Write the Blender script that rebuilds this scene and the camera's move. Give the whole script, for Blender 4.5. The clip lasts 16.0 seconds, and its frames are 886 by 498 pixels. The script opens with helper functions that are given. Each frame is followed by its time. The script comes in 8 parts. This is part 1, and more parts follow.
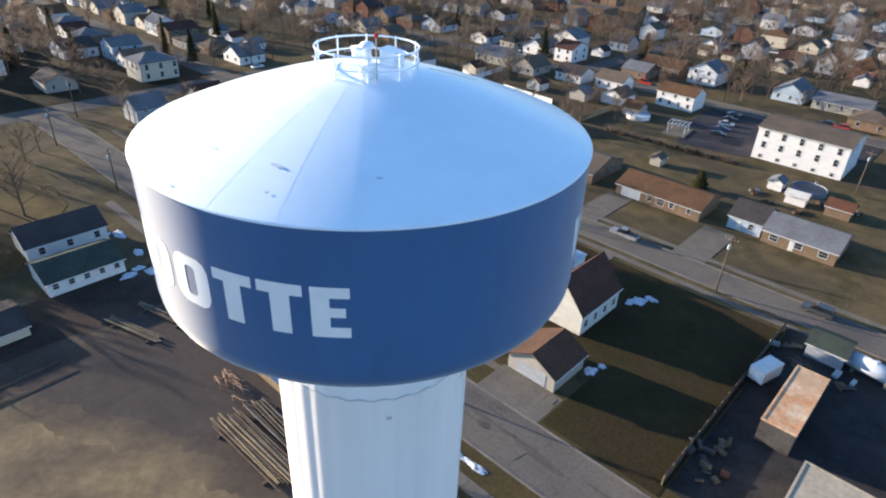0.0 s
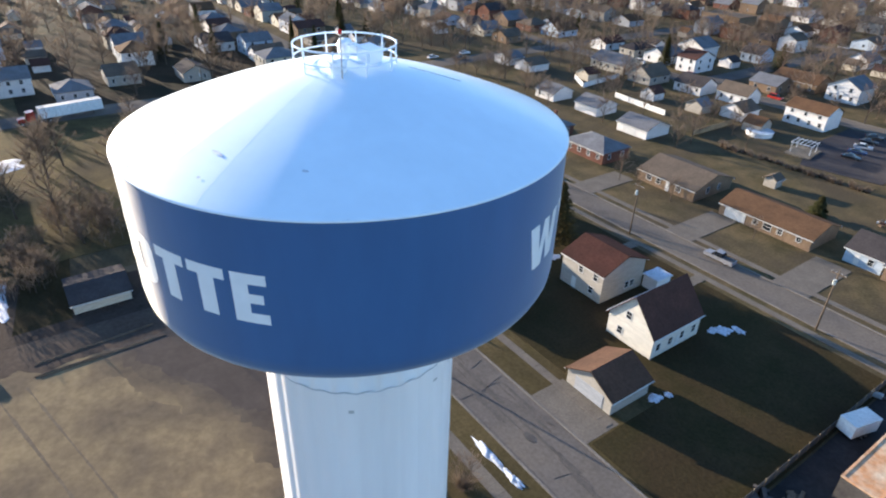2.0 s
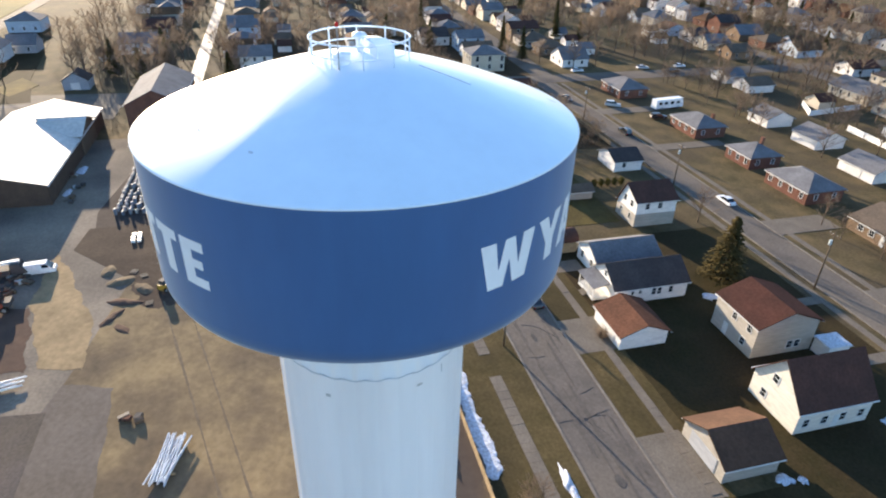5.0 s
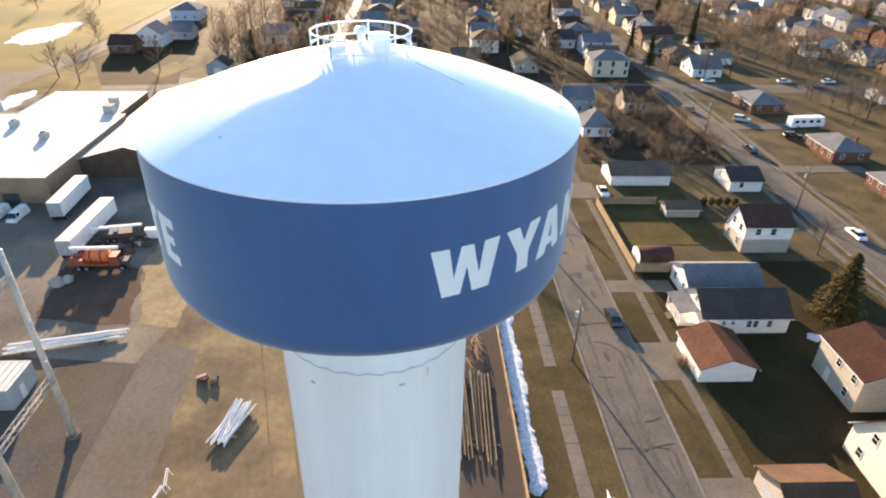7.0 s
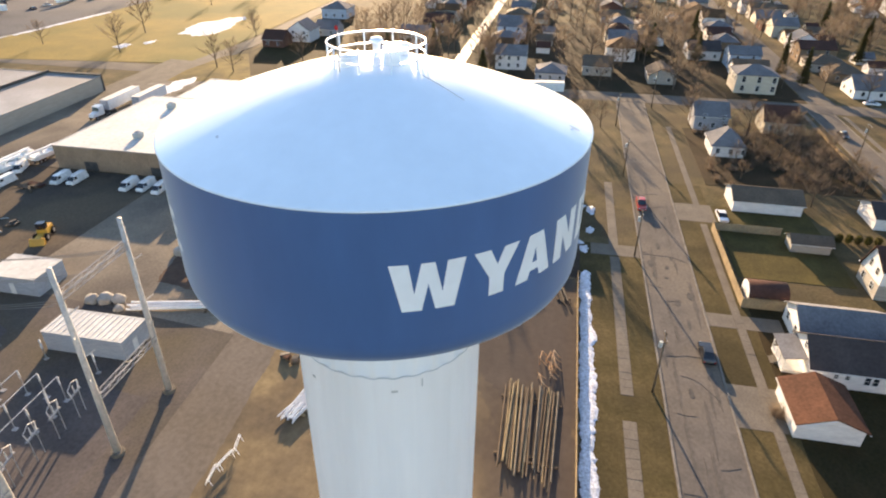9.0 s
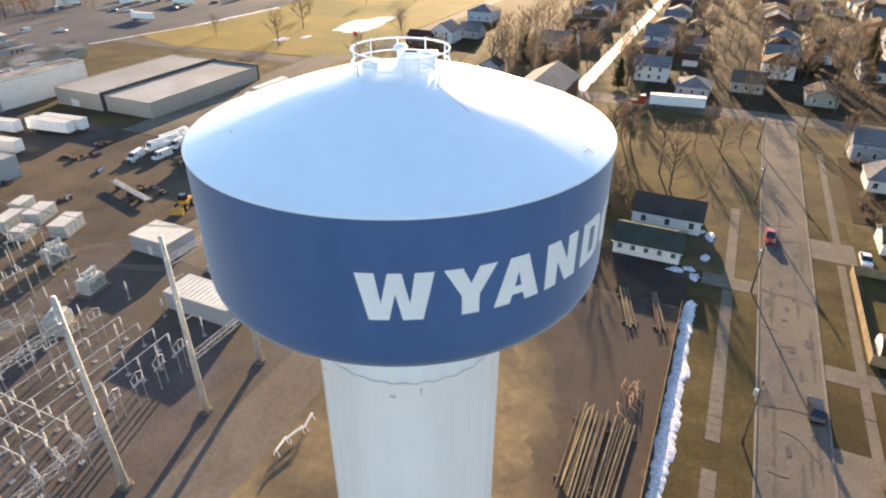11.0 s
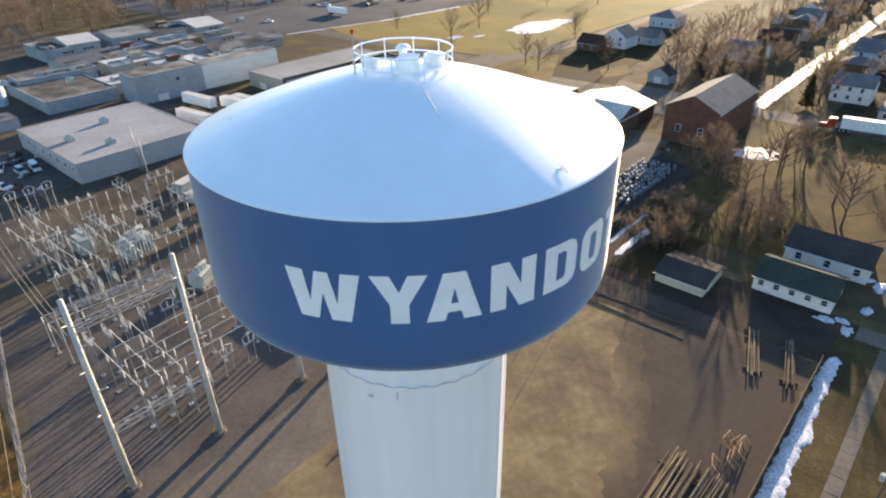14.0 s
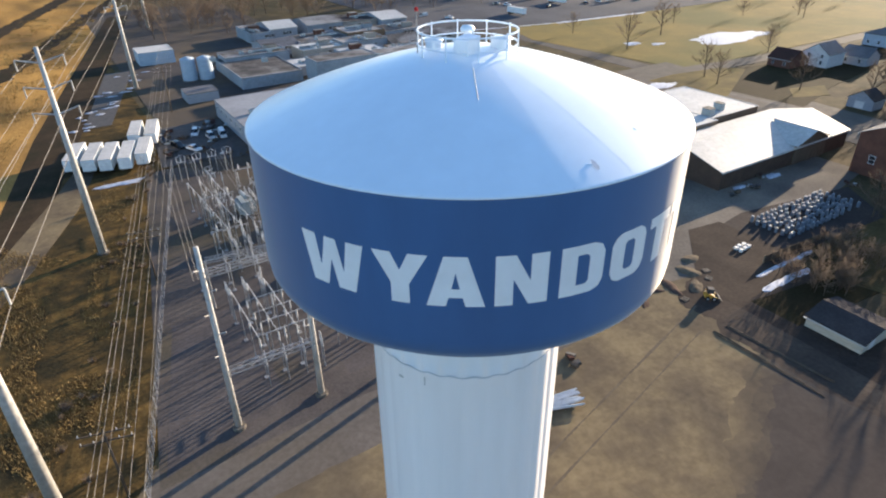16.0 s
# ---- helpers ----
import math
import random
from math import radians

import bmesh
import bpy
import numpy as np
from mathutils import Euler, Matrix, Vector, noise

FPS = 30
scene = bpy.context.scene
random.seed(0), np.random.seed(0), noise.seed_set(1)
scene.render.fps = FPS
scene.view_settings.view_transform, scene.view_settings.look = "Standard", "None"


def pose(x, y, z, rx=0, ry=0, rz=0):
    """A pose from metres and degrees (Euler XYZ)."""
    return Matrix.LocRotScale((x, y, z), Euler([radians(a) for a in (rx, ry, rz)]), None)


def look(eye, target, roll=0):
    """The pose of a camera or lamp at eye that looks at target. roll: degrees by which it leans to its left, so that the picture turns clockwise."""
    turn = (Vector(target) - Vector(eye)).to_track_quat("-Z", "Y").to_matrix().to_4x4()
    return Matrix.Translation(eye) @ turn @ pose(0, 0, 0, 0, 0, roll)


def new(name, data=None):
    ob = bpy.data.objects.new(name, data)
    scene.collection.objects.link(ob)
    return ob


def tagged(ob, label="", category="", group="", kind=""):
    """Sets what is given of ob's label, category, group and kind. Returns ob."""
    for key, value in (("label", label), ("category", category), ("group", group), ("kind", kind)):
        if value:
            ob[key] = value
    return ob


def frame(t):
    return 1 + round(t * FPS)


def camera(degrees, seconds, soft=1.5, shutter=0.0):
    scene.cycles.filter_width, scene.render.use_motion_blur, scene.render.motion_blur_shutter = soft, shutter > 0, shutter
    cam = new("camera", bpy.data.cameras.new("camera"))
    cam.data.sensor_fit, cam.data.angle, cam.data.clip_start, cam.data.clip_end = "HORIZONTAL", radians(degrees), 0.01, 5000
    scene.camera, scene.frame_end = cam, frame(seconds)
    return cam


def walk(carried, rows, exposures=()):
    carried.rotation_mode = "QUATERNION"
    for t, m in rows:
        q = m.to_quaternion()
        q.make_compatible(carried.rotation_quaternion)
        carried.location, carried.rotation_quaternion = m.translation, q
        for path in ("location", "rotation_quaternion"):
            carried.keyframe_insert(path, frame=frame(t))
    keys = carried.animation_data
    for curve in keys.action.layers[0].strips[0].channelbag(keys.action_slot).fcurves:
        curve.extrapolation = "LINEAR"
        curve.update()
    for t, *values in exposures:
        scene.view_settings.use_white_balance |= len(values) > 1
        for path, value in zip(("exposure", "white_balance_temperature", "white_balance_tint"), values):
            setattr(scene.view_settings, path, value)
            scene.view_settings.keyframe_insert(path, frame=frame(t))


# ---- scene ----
cam = camera(71.6, 16.0, 2.1)
PATH = [
    (0, (18.837, -16.99, 57.538), (17.677, -15.705, 56.537), 2.6),
    (0.5, (20.084, -15.891, 57.522), (18.847, -14.679, 56.522), 2.2),
    (1, (21.059, -14.676, 57.522), (19.755, -13.537, 56.521), 2.2),
    (1.5, (21.895, -13.424, 57.529), (20.535, -12.355, 56.525), 2.1),
    (2, (22.675, -12.142, 57.506), (21.274, -11.126, 56.502), 1.8),
    (2.5, (23.361, -10.785, 57.462), (21.913, -9.837, 56.459), 1.6),
    (3, (23.968, -9.422, 57.504), (22.469, -8.558, 56.501), 1.6),
    (3.5, (24.582, -8.029, 57.53), (23.035, -7.253, 56.528), 1.4),
    (4, (25.07, -6.625, 57.559), (23.472, -5.966, 56.554), 1.5),
    (6.5, (26.13, 0.464, 57.362), (24.418, 0.647, 56.344), 1.3),
    (7, (26.038, 1.882, 57.39), (24.319, 1.963, 56.371), 1.2),
    (7.5, (25.934, 3.279, 57.464), (24.214, 3.265, 56.444), 1.0),
    (8, (25.747, 4.645, 57.448), (24.028, 4.547, 56.429), 0.8),
    (8.5, (25.485, 6.028, 57.637), (23.778, 5.811, 56.618), 0.7),
    (9, (25.184, 7.4, 57.787), (23.492, 7.079, 56.77), 0.5),
    (11.5, (22.329, 13.514, 58.007), (20.804, 12.704, 56.998), -0.2),
    (12, (21.574, 14.578, 58.067), (20.094, 13.687, 57.059), -0.5),
    (12.5, (20.787, 15.609, 58.002), (19.345, 14.657, 56.995), -0.6),
    (13, (19.92, 16.62, 57.893), (18.521, 15.603, 56.888), -0.8),
    (13.5, (19.031, 17.611, 57.877), (17.683, 16.528, 56.872), -0.9),
    (14, (18.153, 18.466, 57.753), (16.863, 17.312, 56.75), -1.0),
    (14.5, (17.243, 19.276, 57.616), (16.027, 18.042, 56.617), -1.0),
    (15, (16.325, 20.048, 57.385), (15.213, 18.716, 56.389), -1.0),
    (15.5, (15.383, 20.766, 57.058), (14.377, 19.351, 56.066), -0.9),
    (16, (14.27, 21.49, 56.813), (13.355, 20.013, 55.823), -0.9),
]
EXPOSURES = [
    (0.0, 1.97, 5500, 12),
    (3.0, 2.20, 5550, 12),
    (4.0, 2.21, 5650, 12),
    (6.5, 2.53, 6600, 14),
    (9.0, 2.48, 7300, 17),
    (12.5, 2.43, 7120, 15),
    (14.0, 2.16, 6500, 12),
    (15.0, 1.94, 6150, 12),
    (16.0, 1.93, 5900, 12),
]
walk(cam, [(t, look(eye, target, roll)) for t, eye, target, roll in PATH], EXPOSURES)

# ---- light ----
SUN_AZ, SUN_EL = 195.5, 11.0
SUN_DIR = Vector((math.cos(radians(SUN_EL)) * math.cos(radians(SUN_AZ)), math.cos(radians(SUN_EL)) * math.sin(radians(SUN_AZ)), math.sin(radians(SUN_EL))))
world = bpy.data.worlds.new("winter_sky")
scene.world = world
world.use_nodes = True
sky = world.node_tree.nodes.new("ShaderNodeTexSky")
sky.sky_type = "NISHITA"
sky.sun_disc = False
sky.sun_elevation, sky.sun_rotation = radians(SUN_EL), radians((90.0 - SUN_AZ) % 360.0)
sky.air_density, sky.dust_density, sky.ozone_density = 1.0, 0.4, 2.5
world.node_tree.links.new(sky.outputs[0], world.node_tree.nodes["Background"].inputs[0])
world.node_tree.nodes["Background"].inputs[1].default_value = 0.09
sun = new("sun", bpy.data.lights.new("sun", "SUN"))
sun.data.energy, sun.data.angle, sun.data.color = 4.2, radians(0.6), (1.0, 0.78, 0.52)
sun.matrix_world = look(SUN_DIR * 400, (0, 0, 0))


# ---- materials ----
def mat(name, c1, c2=None, rough=0.8, scale=1.5, fine=12.0, bump=0.25, metal=0.0, spec=0.3, c3=None, stretch=None, dist=0.05, vary=0.55):
    """A surface of two or three colours mixed by coarse and fine noise in metres, with fine relief."""
    m = bpy.data.materials.new(name)
    m.use_nodes = True
    nt = m.node_tree
    bs = nt.nodes["Principled BSDF"]
    c2 = c2 or tuple(v * 0.72 for v in c1)
    geo = nt.nodes.new("ShaderNodeNewGeometry")
    vec = geo.outputs["Position"]
    if stretch:
        mp = nt.nodes.new("ShaderNodeMapping")
        mp.inputs["Scale"].default_value = stretch
        nt.links.new(vec, mp.inputs[0])
        vec = mp.outputs[0]
    def noise_node(s, d):
        n = nt.nodes.new("ShaderNodeTexNoise")
        n.inputs["Scale"].default_value, n.inputs["Detail"].default_value = s, d
        n.inputs["Roughness"].default_value = 0.62
        nt.links.new(vec, n.inputs["Vector"])
        return n
    a, b = noise_node(scale * 0.35, 4), noise_node(fine * 0.35, 5)
    def ramp(sock, lo, hi):
        r = nt.nodes.new("ShaderNodeMapRange")
        r.inputs[1].default_value, r.inputs[2].default_value = lo, hi
        nt.links.new(sock, r.inputs[0])
        return r.outputs[0]
    def mix(f, x, y):
        k = nt.nodes.new("ShaderNodeMix")
        k.data_type = "RGBA"
        nt.links.new(f, k.inputs[0])
        for v, i in ((x, 6), (y, 7)):
            if isinstance(v, tuple):
                k.inputs[i].default_value = (*v, 1)
            else:
                nt.links.new(v, k.inputs[i])
        return k.outputs[2]
    col = mix(ramp(a.outputs[0], 0.35, 0.65), c1, c2)
    if c3:
        col = mix(ramp(noise_node(scale * 0.09, 3).outputs[0], 0.45, 0.62), col, c3)
    shade = nt.nodes.new("ShaderNodeMix")
    shade.data_type, shade.blend_type = "RGBA", "MULTIPLY"
    shade.inputs[0].default_value = vary
    nt.links.new(col, shade.inputs[6])
    fr = nt.nodes.new("ShaderNodeMapRange")
    fr.inputs[1].default_value, fr.inputs[2].default_value, fr.inputs[3].default_value, fr.inputs[4].default_value = 0.25, 0.75, 0.55, 1.35
    nt.links.new(b.outputs[0], fr.inputs[0])
    nt.links.new(fr.outputs[0], shade.inputs[7])
    nt.links.new(shade.outputs[2], bs.inputs["Base Color"])
    bs.inputs["Roughness"].default_value, bs.inputs["Metallic"].default_value = rough, metal
    bs.inputs["Specular IOR Level"].default_value = spec
    if rough >= 0.85:
        bs.inputs["Specular IOR Level"].default_value = min(spec, 0.04)
        bs.inputs["Specular Tint"].default_value = (1.0, 0.86, 0.60, 1)
    if bump:
        bp = nt.nodes.new("ShaderNodeBump")
        bp.inputs["Strength"].default_value, bp.inputs["Distance"].default_value = bump, dist
        nt.links.new(b.outputs[0], bp.inputs["Height"])
        nt.links.new(bp.outputs[0], bs.inputs["Normal"])
    return m


def glass_mat(name, tint):
    m = bpy.data.materials.new(name)
    m.use_nodes = True
    bs = m.node_tree.nodes["Principled BSDF"]
    bs.inputs["Base Color"].default_value = (*tint, 1)
    bs.inputs["Roughness"].default_value, bs.inputs["Specular IOR Level"].default_value = 0.08, 0.7
    return m


M_LAWN = mat("winter_lawn", (0.060, 0.052, 0.027), (0.125, 0.094, 0.050), rough=0.95, scale=0.45, fine=6, bump=0.6, spec=0.08, c3=(0.070, 0.056, 0.036), dist=0.1, vary=0.7)
# Darker than plain grass: the shade between the houses is in this colour.
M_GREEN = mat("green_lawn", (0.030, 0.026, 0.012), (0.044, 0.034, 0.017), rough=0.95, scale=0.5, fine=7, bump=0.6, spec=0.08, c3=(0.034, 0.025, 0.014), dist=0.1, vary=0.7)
# The dark blotches hold soft tree shade as well as dirt tones.
M_DIRT = mat("yard_dirt", (0.212, 0.162, 0.092), (0.116, 0.090, 0.060), rough=0.95, scale=0.30, fine=2.5, bump=0.2, spec=0.04, c3=(0.078, 0.064, 0.050), dist=0.05, vary=0.5)
M_GRAVEL = mat("grey_gravel", (0.080, 0.072, 0.068), (0.058, 0.053, 0.051), rough=0.95, scale=0.35, fine=8, bump=0.3, spec=0.1, c3=(0.098, 0.080, 0.060))
M_ASPHALT = mat("worn_asphalt", (0.124, 0.110, 0.097), (0.088, 0.079, 0.071), rough=0.88, scale=0.5, fine=6, bump=0.2, spec=0.2, c3=(0.140, 0.120, 0.098), vary=0.5)
M_PATCH = mat("asphalt_patch", (0.064, 0.060, 0.058), (0.090, 0.083, 0.077), rough=0.9, scale=2, fine=12, bump=0.2)
M_CONC = mat("concrete", (0.150, 0.131, 0.108), (0.118, 0.104, 0.087), rough=0.9, scale=0.8, fine=10, bump=0.2)
M_KERB = mat("kerb_concrete", (0.190, 0.172, 0.150), (0.130, 0.118, 0.105), rough=0.9, scale=1.2, fine=10, bump=0.2)
# The blue tint puts the shade on the snow into its colour.
M_SNOW = mat("old_snow", (0.62, 0.66, 0.74), (0.30, 0.31, 0.34), rough=0.7, scale=9, fine=16, bump=0.5, spec=0.3)
M_FIELD = mat("dry_field", (0.460, 0.255, 0.070), (0.300, 0.165, 0.048), rough=0.95, scale=0.2, fine=4, bump=0.6, spec=0.08, c3=(0.150, 0.092, 0.036), vary=0.7, stretch=(1, 0.35, 1))
M_BRUSH = mat("dry_brush", (0.150, 0.092, 0.030), (0.058, 0.040, 0.018), rough=0.95, scale=0.9, fine=6, bump=0.7, spec=0.08, c3=(0.040, 0.032, 0.017), dist=0.12, vary=0.8)
M_WHITE = mat("white_siding", (0.68, 0.66, 0.63), (0.59, 0.57, 0.545), rough=0.6, scale=0.8, fine=3, bump=0.1, stretch=(1, 1, 8))
M_CREAM = mat("cream_siding", (0.50, 0.45, 0.35), (0.43, 0.38, 0.30), rough=0.6, scale=0.8, fine=3, bump=0.1, stretch=(1, 1, 8))
M_BEIGE = mat("beige_siding", (0.35, 0.32, 0.275), (0.30, 0.275, 0.235), rough=0.65, scale=0.8, fine=3, bump=0.1, stretch=(1, 1, 8))
M_GREYW = mat("grey_siding", (0.33, 0.34, 0.36), (0.28, 0.29, 0.31), rough=0.65, scale=0.8, fine=3, bump=0.1, stretch=(1, 1, 8))
M_BLUEW = mat("pale_blue_siding", (0.40, 0.47, 0.54), (0.34, 0.40, 0.47), rough=0.65, scale=0.8, fine=3, bump=0.1, stretch=(1, 1, 8))
M_BRICK = mat("red_brick", (0.155, 0.076, 0.054), (0.115, 0.058, 0.043), rough=0.9, scale=1.5, fine=14, bump=0.4)
M_TAN = mat("tan_brick", (0.215, 0.150, 0.098), (0.165, 0.117, 0.078), rough=0.9, scale=1.5, fine=14, bump=0.4)
M_TRIM = mat("white_trim", (0.60, 0.60, 0.58), (0.52, 0.52, 0.50), rough=0.5, scale=1, fine=8, bump=0.05)
R_BROWN = mat("brown_shingle", (0.080, 0.042, 0.034), (0.058, 0.034, 0.029), rough=0.9, scale=0.8, fine=7, bump=0.5)
R_RED = mat("reddish_shingle", (0.118, 0.068, 0.038), (0.088, 0.052, 0.031), rough=0.9, scale=0.8, fine=7, bump=0.5)
R_MAROON = mat("maroon_shingle", (0.063, 0.029, 0.023), (0.045, 0.023, 0.019), rough=0.9, scale=0.8, fine=7, bump=0.5, vary=0.7)
R_SADDLE = mat("saddle_brown_shingle", (0.088, 0.053, 0.037), (0.063, 0.040, 0.029), rough=0.9, scale=0.8, fine=7, bump=0.5)
R_RUSTY = mat("rusty_red_shingle", (0.115, 0.055, 0.035), (0.083, 0.042, 0.028), rough=0.9, scale=0.8, fine=7, bump=0.5, vary=0.7)
R_DARK = mat("charcoal_shingle", (0.062, 0.054, 0.053), (0.045, 0.040, 0.040), rough=0.9, scale=0.8, fine=7, bump=0.5)
R_GREY = mat("grey_shingle", (0.155, 0.156, 0.166), (0.116, 0.117, 0.125), rough=0.9, scale=0.8, fine=7, bump=0.5)
R_TAN = mat("tan_shingle", (0.125, 0.098, 0.074), (0.092, 0.074, 0.058), rough=0.9, scale=0.8, fine=7, bump=0.5)
R_GREEN = mat("dark_green_shingle", (0.050, 0.062, 0.050), (0.040, 0.048, 0.042), rough=0.9, scale=0.8, fine=7, bump=0.5)
R_WHITE = mat("white_membrane", (0.50, 0.48, 0.44), (0.40, 0.385, 0.36), rough=0.6, scale=0.25, fine=3, bump=0.1)
R_RUST = mat("rusty_sheet", (0.460, 0.225, 0.095), (0.560, 0.430, 0.290), rough=0.8, scale=1.2, fine=6, bump=0.3, c3=(0.42, 0.27, 0.15))
M_GLASS = glass_mat("window_glass", (0.022, 0.026, 0.032))
M_CARGLASS = glass_mat("car_glass", (0.012, 0.014, 0.018))
M_TYRE = mat("tyre_rubber", (0.020, 0.020, 0.021), rough=0.9, bump=0)
M_STEEL = mat("galvanised_steel", (0.36, 0.35, 0.345), (0.28, 0.275, 0.27), rough=0.5, scale=1, fine=6, bump=0.05, metal=0.35)
M_PALE = mat("pale_steel_paint", (0.46, 0.44, 0.41), (0.39, 0.375, 0.35), rough=0.5, scale=1, fine=6, bump=0.05)
M_GREYEQ = mat("grey_equipment_paint", (0.38, 0.41, 0.40), (0.31, 0.34, 0.34), rough=0.5, scale=1, fine=6, bump=0.05)
M_PORC = mat("porcelain", (0.54, 0.525, 0.50), (0.44, 0.425, 0.40), rough=0.35, scale=3, fine=9, bump=0.05)
M_POLE = mat("weathered_pole_wood", (0.130, 0.100, 0.072), (0.095, 0.073, 0.054), rough=0.9, scale=1, fine=9, bump=0.4, stretch=(1, 1, 0.2))
M_LOG = mat("stacked_pole_wood", (0.270, 0.215, 0.130), (0.170, 0.135, 0.090), rough=0.9, scale=1.6, fine=8, bump=0.4)
M_GREYLOG = mat("weathered_grey_wood", (0.190, 0.165, 0.130), (0.115, 0.100, 0.080), rough=0.9, scale=1.6, fine=8, bump=0.4)
M_FENCE = mat("fence_boards", (0.33, 0.25, 0.15), (0.25, 0.19, 0.12), rough=0.9, scale=1.5, fine=9, bump=0.3)
M_VINYL = mat("white_vinyl", (0.78, 0.78, 0.76), (0.72, 0.72, 0.70), rough=0.4, scale=1, fine=6, bump=0.03)
M_BARK = mat("grey_brown_bark", (0.120, 0.090, 0.066), (0.090, 0.067, 0.050), rough=0.95, scale=2, fine=14, bump=0.5)
M_TWIG = mat("bare_twigs", (0.172, 0.128, 0.098), (0.128, 0.096, 0.074), rough=0.95, scale=0.6, fine=9, bump=0)
M_NEEDLE = mat("conifer_needles", (0.038, 0.046, 0.018), (0.062, 0.052, 0.022), rough=0.9, scale=1.2, fine=8, bump=0)
M_WIRE = mat("bare_wire", (0.20, 0.18, 0.15), (0.16, 0.14, 0.12), rough=0.6, bump=0)
M_DARK = mat("dark_clutter", (0.045, 0.042, 0.042), (0.075, 0.068, 0.062), rough=0.8, scale=2, fine=9, bump=0.2)
M_ORANGE = mat("orange_machine_paint", (0.78, 0.17, 0.05), (0.64, 0.13, 0.04), rough=0.5, scale=2, fine=8, bump=0.05)
M_YELLOW = mat("yellow_machine_paint", (0.55, 0.30, 0.04), (0.42, 0.23, 0.04), rough=0.5, scale=2, fine=8, bump=0.05)
M_PVC = mat("grey_conduit", (0.50, 0.54, 0.58), (0.40, 0.44, 0.50), rough=0.4, scale=2, fine=8, bump=0.03)


def thin(m, share, c):
    """Thin twigs and needles that let some light through."""
    nt = m.node_tree
    out = nt.nodes["Material Output"]
    tr, mx = nt.nodes.new("ShaderNodeBsdfTranslucent"), nt.nodes.new("ShaderNodeMixShader")
    tr.inputs["Color"].default_value = (*c, 1)
    mx.inputs[0].default_value = share
    nt.links.new(nt.nodes["Principled BSDF"].outputs[0], mx.inputs[1])
    nt.links.new(tr.outputs[0], mx.inputs[2])
    nt.links.new(mx.outputs[0], out.inputs["Surface"])


thin(M_TWIG, 0.28, (0.26, 0.205, 0.15))
thin(M_NEEDLE, 0.25, (0.12, 0.11, 0.03))
M_WET = mat("wet_asphalt", (0.18, 0.162, 0.14), (0.115, 0.104, 0.09), rough=0.6, scale=0.3, fine=3, bump=0.2, spec=0.35, vary=0.6)
M_AUGER = mat("dark_red_machine_paint", (0.30, 0.075, 0.040), (0.19, 0.050, 0.030), rough=0.6, scale=2, fine=8, bump=0.1)
M_ROCK = mat("pale_boulder", (0.36, 0.33, 0.29), (0.26, 0.24, 0.21), rough=0.9, scale=2, fine=8, bump=0.5)


# ---- building tools ----
class Geo:
    """Collects vertices and faces of one mesh."""

    def __init__(self):
        self.v, self.f = [], []

    def poly(self, *pts):
        n = len(self.v)
        self.v += [tuple(p) for p in pts]
        self.f.append(tuple(range(n, n + len(pts))))
        return self

    def box(self, x0, x1, y0, y1, z0, z1):
        n = len(self.v)
        self.v += [(x, y, z) for z in (z0, z1) for x, y in ((x0, y0), (x1, y0), (x1, y1), (x0, y1))]
        self.f += [tuple(n + i for i in q) for q in ((3, 2, 1, 0), (4, 5, 6, 7), (0, 1, 5, 4), (1, 2, 6, 5), (2, 3, 7, 6), (3, 0, 4, 7))]
        return self

    def slab(self, pts, z0, z1):
        """A prism over a counter-clockwise outline."""
        n, k = len(self.v), len(pts)
        self.v += [(x, y, z0) for x, y in pts] + [(x, y, z1) for x, y in pts]
        self.f += [tuple(n + k - 1 - i for i in range(k)), tuple(n + k + i for i in range(k))]
        self.f += [(n + i, n + (i + 1) % k, n + k + (i + 1) % k, n + k + i) for i in range(k)]
        return self

    def hexa(self, low, high):
        """A six-faced body from four low and four high corners."""
        n = len(self.v)
        self.v += [tuple(p) for p in (*low, *high)]
        self.f += [tuple(n + i for i in q) for q in ((3, 2, 1, 0), (4, 5, 6, 7), (0, 1, 5, 4), (1, 2, 6, 5), (2, 3, 7, 6), (3, 0, 4, 7))]
        return self

    def tube(self, p, q, r, r2=None, n=8, cap=True):
        p, q = Vector(p), Vector(q)
        r2 = r if r2 is None else r2
        d = (q - p).normalized()
        a = d.orthogonal().normalized()
        b = d.cross(a)
        k = len(self.v)
        for c, s in ((p, r), (q, r2)):
            self.v += [tuple(c + (a * math.cos(t) + b * math.sin(t)) * s) for t in (2 * math.pi * i / n for i in range(n))]
        self.f += [(k + i, k + (i + 1) % n, k + n + (i + 1) % n, k + n + i) for i in range(n)]
        if cap:
            self.f += [tuple(k + n - 1 - i for i in range(n)), tuple(k + n + i for i in range(n))]
        return self

    def lathe(self, prof, n, a0=0.0, fold=None):
        """Turns (r, z) rows about the z axis; fold(angle, row) may vary the radius."""
        k, m = len(self.v), len(prof)
        for j, (r, z) in enumerate(prof):
            for i in range(n):
                t = a0 + 2 * math.pi * i / n
                s = r if fold is None else fold(t, j, r)
                self.v.append((s * math.cos(t), s * math.sin(t), z))
        for j in range(m - 1):
            self.f += [(k + j * n + i, k + j * n + (i + 1) % n, k + (j + 1) * n + (i + 1) % n, k + (j + 1) * n + i) for i in range(n)]
        return self

    def mesh(self, name, material, smooth=False):
        me = bpy.data.meshes.new(name)
        me.from_pydata(self.v, [], self.f)
        me.materials.append(material)
        if smooth:
            me.polygons.foreach_set("use_smooth", [True] * len(me.polygons))
        return me


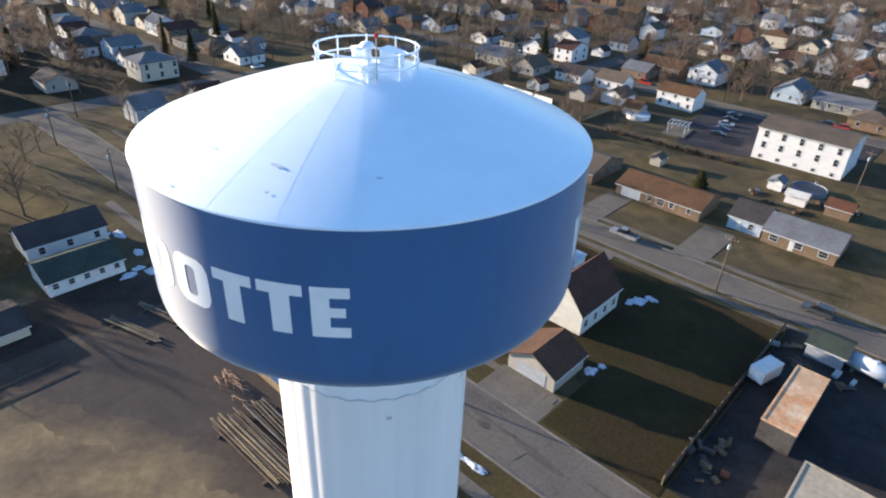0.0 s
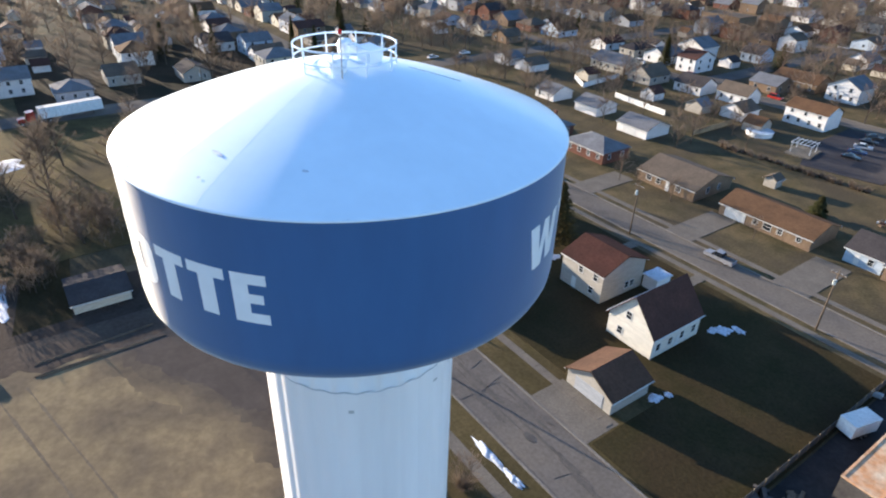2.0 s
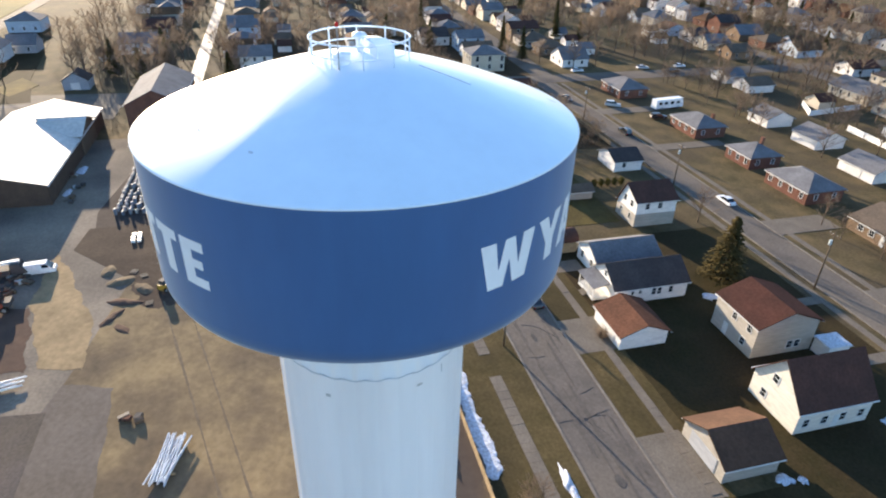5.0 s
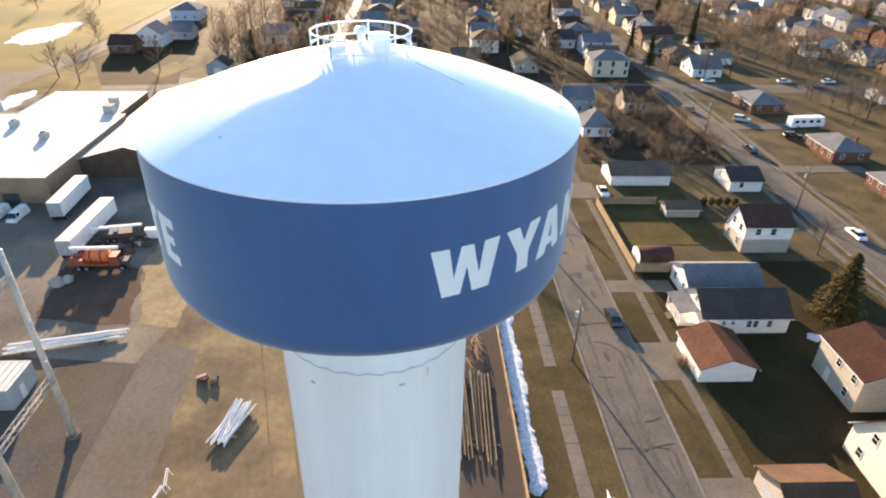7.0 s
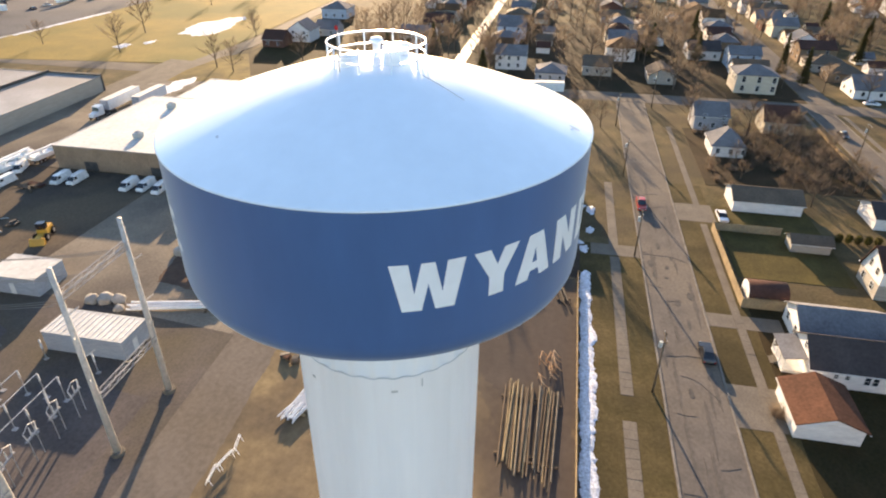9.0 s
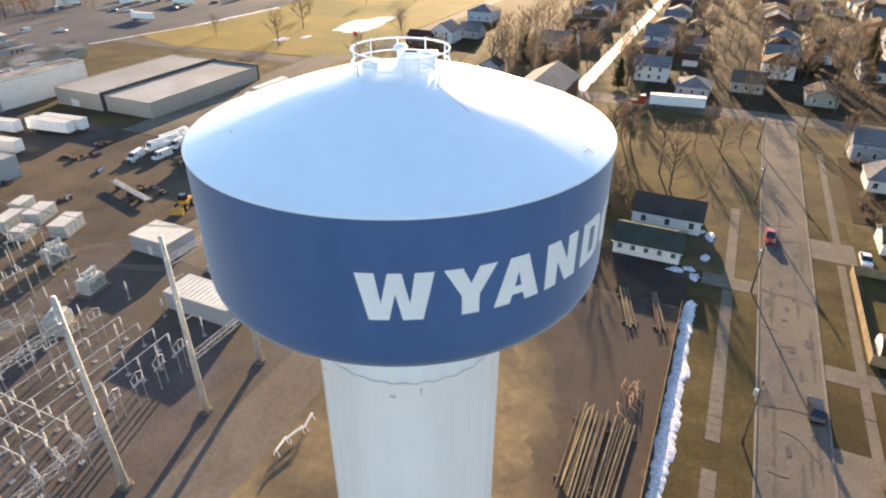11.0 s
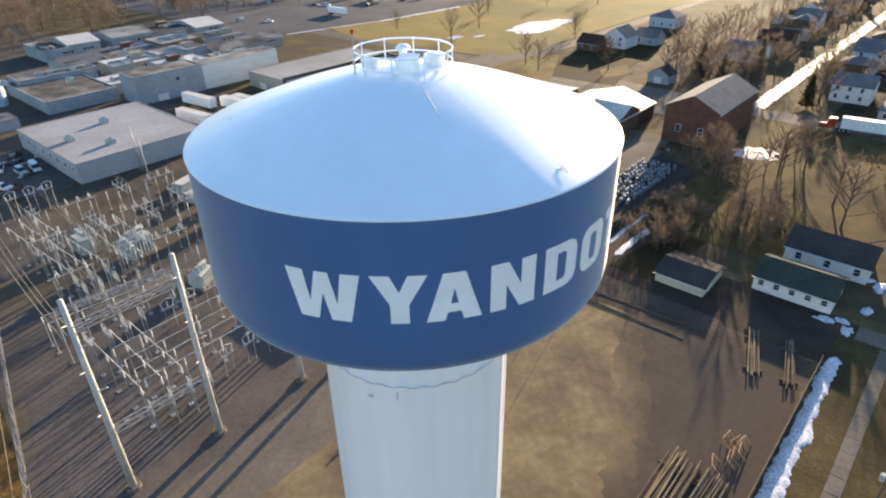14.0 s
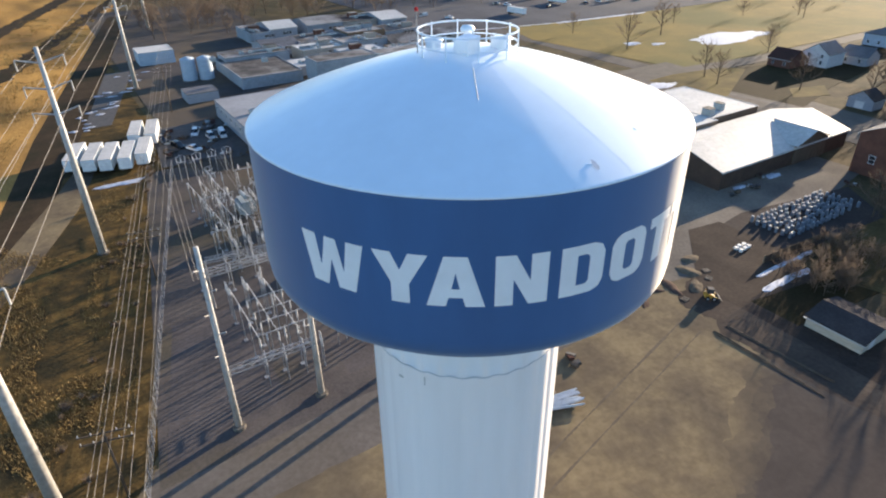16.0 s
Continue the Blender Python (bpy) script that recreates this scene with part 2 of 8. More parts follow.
def part(name, geo, material, parent=None, label="", smooth=False):
    ob = new(name, geo if isinstance(geo, bpy.types.Mesh) else geo.mesh(name, material, smooth))
    ob.parent = parent
    return tagged(ob, label)


def thing(name, x, y, z=0.0, rz=0.0, label="", category="", group="", kind=""):
    ob = new(name)
    ob.empty_display_size = 0.2
    ob.matrix_world = pose(x, y, z, 0, 0, rz)
    return tagged(ob, label, category, group, kind)


LAYER = []


def sheet(name, pts, z0, z1, material, label, category="ground"):
    """A flat piece of the setting with an edge; each lies a little above the one before."""
    LAYER.append(name)
    z1 += 0.001 * len(LAYER)
    return tagged(part(name, Geo().slab(pts, z0, z1), material), label, category, "", "structure")


def overlay(name, pts, z, material, label, category="ground"):
    """A thin skin of another surface on a flat piece of the setting."""
    g = Geo().slab(pts, z - 0.02, z)
    return tagged(part(name, g, material), label, category, "", "structure")


def rect(x0, x1, y0, y1):
    return [(x0, y0), (x1, y0), (x1, y1), (x0, y1)]


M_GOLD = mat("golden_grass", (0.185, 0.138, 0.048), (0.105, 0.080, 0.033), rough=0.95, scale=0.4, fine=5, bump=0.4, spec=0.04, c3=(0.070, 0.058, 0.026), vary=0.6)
M_DEPOT = mat("pale_depot_gravel", (0.210, 0.180, 0.142), (0.150, 0.130, 0.105), rough=0.95, scale=0.3, fine=6, bump=0.3, c3=(0.095, 0.084, 0.074))
M_CEDAR = mat("golden_evergreen", (0.066, 0.050, 0.018), (0.036, 0.030, 0.012), rough=0.9, scale=1.2, fine=8, bump=0)
R_DULL = mat("dull_membrane", (0.262, 0.264, 0.275), (0.200, 0.202, 0.212), rough=0.75, scale=0.2, fine=3, bump=0.1, c3=(0.160, 0.158, 0.160), vary=0.4)
M_WORKS = mat("pale_grey_render", (0.285, 0.315, 0.345), (0.230, 0.255, 0.282), rough=0.8, scale=0.4, fine=3, bump=0.1, vary=0.4)
R_PATCH = mat("patched_felt", (0.130, 0.120, 0.112), (0.060, 0.057, 0.056), rough=0.9, scale=0.6, fine=5, bump=0.2, c3=(0.300, 0.290, 0.280), vary=0.7)
M_SOIL = mat("dark_garden_soil", (0.040, 0.029, 0.019), (0.058, 0.041, 0.025), rough=0.95, scale=0.6, fine=6, bump=0.6, spec=0.08, c3=(0.030, 0.026, 0.016), vary=0.7)
M_TANKGREY = mat("drum_grey_paint", (0.20, 0.23, 0.26), (0.15, 0.17, 0.20), rough=0.65, scale=1.5, fine=8, bump=0.05)


# ---- ground, streets, yard ----
def ground_sheet():
    g = Geo()
    g.poly((-2600, -2600, 0), (2600, -2600, 0), (2600, 2600, 0), (-2600, 2600, 0))
    return tagged(part("ground", g, M_LAWN), "brownish winter grass over flat suburban ground", "ground", "", "structure")


ground_sheet()
ROAD_Z = 0.05
STREETS = []


def street(x0, x1, y0, y1, along, label="worn grey asphalt street with patches", kerb=True, surface=None):
    STREETS.append((x0, x1, y0, y1))
    sheet("road", rect(x0, x1, y0, y1), -0.2, ROAD_Z - 0.02, surface or M_ASPHALT, label, "road")
    if not kerb:
        return
    if along == "x":
        for y in (y0, y1):
            tagged(part("kerb", Geo().box(x0, x1, y - 0.15, y + 0.15, -0.1, 0.16), M_KERB), "low grey concrete kerb along the street", "kerb", "", "structure")
    else:
        for x in (x0, x1):
            tagged(part("kerb", Geo().box(x - 0.15, x + 0.15, y0, y1, -0.1, 0.16), M_KERB), "low grey concrete kerb along the street", "kerb", "", "structure")


street(-171.5, 90, 25.0, 33.4, "x")
street(-171.5, 120, 81.4, 88.3, "x")
street(-171.5, 160, 190, 198, "x")
street(-181.5, -171.8, -260, 420, "y", kerb=False)
street(-620, -181.8, -33.9, -29.3, "x", "wet sunlit street between bare trees", False, M_WET)
street(-620, -181.8, 84, 92, "x", kerb=False)
street(-620, -181.8, 190, 198, "x", kerb=False)
street(-171.5, 200, 300, 308, "x", kerb=False)
street(-110, -102, 198.3, 299.7, "y", kerb=False)
street(20, 28, 198.3, 299.7, "y", kerb=False)

# street patches and cracks
prng = random.Random(4)


def blot(x, y, w, h, rng, n=12):
    """A ragged flat outline."""
    return [(x + w * rng.uniform(0.8, 1.1) * math.cos(6.283 * k / n), y + h * rng.uniform(0.75, 1.15) * math.sin(6.283 * k / n)) for k in range(n)]


for i in range(20):
    x, y = prng.uniform(-95, 12), prng.uniform(26, 32.5)
    pts = blot(x, y, prng.uniform(0.3, 1.5), prng.uniform(0.2, 0.6), prng, 18)
    tagged(part("road_patch", Geo().slab(pts, 0.0, ROAD_Z + 0.012), M_PATCH), "dark repair patch in the street surface", "road patch", "street patches", "structure")
seam = Geo()


def crack(x, y, a, length, w):
    """A crooked tar line made of short pieces."""
    px, py = x, y
    for k in range(int(length / 0.8)):
        a += prng.uniform(-0.35, 0.35)
        qx, qy = px + 0.8 * math.cos(a), py + 0.8 * math.sin(a)
        if not 25.3 < qy < 33.1:
            break
        dx, dy = -math.sin(a) * w, math.cos(a) * w
        seam.slab([(px + dx, py + dy), (px - dx, py - dy), (qx - dx, qy - dy), (qx + dx, qy + dy)], 0.0, ROAD_Z + 0.014)
        px, py = qx, qy


for i in range(10):
    crack(prng.uniform(-110, 20), prng.uniform(25.5, 32.5), prng.choice((0, 1.57, -1.57, 3.1)) + prng.uniform(-0.4, 0.4), prng.uniform(2, 8), prng.uniform(0.015, 0.045))
for x in (-24.0, -47.5, -76.5):
    crack(x, 25.5, 1.57, 8, 0.025)
for x in (-8.0, -36.5, -62.0):
    crack(x, prng.uniform(26, 29), 1.4, 3, 0.018)
M_STAIN = mat("stained_asphalt", (0.082, 0.074, 0.067), (0.104, 0.093, 0.083), rough=0.9, scale=0.9, fine=6, bump=0.2, vary=0.5)
for i in range(26):
    x, y, l, w = prng.uniform(-105, 12), prng.uniform(25.9, 32.4), prng.uniform(2.5, 9.0), prng.uniform(0.15, 0.5)
    pts = []
    for k in range(40):
        a = 6.283 * k / 40
        d = 0.55 + 0.9 * abs(noise.noise(Vector((x + 1.7 * math.cos(a) * l / 4, y + 1.7 * math.sin(a), i))))
        pts.append((x + l * d * math.cos(a), min(33.0, max(25.3, y + w * d * (1 + 0.6 * noise.noise(Vector((k * 0.7, i, 3.0)))) * math.sin(a)))))
    tagged(part("road_stain", Geo().slab(pts, 0.0, ROAD_Z + 0.0045 + 0.00015 * i), M_STAIN), "dark streak worn into the street surface", "road stain", "street stains", "structure")
tagged(part("road_cracks", seam, M_PATCH), "fine dark tar-filled cracks in the street", "road crack", "", "stuff")

# walks and drives
def walkway(x0, x1, y0, y1, near=False):
    """A footpath; where it is seen close, each slab is a piece of its own on a sand bed."""
    bed = sheet("pavement", rect(x0, x1, y0, y1), -0.1, 0.03 if near else 0.05, M_PATCH if near else M_CONC, "pale concrete footpath slabs", "footpath")
    if near:
        wide = y1 - y0
        me = Geo().box(0.015, 1.485, 0.01, wide - 0.01, 0, 0.05).mesh("slab", M_CONC)
        z = 0.03 + 0.001 * len(LAYER)
        for k in range(int((x1 - x0) / 1.5)):
            ob = part("slab", me, None, bed)
            ob.matrix_basis = pose(x0 + 1.5 * k, y0, z + prng.uniform(-0.012, 0.012), prng.uniform(-0.4, 0.4), prng.uniform(-0.4, 0.4))


def drive(x0, x1, y0, y1):
    sheet("driveway", rect(x0, x1, y0, y1), -0.1, 0.045, M_CONC, "pale concrete driveway beside a house", "driveway")


walkway(-108, -79, 19.4, 21.1)
walkway(-74.5, -38.5, 19.4, 21.1, True)
walkway(-33.8, -3.8, 19.4, 21.1, True)
walkway(-3.7, 60, 19.4, 21.1)
walkway(-150, -100, 37.6, 38.9)
drive(-79, -75, 16, 24.8)
drive(-19.5, -9.5, 33.6, 39.5)
drive(-43.5, -35.5, 33.6, 40.4)
drive(-60, -56.5, 33.6, 44.5)
drive(-100, -92, 33.6, 44)
drive(-40, -34, 88.5, 104)
drive(-17.5, -11, 88.5, 104)
drive(-66, -60, 88.5, 103)
drive(-110, -106, 88.5, 110)
drive(-141, -136, 88.5, 108)
walkway(-91, -9.5, 37.6, 38.9, True)
drive(-26, -24, 67.0, 79.9)
drive(-40.5, -38.5, 69, 79.9)
walkway(-170, 60, 90.0, 91.3)
walkway(-170, 60, 78.6, 79.9)

# lots and yards
M_VERGE = mat("olive_verge", (0.058, 0.047, 0.021), (0.092, 0.070, 0.034), rough=0.95, scale=0.6, fine=6, bump=0.5, c3=(0.044, 0.036, 0.019), dist=0.1, vary=0.7)
sheet("verge", rect(-79, 60, 13.8, 24.8), -0.1, 0.012, M_VERGE, "olive-brown grass strip between the yard and the street", "lawn")
sheet("verge", rect(-110, 60, 33.6, 40.5), -0.1, 0.012, M_VERGE, "olive-brown grass strip along the street", "lawn")
# These lawns get their shade from the dark lawn colour.
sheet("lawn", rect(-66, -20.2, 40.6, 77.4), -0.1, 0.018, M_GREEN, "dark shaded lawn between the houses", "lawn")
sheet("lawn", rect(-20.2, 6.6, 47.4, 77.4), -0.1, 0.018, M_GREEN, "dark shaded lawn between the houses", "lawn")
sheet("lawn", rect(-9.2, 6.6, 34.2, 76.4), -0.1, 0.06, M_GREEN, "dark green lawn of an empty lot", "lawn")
sheet("yard", [(-82, -30), (-46, -40), (17, -38), (26, -26), (30, 14), (-20, 14), (-66, 13.6), (-66, 0), (-82, -2)], -0.1, 0.04, M_DIRT, "bare tan dirt of the utility yard", "yard")
YARD_Z = 0.04 + 0.001 * len(LAYER)
sheet("substation_pad", [(-45, -86), (-33, -96), (-6, -134), (2, -134), (17, -34.5), (-8, -36), (-40, -36.5)], -0.1, 0.045, mat("substation_gravel", (0.104, 0.090, 0.080), (0.070, 0.062, 0.060), rough=0.95, scale=0.4, fine=8, bump=0.3, c3=(0.092, 0.078, 0.056)), "tan-grey gravel pad under the substation", "gravel")
M_BAY = mat("purplish_asphalt", (0.098, 0.086, 0.082), (0.074, 0.066, 0.064), rough=0.95, scale=0.4, fine=6, bump=0.2)
sheet("paved_bay", [(-9, -49), (-9, -41), (-25.5, -41), (-27, -57), (-17, -56)], -0.1, 0.047, M_BAY, "dark asphalt bay between the masts", "paving")
sheet("paved_bay", [(-18, -67.5), (-34, -70), (-41, -84.5), (-24, -85)], -0.1, 0.047, M_BAY, "dark asphalt bay in the substation", "paving")
sheet("paved_bay", [(16, -36), (9.5, -66), (-1.5, -66), (0, -41)], -0.1, 0.047, M_BAY, "dark asphalt strip beside the fence", "paving")
sheet("concrete_lane", [(-3.5, -79.3), (-3.5, -77.2), (-22, -76.6), (-22, -78.9)], -0.1, 0.049, M_CONC, "narrow pale concrete lane in the substation", "paving")
sheet("service_drive", [(-140, -72), (-130, -72), (-130, -138), (-89.5, -138), (-89.5, -79), (-43, -88), (-37, -38), (-46, -35.5), (-82, -29.5), (-140, -40)], -0.1, 0.039, M_DEPOT, "grey gravel service yard beside the depot", "gravel")
sheet("alley", [(-6, -600), (60, -600), (60, -30), (26, -30), (22, -30), (-6, -80)], -0.1, 0.02, M_BRUSH, "strip of dry brush under the power lines", "brush")
sheet("field", [(400, -72), (400, -1200), (-170, -1200), (-21, -400), (7.7, -259), (24, -177), (33, -120), (40, -72)][::-1], -0.1, 0.05, M_FIELD, "orange sunlit field of dry grass", "field")
sheet("garden", [(-150, 42), (-111, 42), (-111, 79), (-150, 79)], -0.1, 0.02, M_SOIL, "dark brown leaf-covered garden ground", "garden")
sheet("garden", [(-100, 41), (-72, 41), (-72, 60), (-100, 60)], -0.1, 0.02, mat("olive_lawn", (0.085, 0.068, 0.026), (0.055, 0.045, 0.020), rough=0.95, scale=0.5, fine=6, bump=0.4, spec=0.04), "brownish olive garden lawn", "garden")
# One dark sheet for all the ground across the street, paved parts too.
sheet("garden", [(-182.2, -12), (-182.2, 83.5), (-300, 83.5), (-300, -12)][::-1], -0.1, 0.02, M_SOIL, "dark leaf-strewn gardens and yards across the street", "garden")
sheet("garden", [(-150, -26), (-90, -26), (-90, -2), (-112, 14), (-170, 18), (-170, -26)], -0.1, 0.02, mat("leafy_garden", (0.118, 0.088, 0.036), (0.068, 0.052, 0.025), rough=0.95, scale=0.4, fine=5, bump=0.4, c3=(0.048, 0.038, 0.022), vary=0.7), "sunlit yellow-brown grass under bare trees", "garden")
# Dark sheet that puts the deep shade of the western trees into colour.
sheet("yard_margin", [(-90, -42), (-82, -43), (-68, -30), (-67.5, -24.5), (-67, 0), (-66, 0), (-66, 14), (-79.5, 14), (-80, -13), (-90, -26)], -0.1, 0.05, mat("shaded_earth", (0.052, 0.040, 0.033), (0.036, 0.029, 0.025), rough=0.95, scale=0.5, fine=5, bump=0.4, c3=(0.072, 0.055, 0.042), vary=0.6), "dark earth and leaf mould beside the yard", "yard")
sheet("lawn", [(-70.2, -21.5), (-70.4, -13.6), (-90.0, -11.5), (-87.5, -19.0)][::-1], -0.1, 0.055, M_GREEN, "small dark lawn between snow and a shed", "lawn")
sheet("snowy_lot", [(-12, -250), (4, -250), (20, -180), (4, -180)], -0.1, 0.05, M_DARK, "dark lot streaked with snow", "car park")
sheet("track", [(37, -100), (33.2, -120), (24.2, -177), (7.9, -259), (-20.8, -400), (-32, -400), (-4, -259), (12, -177), (22, -128), (31, -106)][::-1], -0.1, 0.05, M_SOIL, "dark dirt track beside the field", "track")
sheet("path", [(40, -70), (50, -75), (32.5, -103), (22.5, -128), (15, -150), (11, -148), (18, -120), (27, -97)][::-1], -0.1, 0.05, M_DIRT, "pale rutted dirt path beside the field", "path")
# Shade over the east yard is put into this near-black colour.
sheet("east_yard", rect(6.9, 60, 36, 79), -0.1, 0.03, mat("shaded_yard", (0.030, 0.028, 0.028), (0.048, 0.044, 0.042), rough=0.95, scale=0.6, fine=6, bump=0.3), "dark shaded yard of black gravel", "yard")
sheet("park_lawn", [(-420, -225), (-275, -228), (-222, -231), (-186, -239), (-176, -205), (-186, -128), (-420, -128)], -0.1, 0.03, mat("park_grass", (0.235, 0.170, 0.055), (0.180, 0.140, 0.050), rough=0.95, scale=0.2, fine=4, bump=0.5, spec=0.1, c3=(0.14, 0.125, 0.045)), "yellow sunlit winter grass of a park", "lawn")
sheet("corner_lawn", [(-172.5, -119), (-176.5, -76), (-206, -84), (-246, -90), (-300, -100), (-300, -117), (-228, -115.5)], -0.1, 0.04, M_GREEN, "dark green corner lawn beside the park street", "lawn")
# A pool of sunlight on the corner lawn, laid as a golden sheet.
sheet("sunlit_lawn", [(-184, -84), (-196, -79), (-206, -86.5), (-193, -91)], -0.1, 0.042, M_GOLD, "patch of grass with sunlight put into its golden colour", "lawn")
sheet("park_street", [(-170, -133), (-170, -122), (-229, -118.5), (-420, -121), (-420, -128.5), (-229, -126)][::-1], -0.1, 0.044, M_CONC, "pale concrete street beside the park", "road")
sheet("corner_footpath", [(-170, -121), (-174.5, -76), (-173, -76), (-168.5, -121)], -0.1, 0.046, M_KERB, "pale footpath round the corner lawn", "pavement")
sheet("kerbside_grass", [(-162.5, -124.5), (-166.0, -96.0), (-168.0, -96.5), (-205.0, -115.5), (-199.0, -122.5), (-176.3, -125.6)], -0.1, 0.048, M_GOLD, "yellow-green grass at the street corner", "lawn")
sheet("kerbside_path", [(-156.5, -128), (-159.5, -93), (-161.5, -93), (-159.0, -128)], -0.1, 0.05, M_KERB, "pale footpath beside the corner grass", "pavement")
sheet("kerbside_bed", [(-149.0, -112.5), (-152.6, -95), (-154.6, -95), (-151.2, -112.5)], -0.1, 0.05, M_VERGE, "narrow grass bed beside the annex", "lawn")
sheet("depot_lot", [(-190, -140), (-130, -140), (-130, -71), (-157, -70), (-157, -50), (-182, -50)], -0.1, 0.03, M_CONC, "pale sunlit concrete lot", "car park")
sheet("far_lot", [(-480, -520), (-150, -520), (-150, -246), (-186, -239.5), (-222, -231.5), (-275, -228.5), (-480, -225.5)], -0.1, 0.03, mat("blue_grey_asphalt", (0.092, 0.094, 0.104), (0.066, 0.068, 0.076), rough=0.9, scale=0.1, fine=2, bump=0.2, c3=(0.112, 0.108, 0.108), vary=0.5), "broad grey asphalt car park", "car park")
sheet("works_yard", [(-89, -140), (-8, -140), (-6, -134), (-33, -96), (-45, -86), (-46, -80), (-89, -78)][::-1], -0.1, 0.0172, mat("dark_works_ground", (0.082, 0.068, 0.056), (0.055, 0.047, 0.041), rough=0.95, scale=0.4, fine=5, bump=0.3, c3=(0.105, 0.084, 0.060)), "dark muddy ground of the works yard", "yard")
sheet("scrap_lot", [(-24, -168), (-5, -168), (-2, -136), (-24, -132)], -0.1, 0.035, M_DARK, "dark lot crowded with scrap", "yard")
sheet("far_works_lot", [(-89, -420), (-8, -420), (-8, -138), (-89, -138)], -0.1, 0.028, M_GRAVEL, "grey gravel between factory buildings", "gravel")
sheet("car_park", [(-43.8, 147.2), (-34.2, 149.6), (-26.2, 151.6), (-26.2, 170), (-2, 172), (-2, 189), (-51, 189), (-50, 165)], -0.1, 0.03, mat("fresh_asphalt", (0.040, 0.038, 0.042), (0.054, 0.051, 0.054), rough=0.9, scale=0.6, fine=6, bump=0.2), "dark asphalt car park beside the white flats", "car park")
for k in range(5):
    overlay("parking_line", [(-33.0, 153.0 + 2.6 * k), (-28.2, 153.6 + 2.6 * k), (-28.2, 153.72 + 2.6 * k), (-33.0, 153.12 + 2.6 * k)], 0.095, M_KERB, "faded pale parking bay line", "road marking")


# patches of other soil and darker colour on the yard, with ragged outlines
def ragged(pts, amp, seed, step=0.7):
    out = []
    for (x0, y0), (x1, y1) in zip(pts, pts[1:] + pts[:1]):
        l = math.hypot(x1 - x0, y1 - y0)
        n = max(1, int(l / step))
        for k in range(n):
            u = k / n
            x, y = x0 + (x1 - x0) * u, y0 + (y1 - y0) * u
            d = amp * (noise.noise(Vector((x * 0.25, y * 0.25, seed))) + 0.5 * noise.noise(Vector((x * 0.9, y * 0.9, seed))) + 0.3 * noise.noise(Vector((x * 2.6, y * 2.6, seed))))
            out.append((x - (y1 - y0) / l * d, y + (x1 - x0) / l * d))
    return out


M_LANE = mat("grey_lane", (0.136, 0.118, 0.101), (0.100, 0.088, 0.077), rough=0.95, scale=0.3, fine=4, bump=0.2, c3=(0.120, 0.101, 0.080), vary=0.45)
M_SAND = mat("pale_sand", (0.285, 0.215, 0.125), (0.200, 0.152, 0.090), rough=0.95, scale=0.5, fine=3, bump=0.4, vary=0.5)
M_MUD = mat("reddish_mud", (0.105, 0.070, 0.052), (0.070, 0.050, 0.041), rough=0.95, scale=0.5, fine=4, bump=0.3, vary=0.5)
M_RUT = mat("packed_dirt", (0.108, 0.088, 0.064), (0.140, 0.113, 0.078), rough=0.95, scale=0.8, fine=5, bump=0.2)
M_MARGIN = mat("dark_trampled_dirt", (0.066, 0.054, 0.047), (0.048, 0.040, 0.037), rough=0.95, scale=0.4, fine=4, bump=0.3, vary=0.5)
OUTER = [(-66, -18), (-60.7, -14.6), (-45.0, -7.2), (-34.0, -1.4), (-24, 1.4), (-11, 4.8), (10, 6.8), (10, 13.2), (-65.6, 13.2)]
INNER = [(-66, -13), (-60.7, -10), (-46.8, -2.2), (-36.0, 3.5), (-25.5, 6), (-12.5, 9.5), (10, 11.5), (10, 13.2), (-65.6, 13.2)]
# The dirt gets darker in fourteen steps from OUTER to INNER.
for k in range(14):
    f = k / 13
    blend = [tuple(a * (1 - f) + b * f for a, b in zip(p, q)) for p, q in (((0.202, 0.154, 0.088), (0.078, 0.065, 0.056)), ((0.110, 0.086, 0.058), (0.050, 0.043, 0.038)), ((0.073, 0.058, 0.045), (0.066, 0.054, 0.047)))]
    overlay("darker_yard", ragged([(p[0] * (1 - f) + q[0] * f, p[1] * (1 - f) + q[1] * f) for p, q in zip(OUTER, INNER)], 1.8, 23.0 + 0.35 * k), YARD_Z + 0.002 + 0.0006 * k, mat("graded_dirt", blend[0], blend[1], rough=0.95, scale=0.25, fine=2.5, bump=0.2, c3=blend[2], vary=0.33), "brown dirt darkening towards the pole stacks", "yard")
# Tree shade over the yard's west side, laid on as a dark brown strip.
overlay("dark_patch", ragged([(-62.0, -30.0), (-59.6, -18), (-59.6, -3.0), (-61.0, 5.0), (-66.0, 6.0), (-69.5, -10), (-70.5, -28.5), (-68.0, -31.0)], 1.3, 29.0), YARD_Z + 0.013, mat("shaded_brown_dirt", (0.056, 0.043, 0.036), (0.038, 0.030, 0.026), rough=0.95, scale=0.4, fine=4, bump=0.3, c3=(0.082, 0.064, 0.050), vary=0.6), "dark muddy strip between the poles and the gardens", "mud")
overlay("service_lane", ragged([(-46, -39.5), (17, -37.8), (21, -26.5), (-22, -28), (-43, -29.2)], 0.35, 5.0), YARD_Z + 0.002, M_LANE, "smooth grey lane beside the substation", "lane")
overlay("sand_spill", ragged([(-49, -40), (-47.4, -33.6), (-59, -35), (-82, -45.5), (-68, -46)], 0.8, 7.0), YARD_Z + 0.022, M_SAND, "pale sandy spill beside the depot yard", "sand")
overlay("dark_patch", ragged([(-50, -56), (-48.6, -41.3), (-64.6, -45), (-67, -58.8)], 0.8, 9.0), YARD_Z + 0.026, M_MUD, "dark reddish mud round the digger truck", "mud")


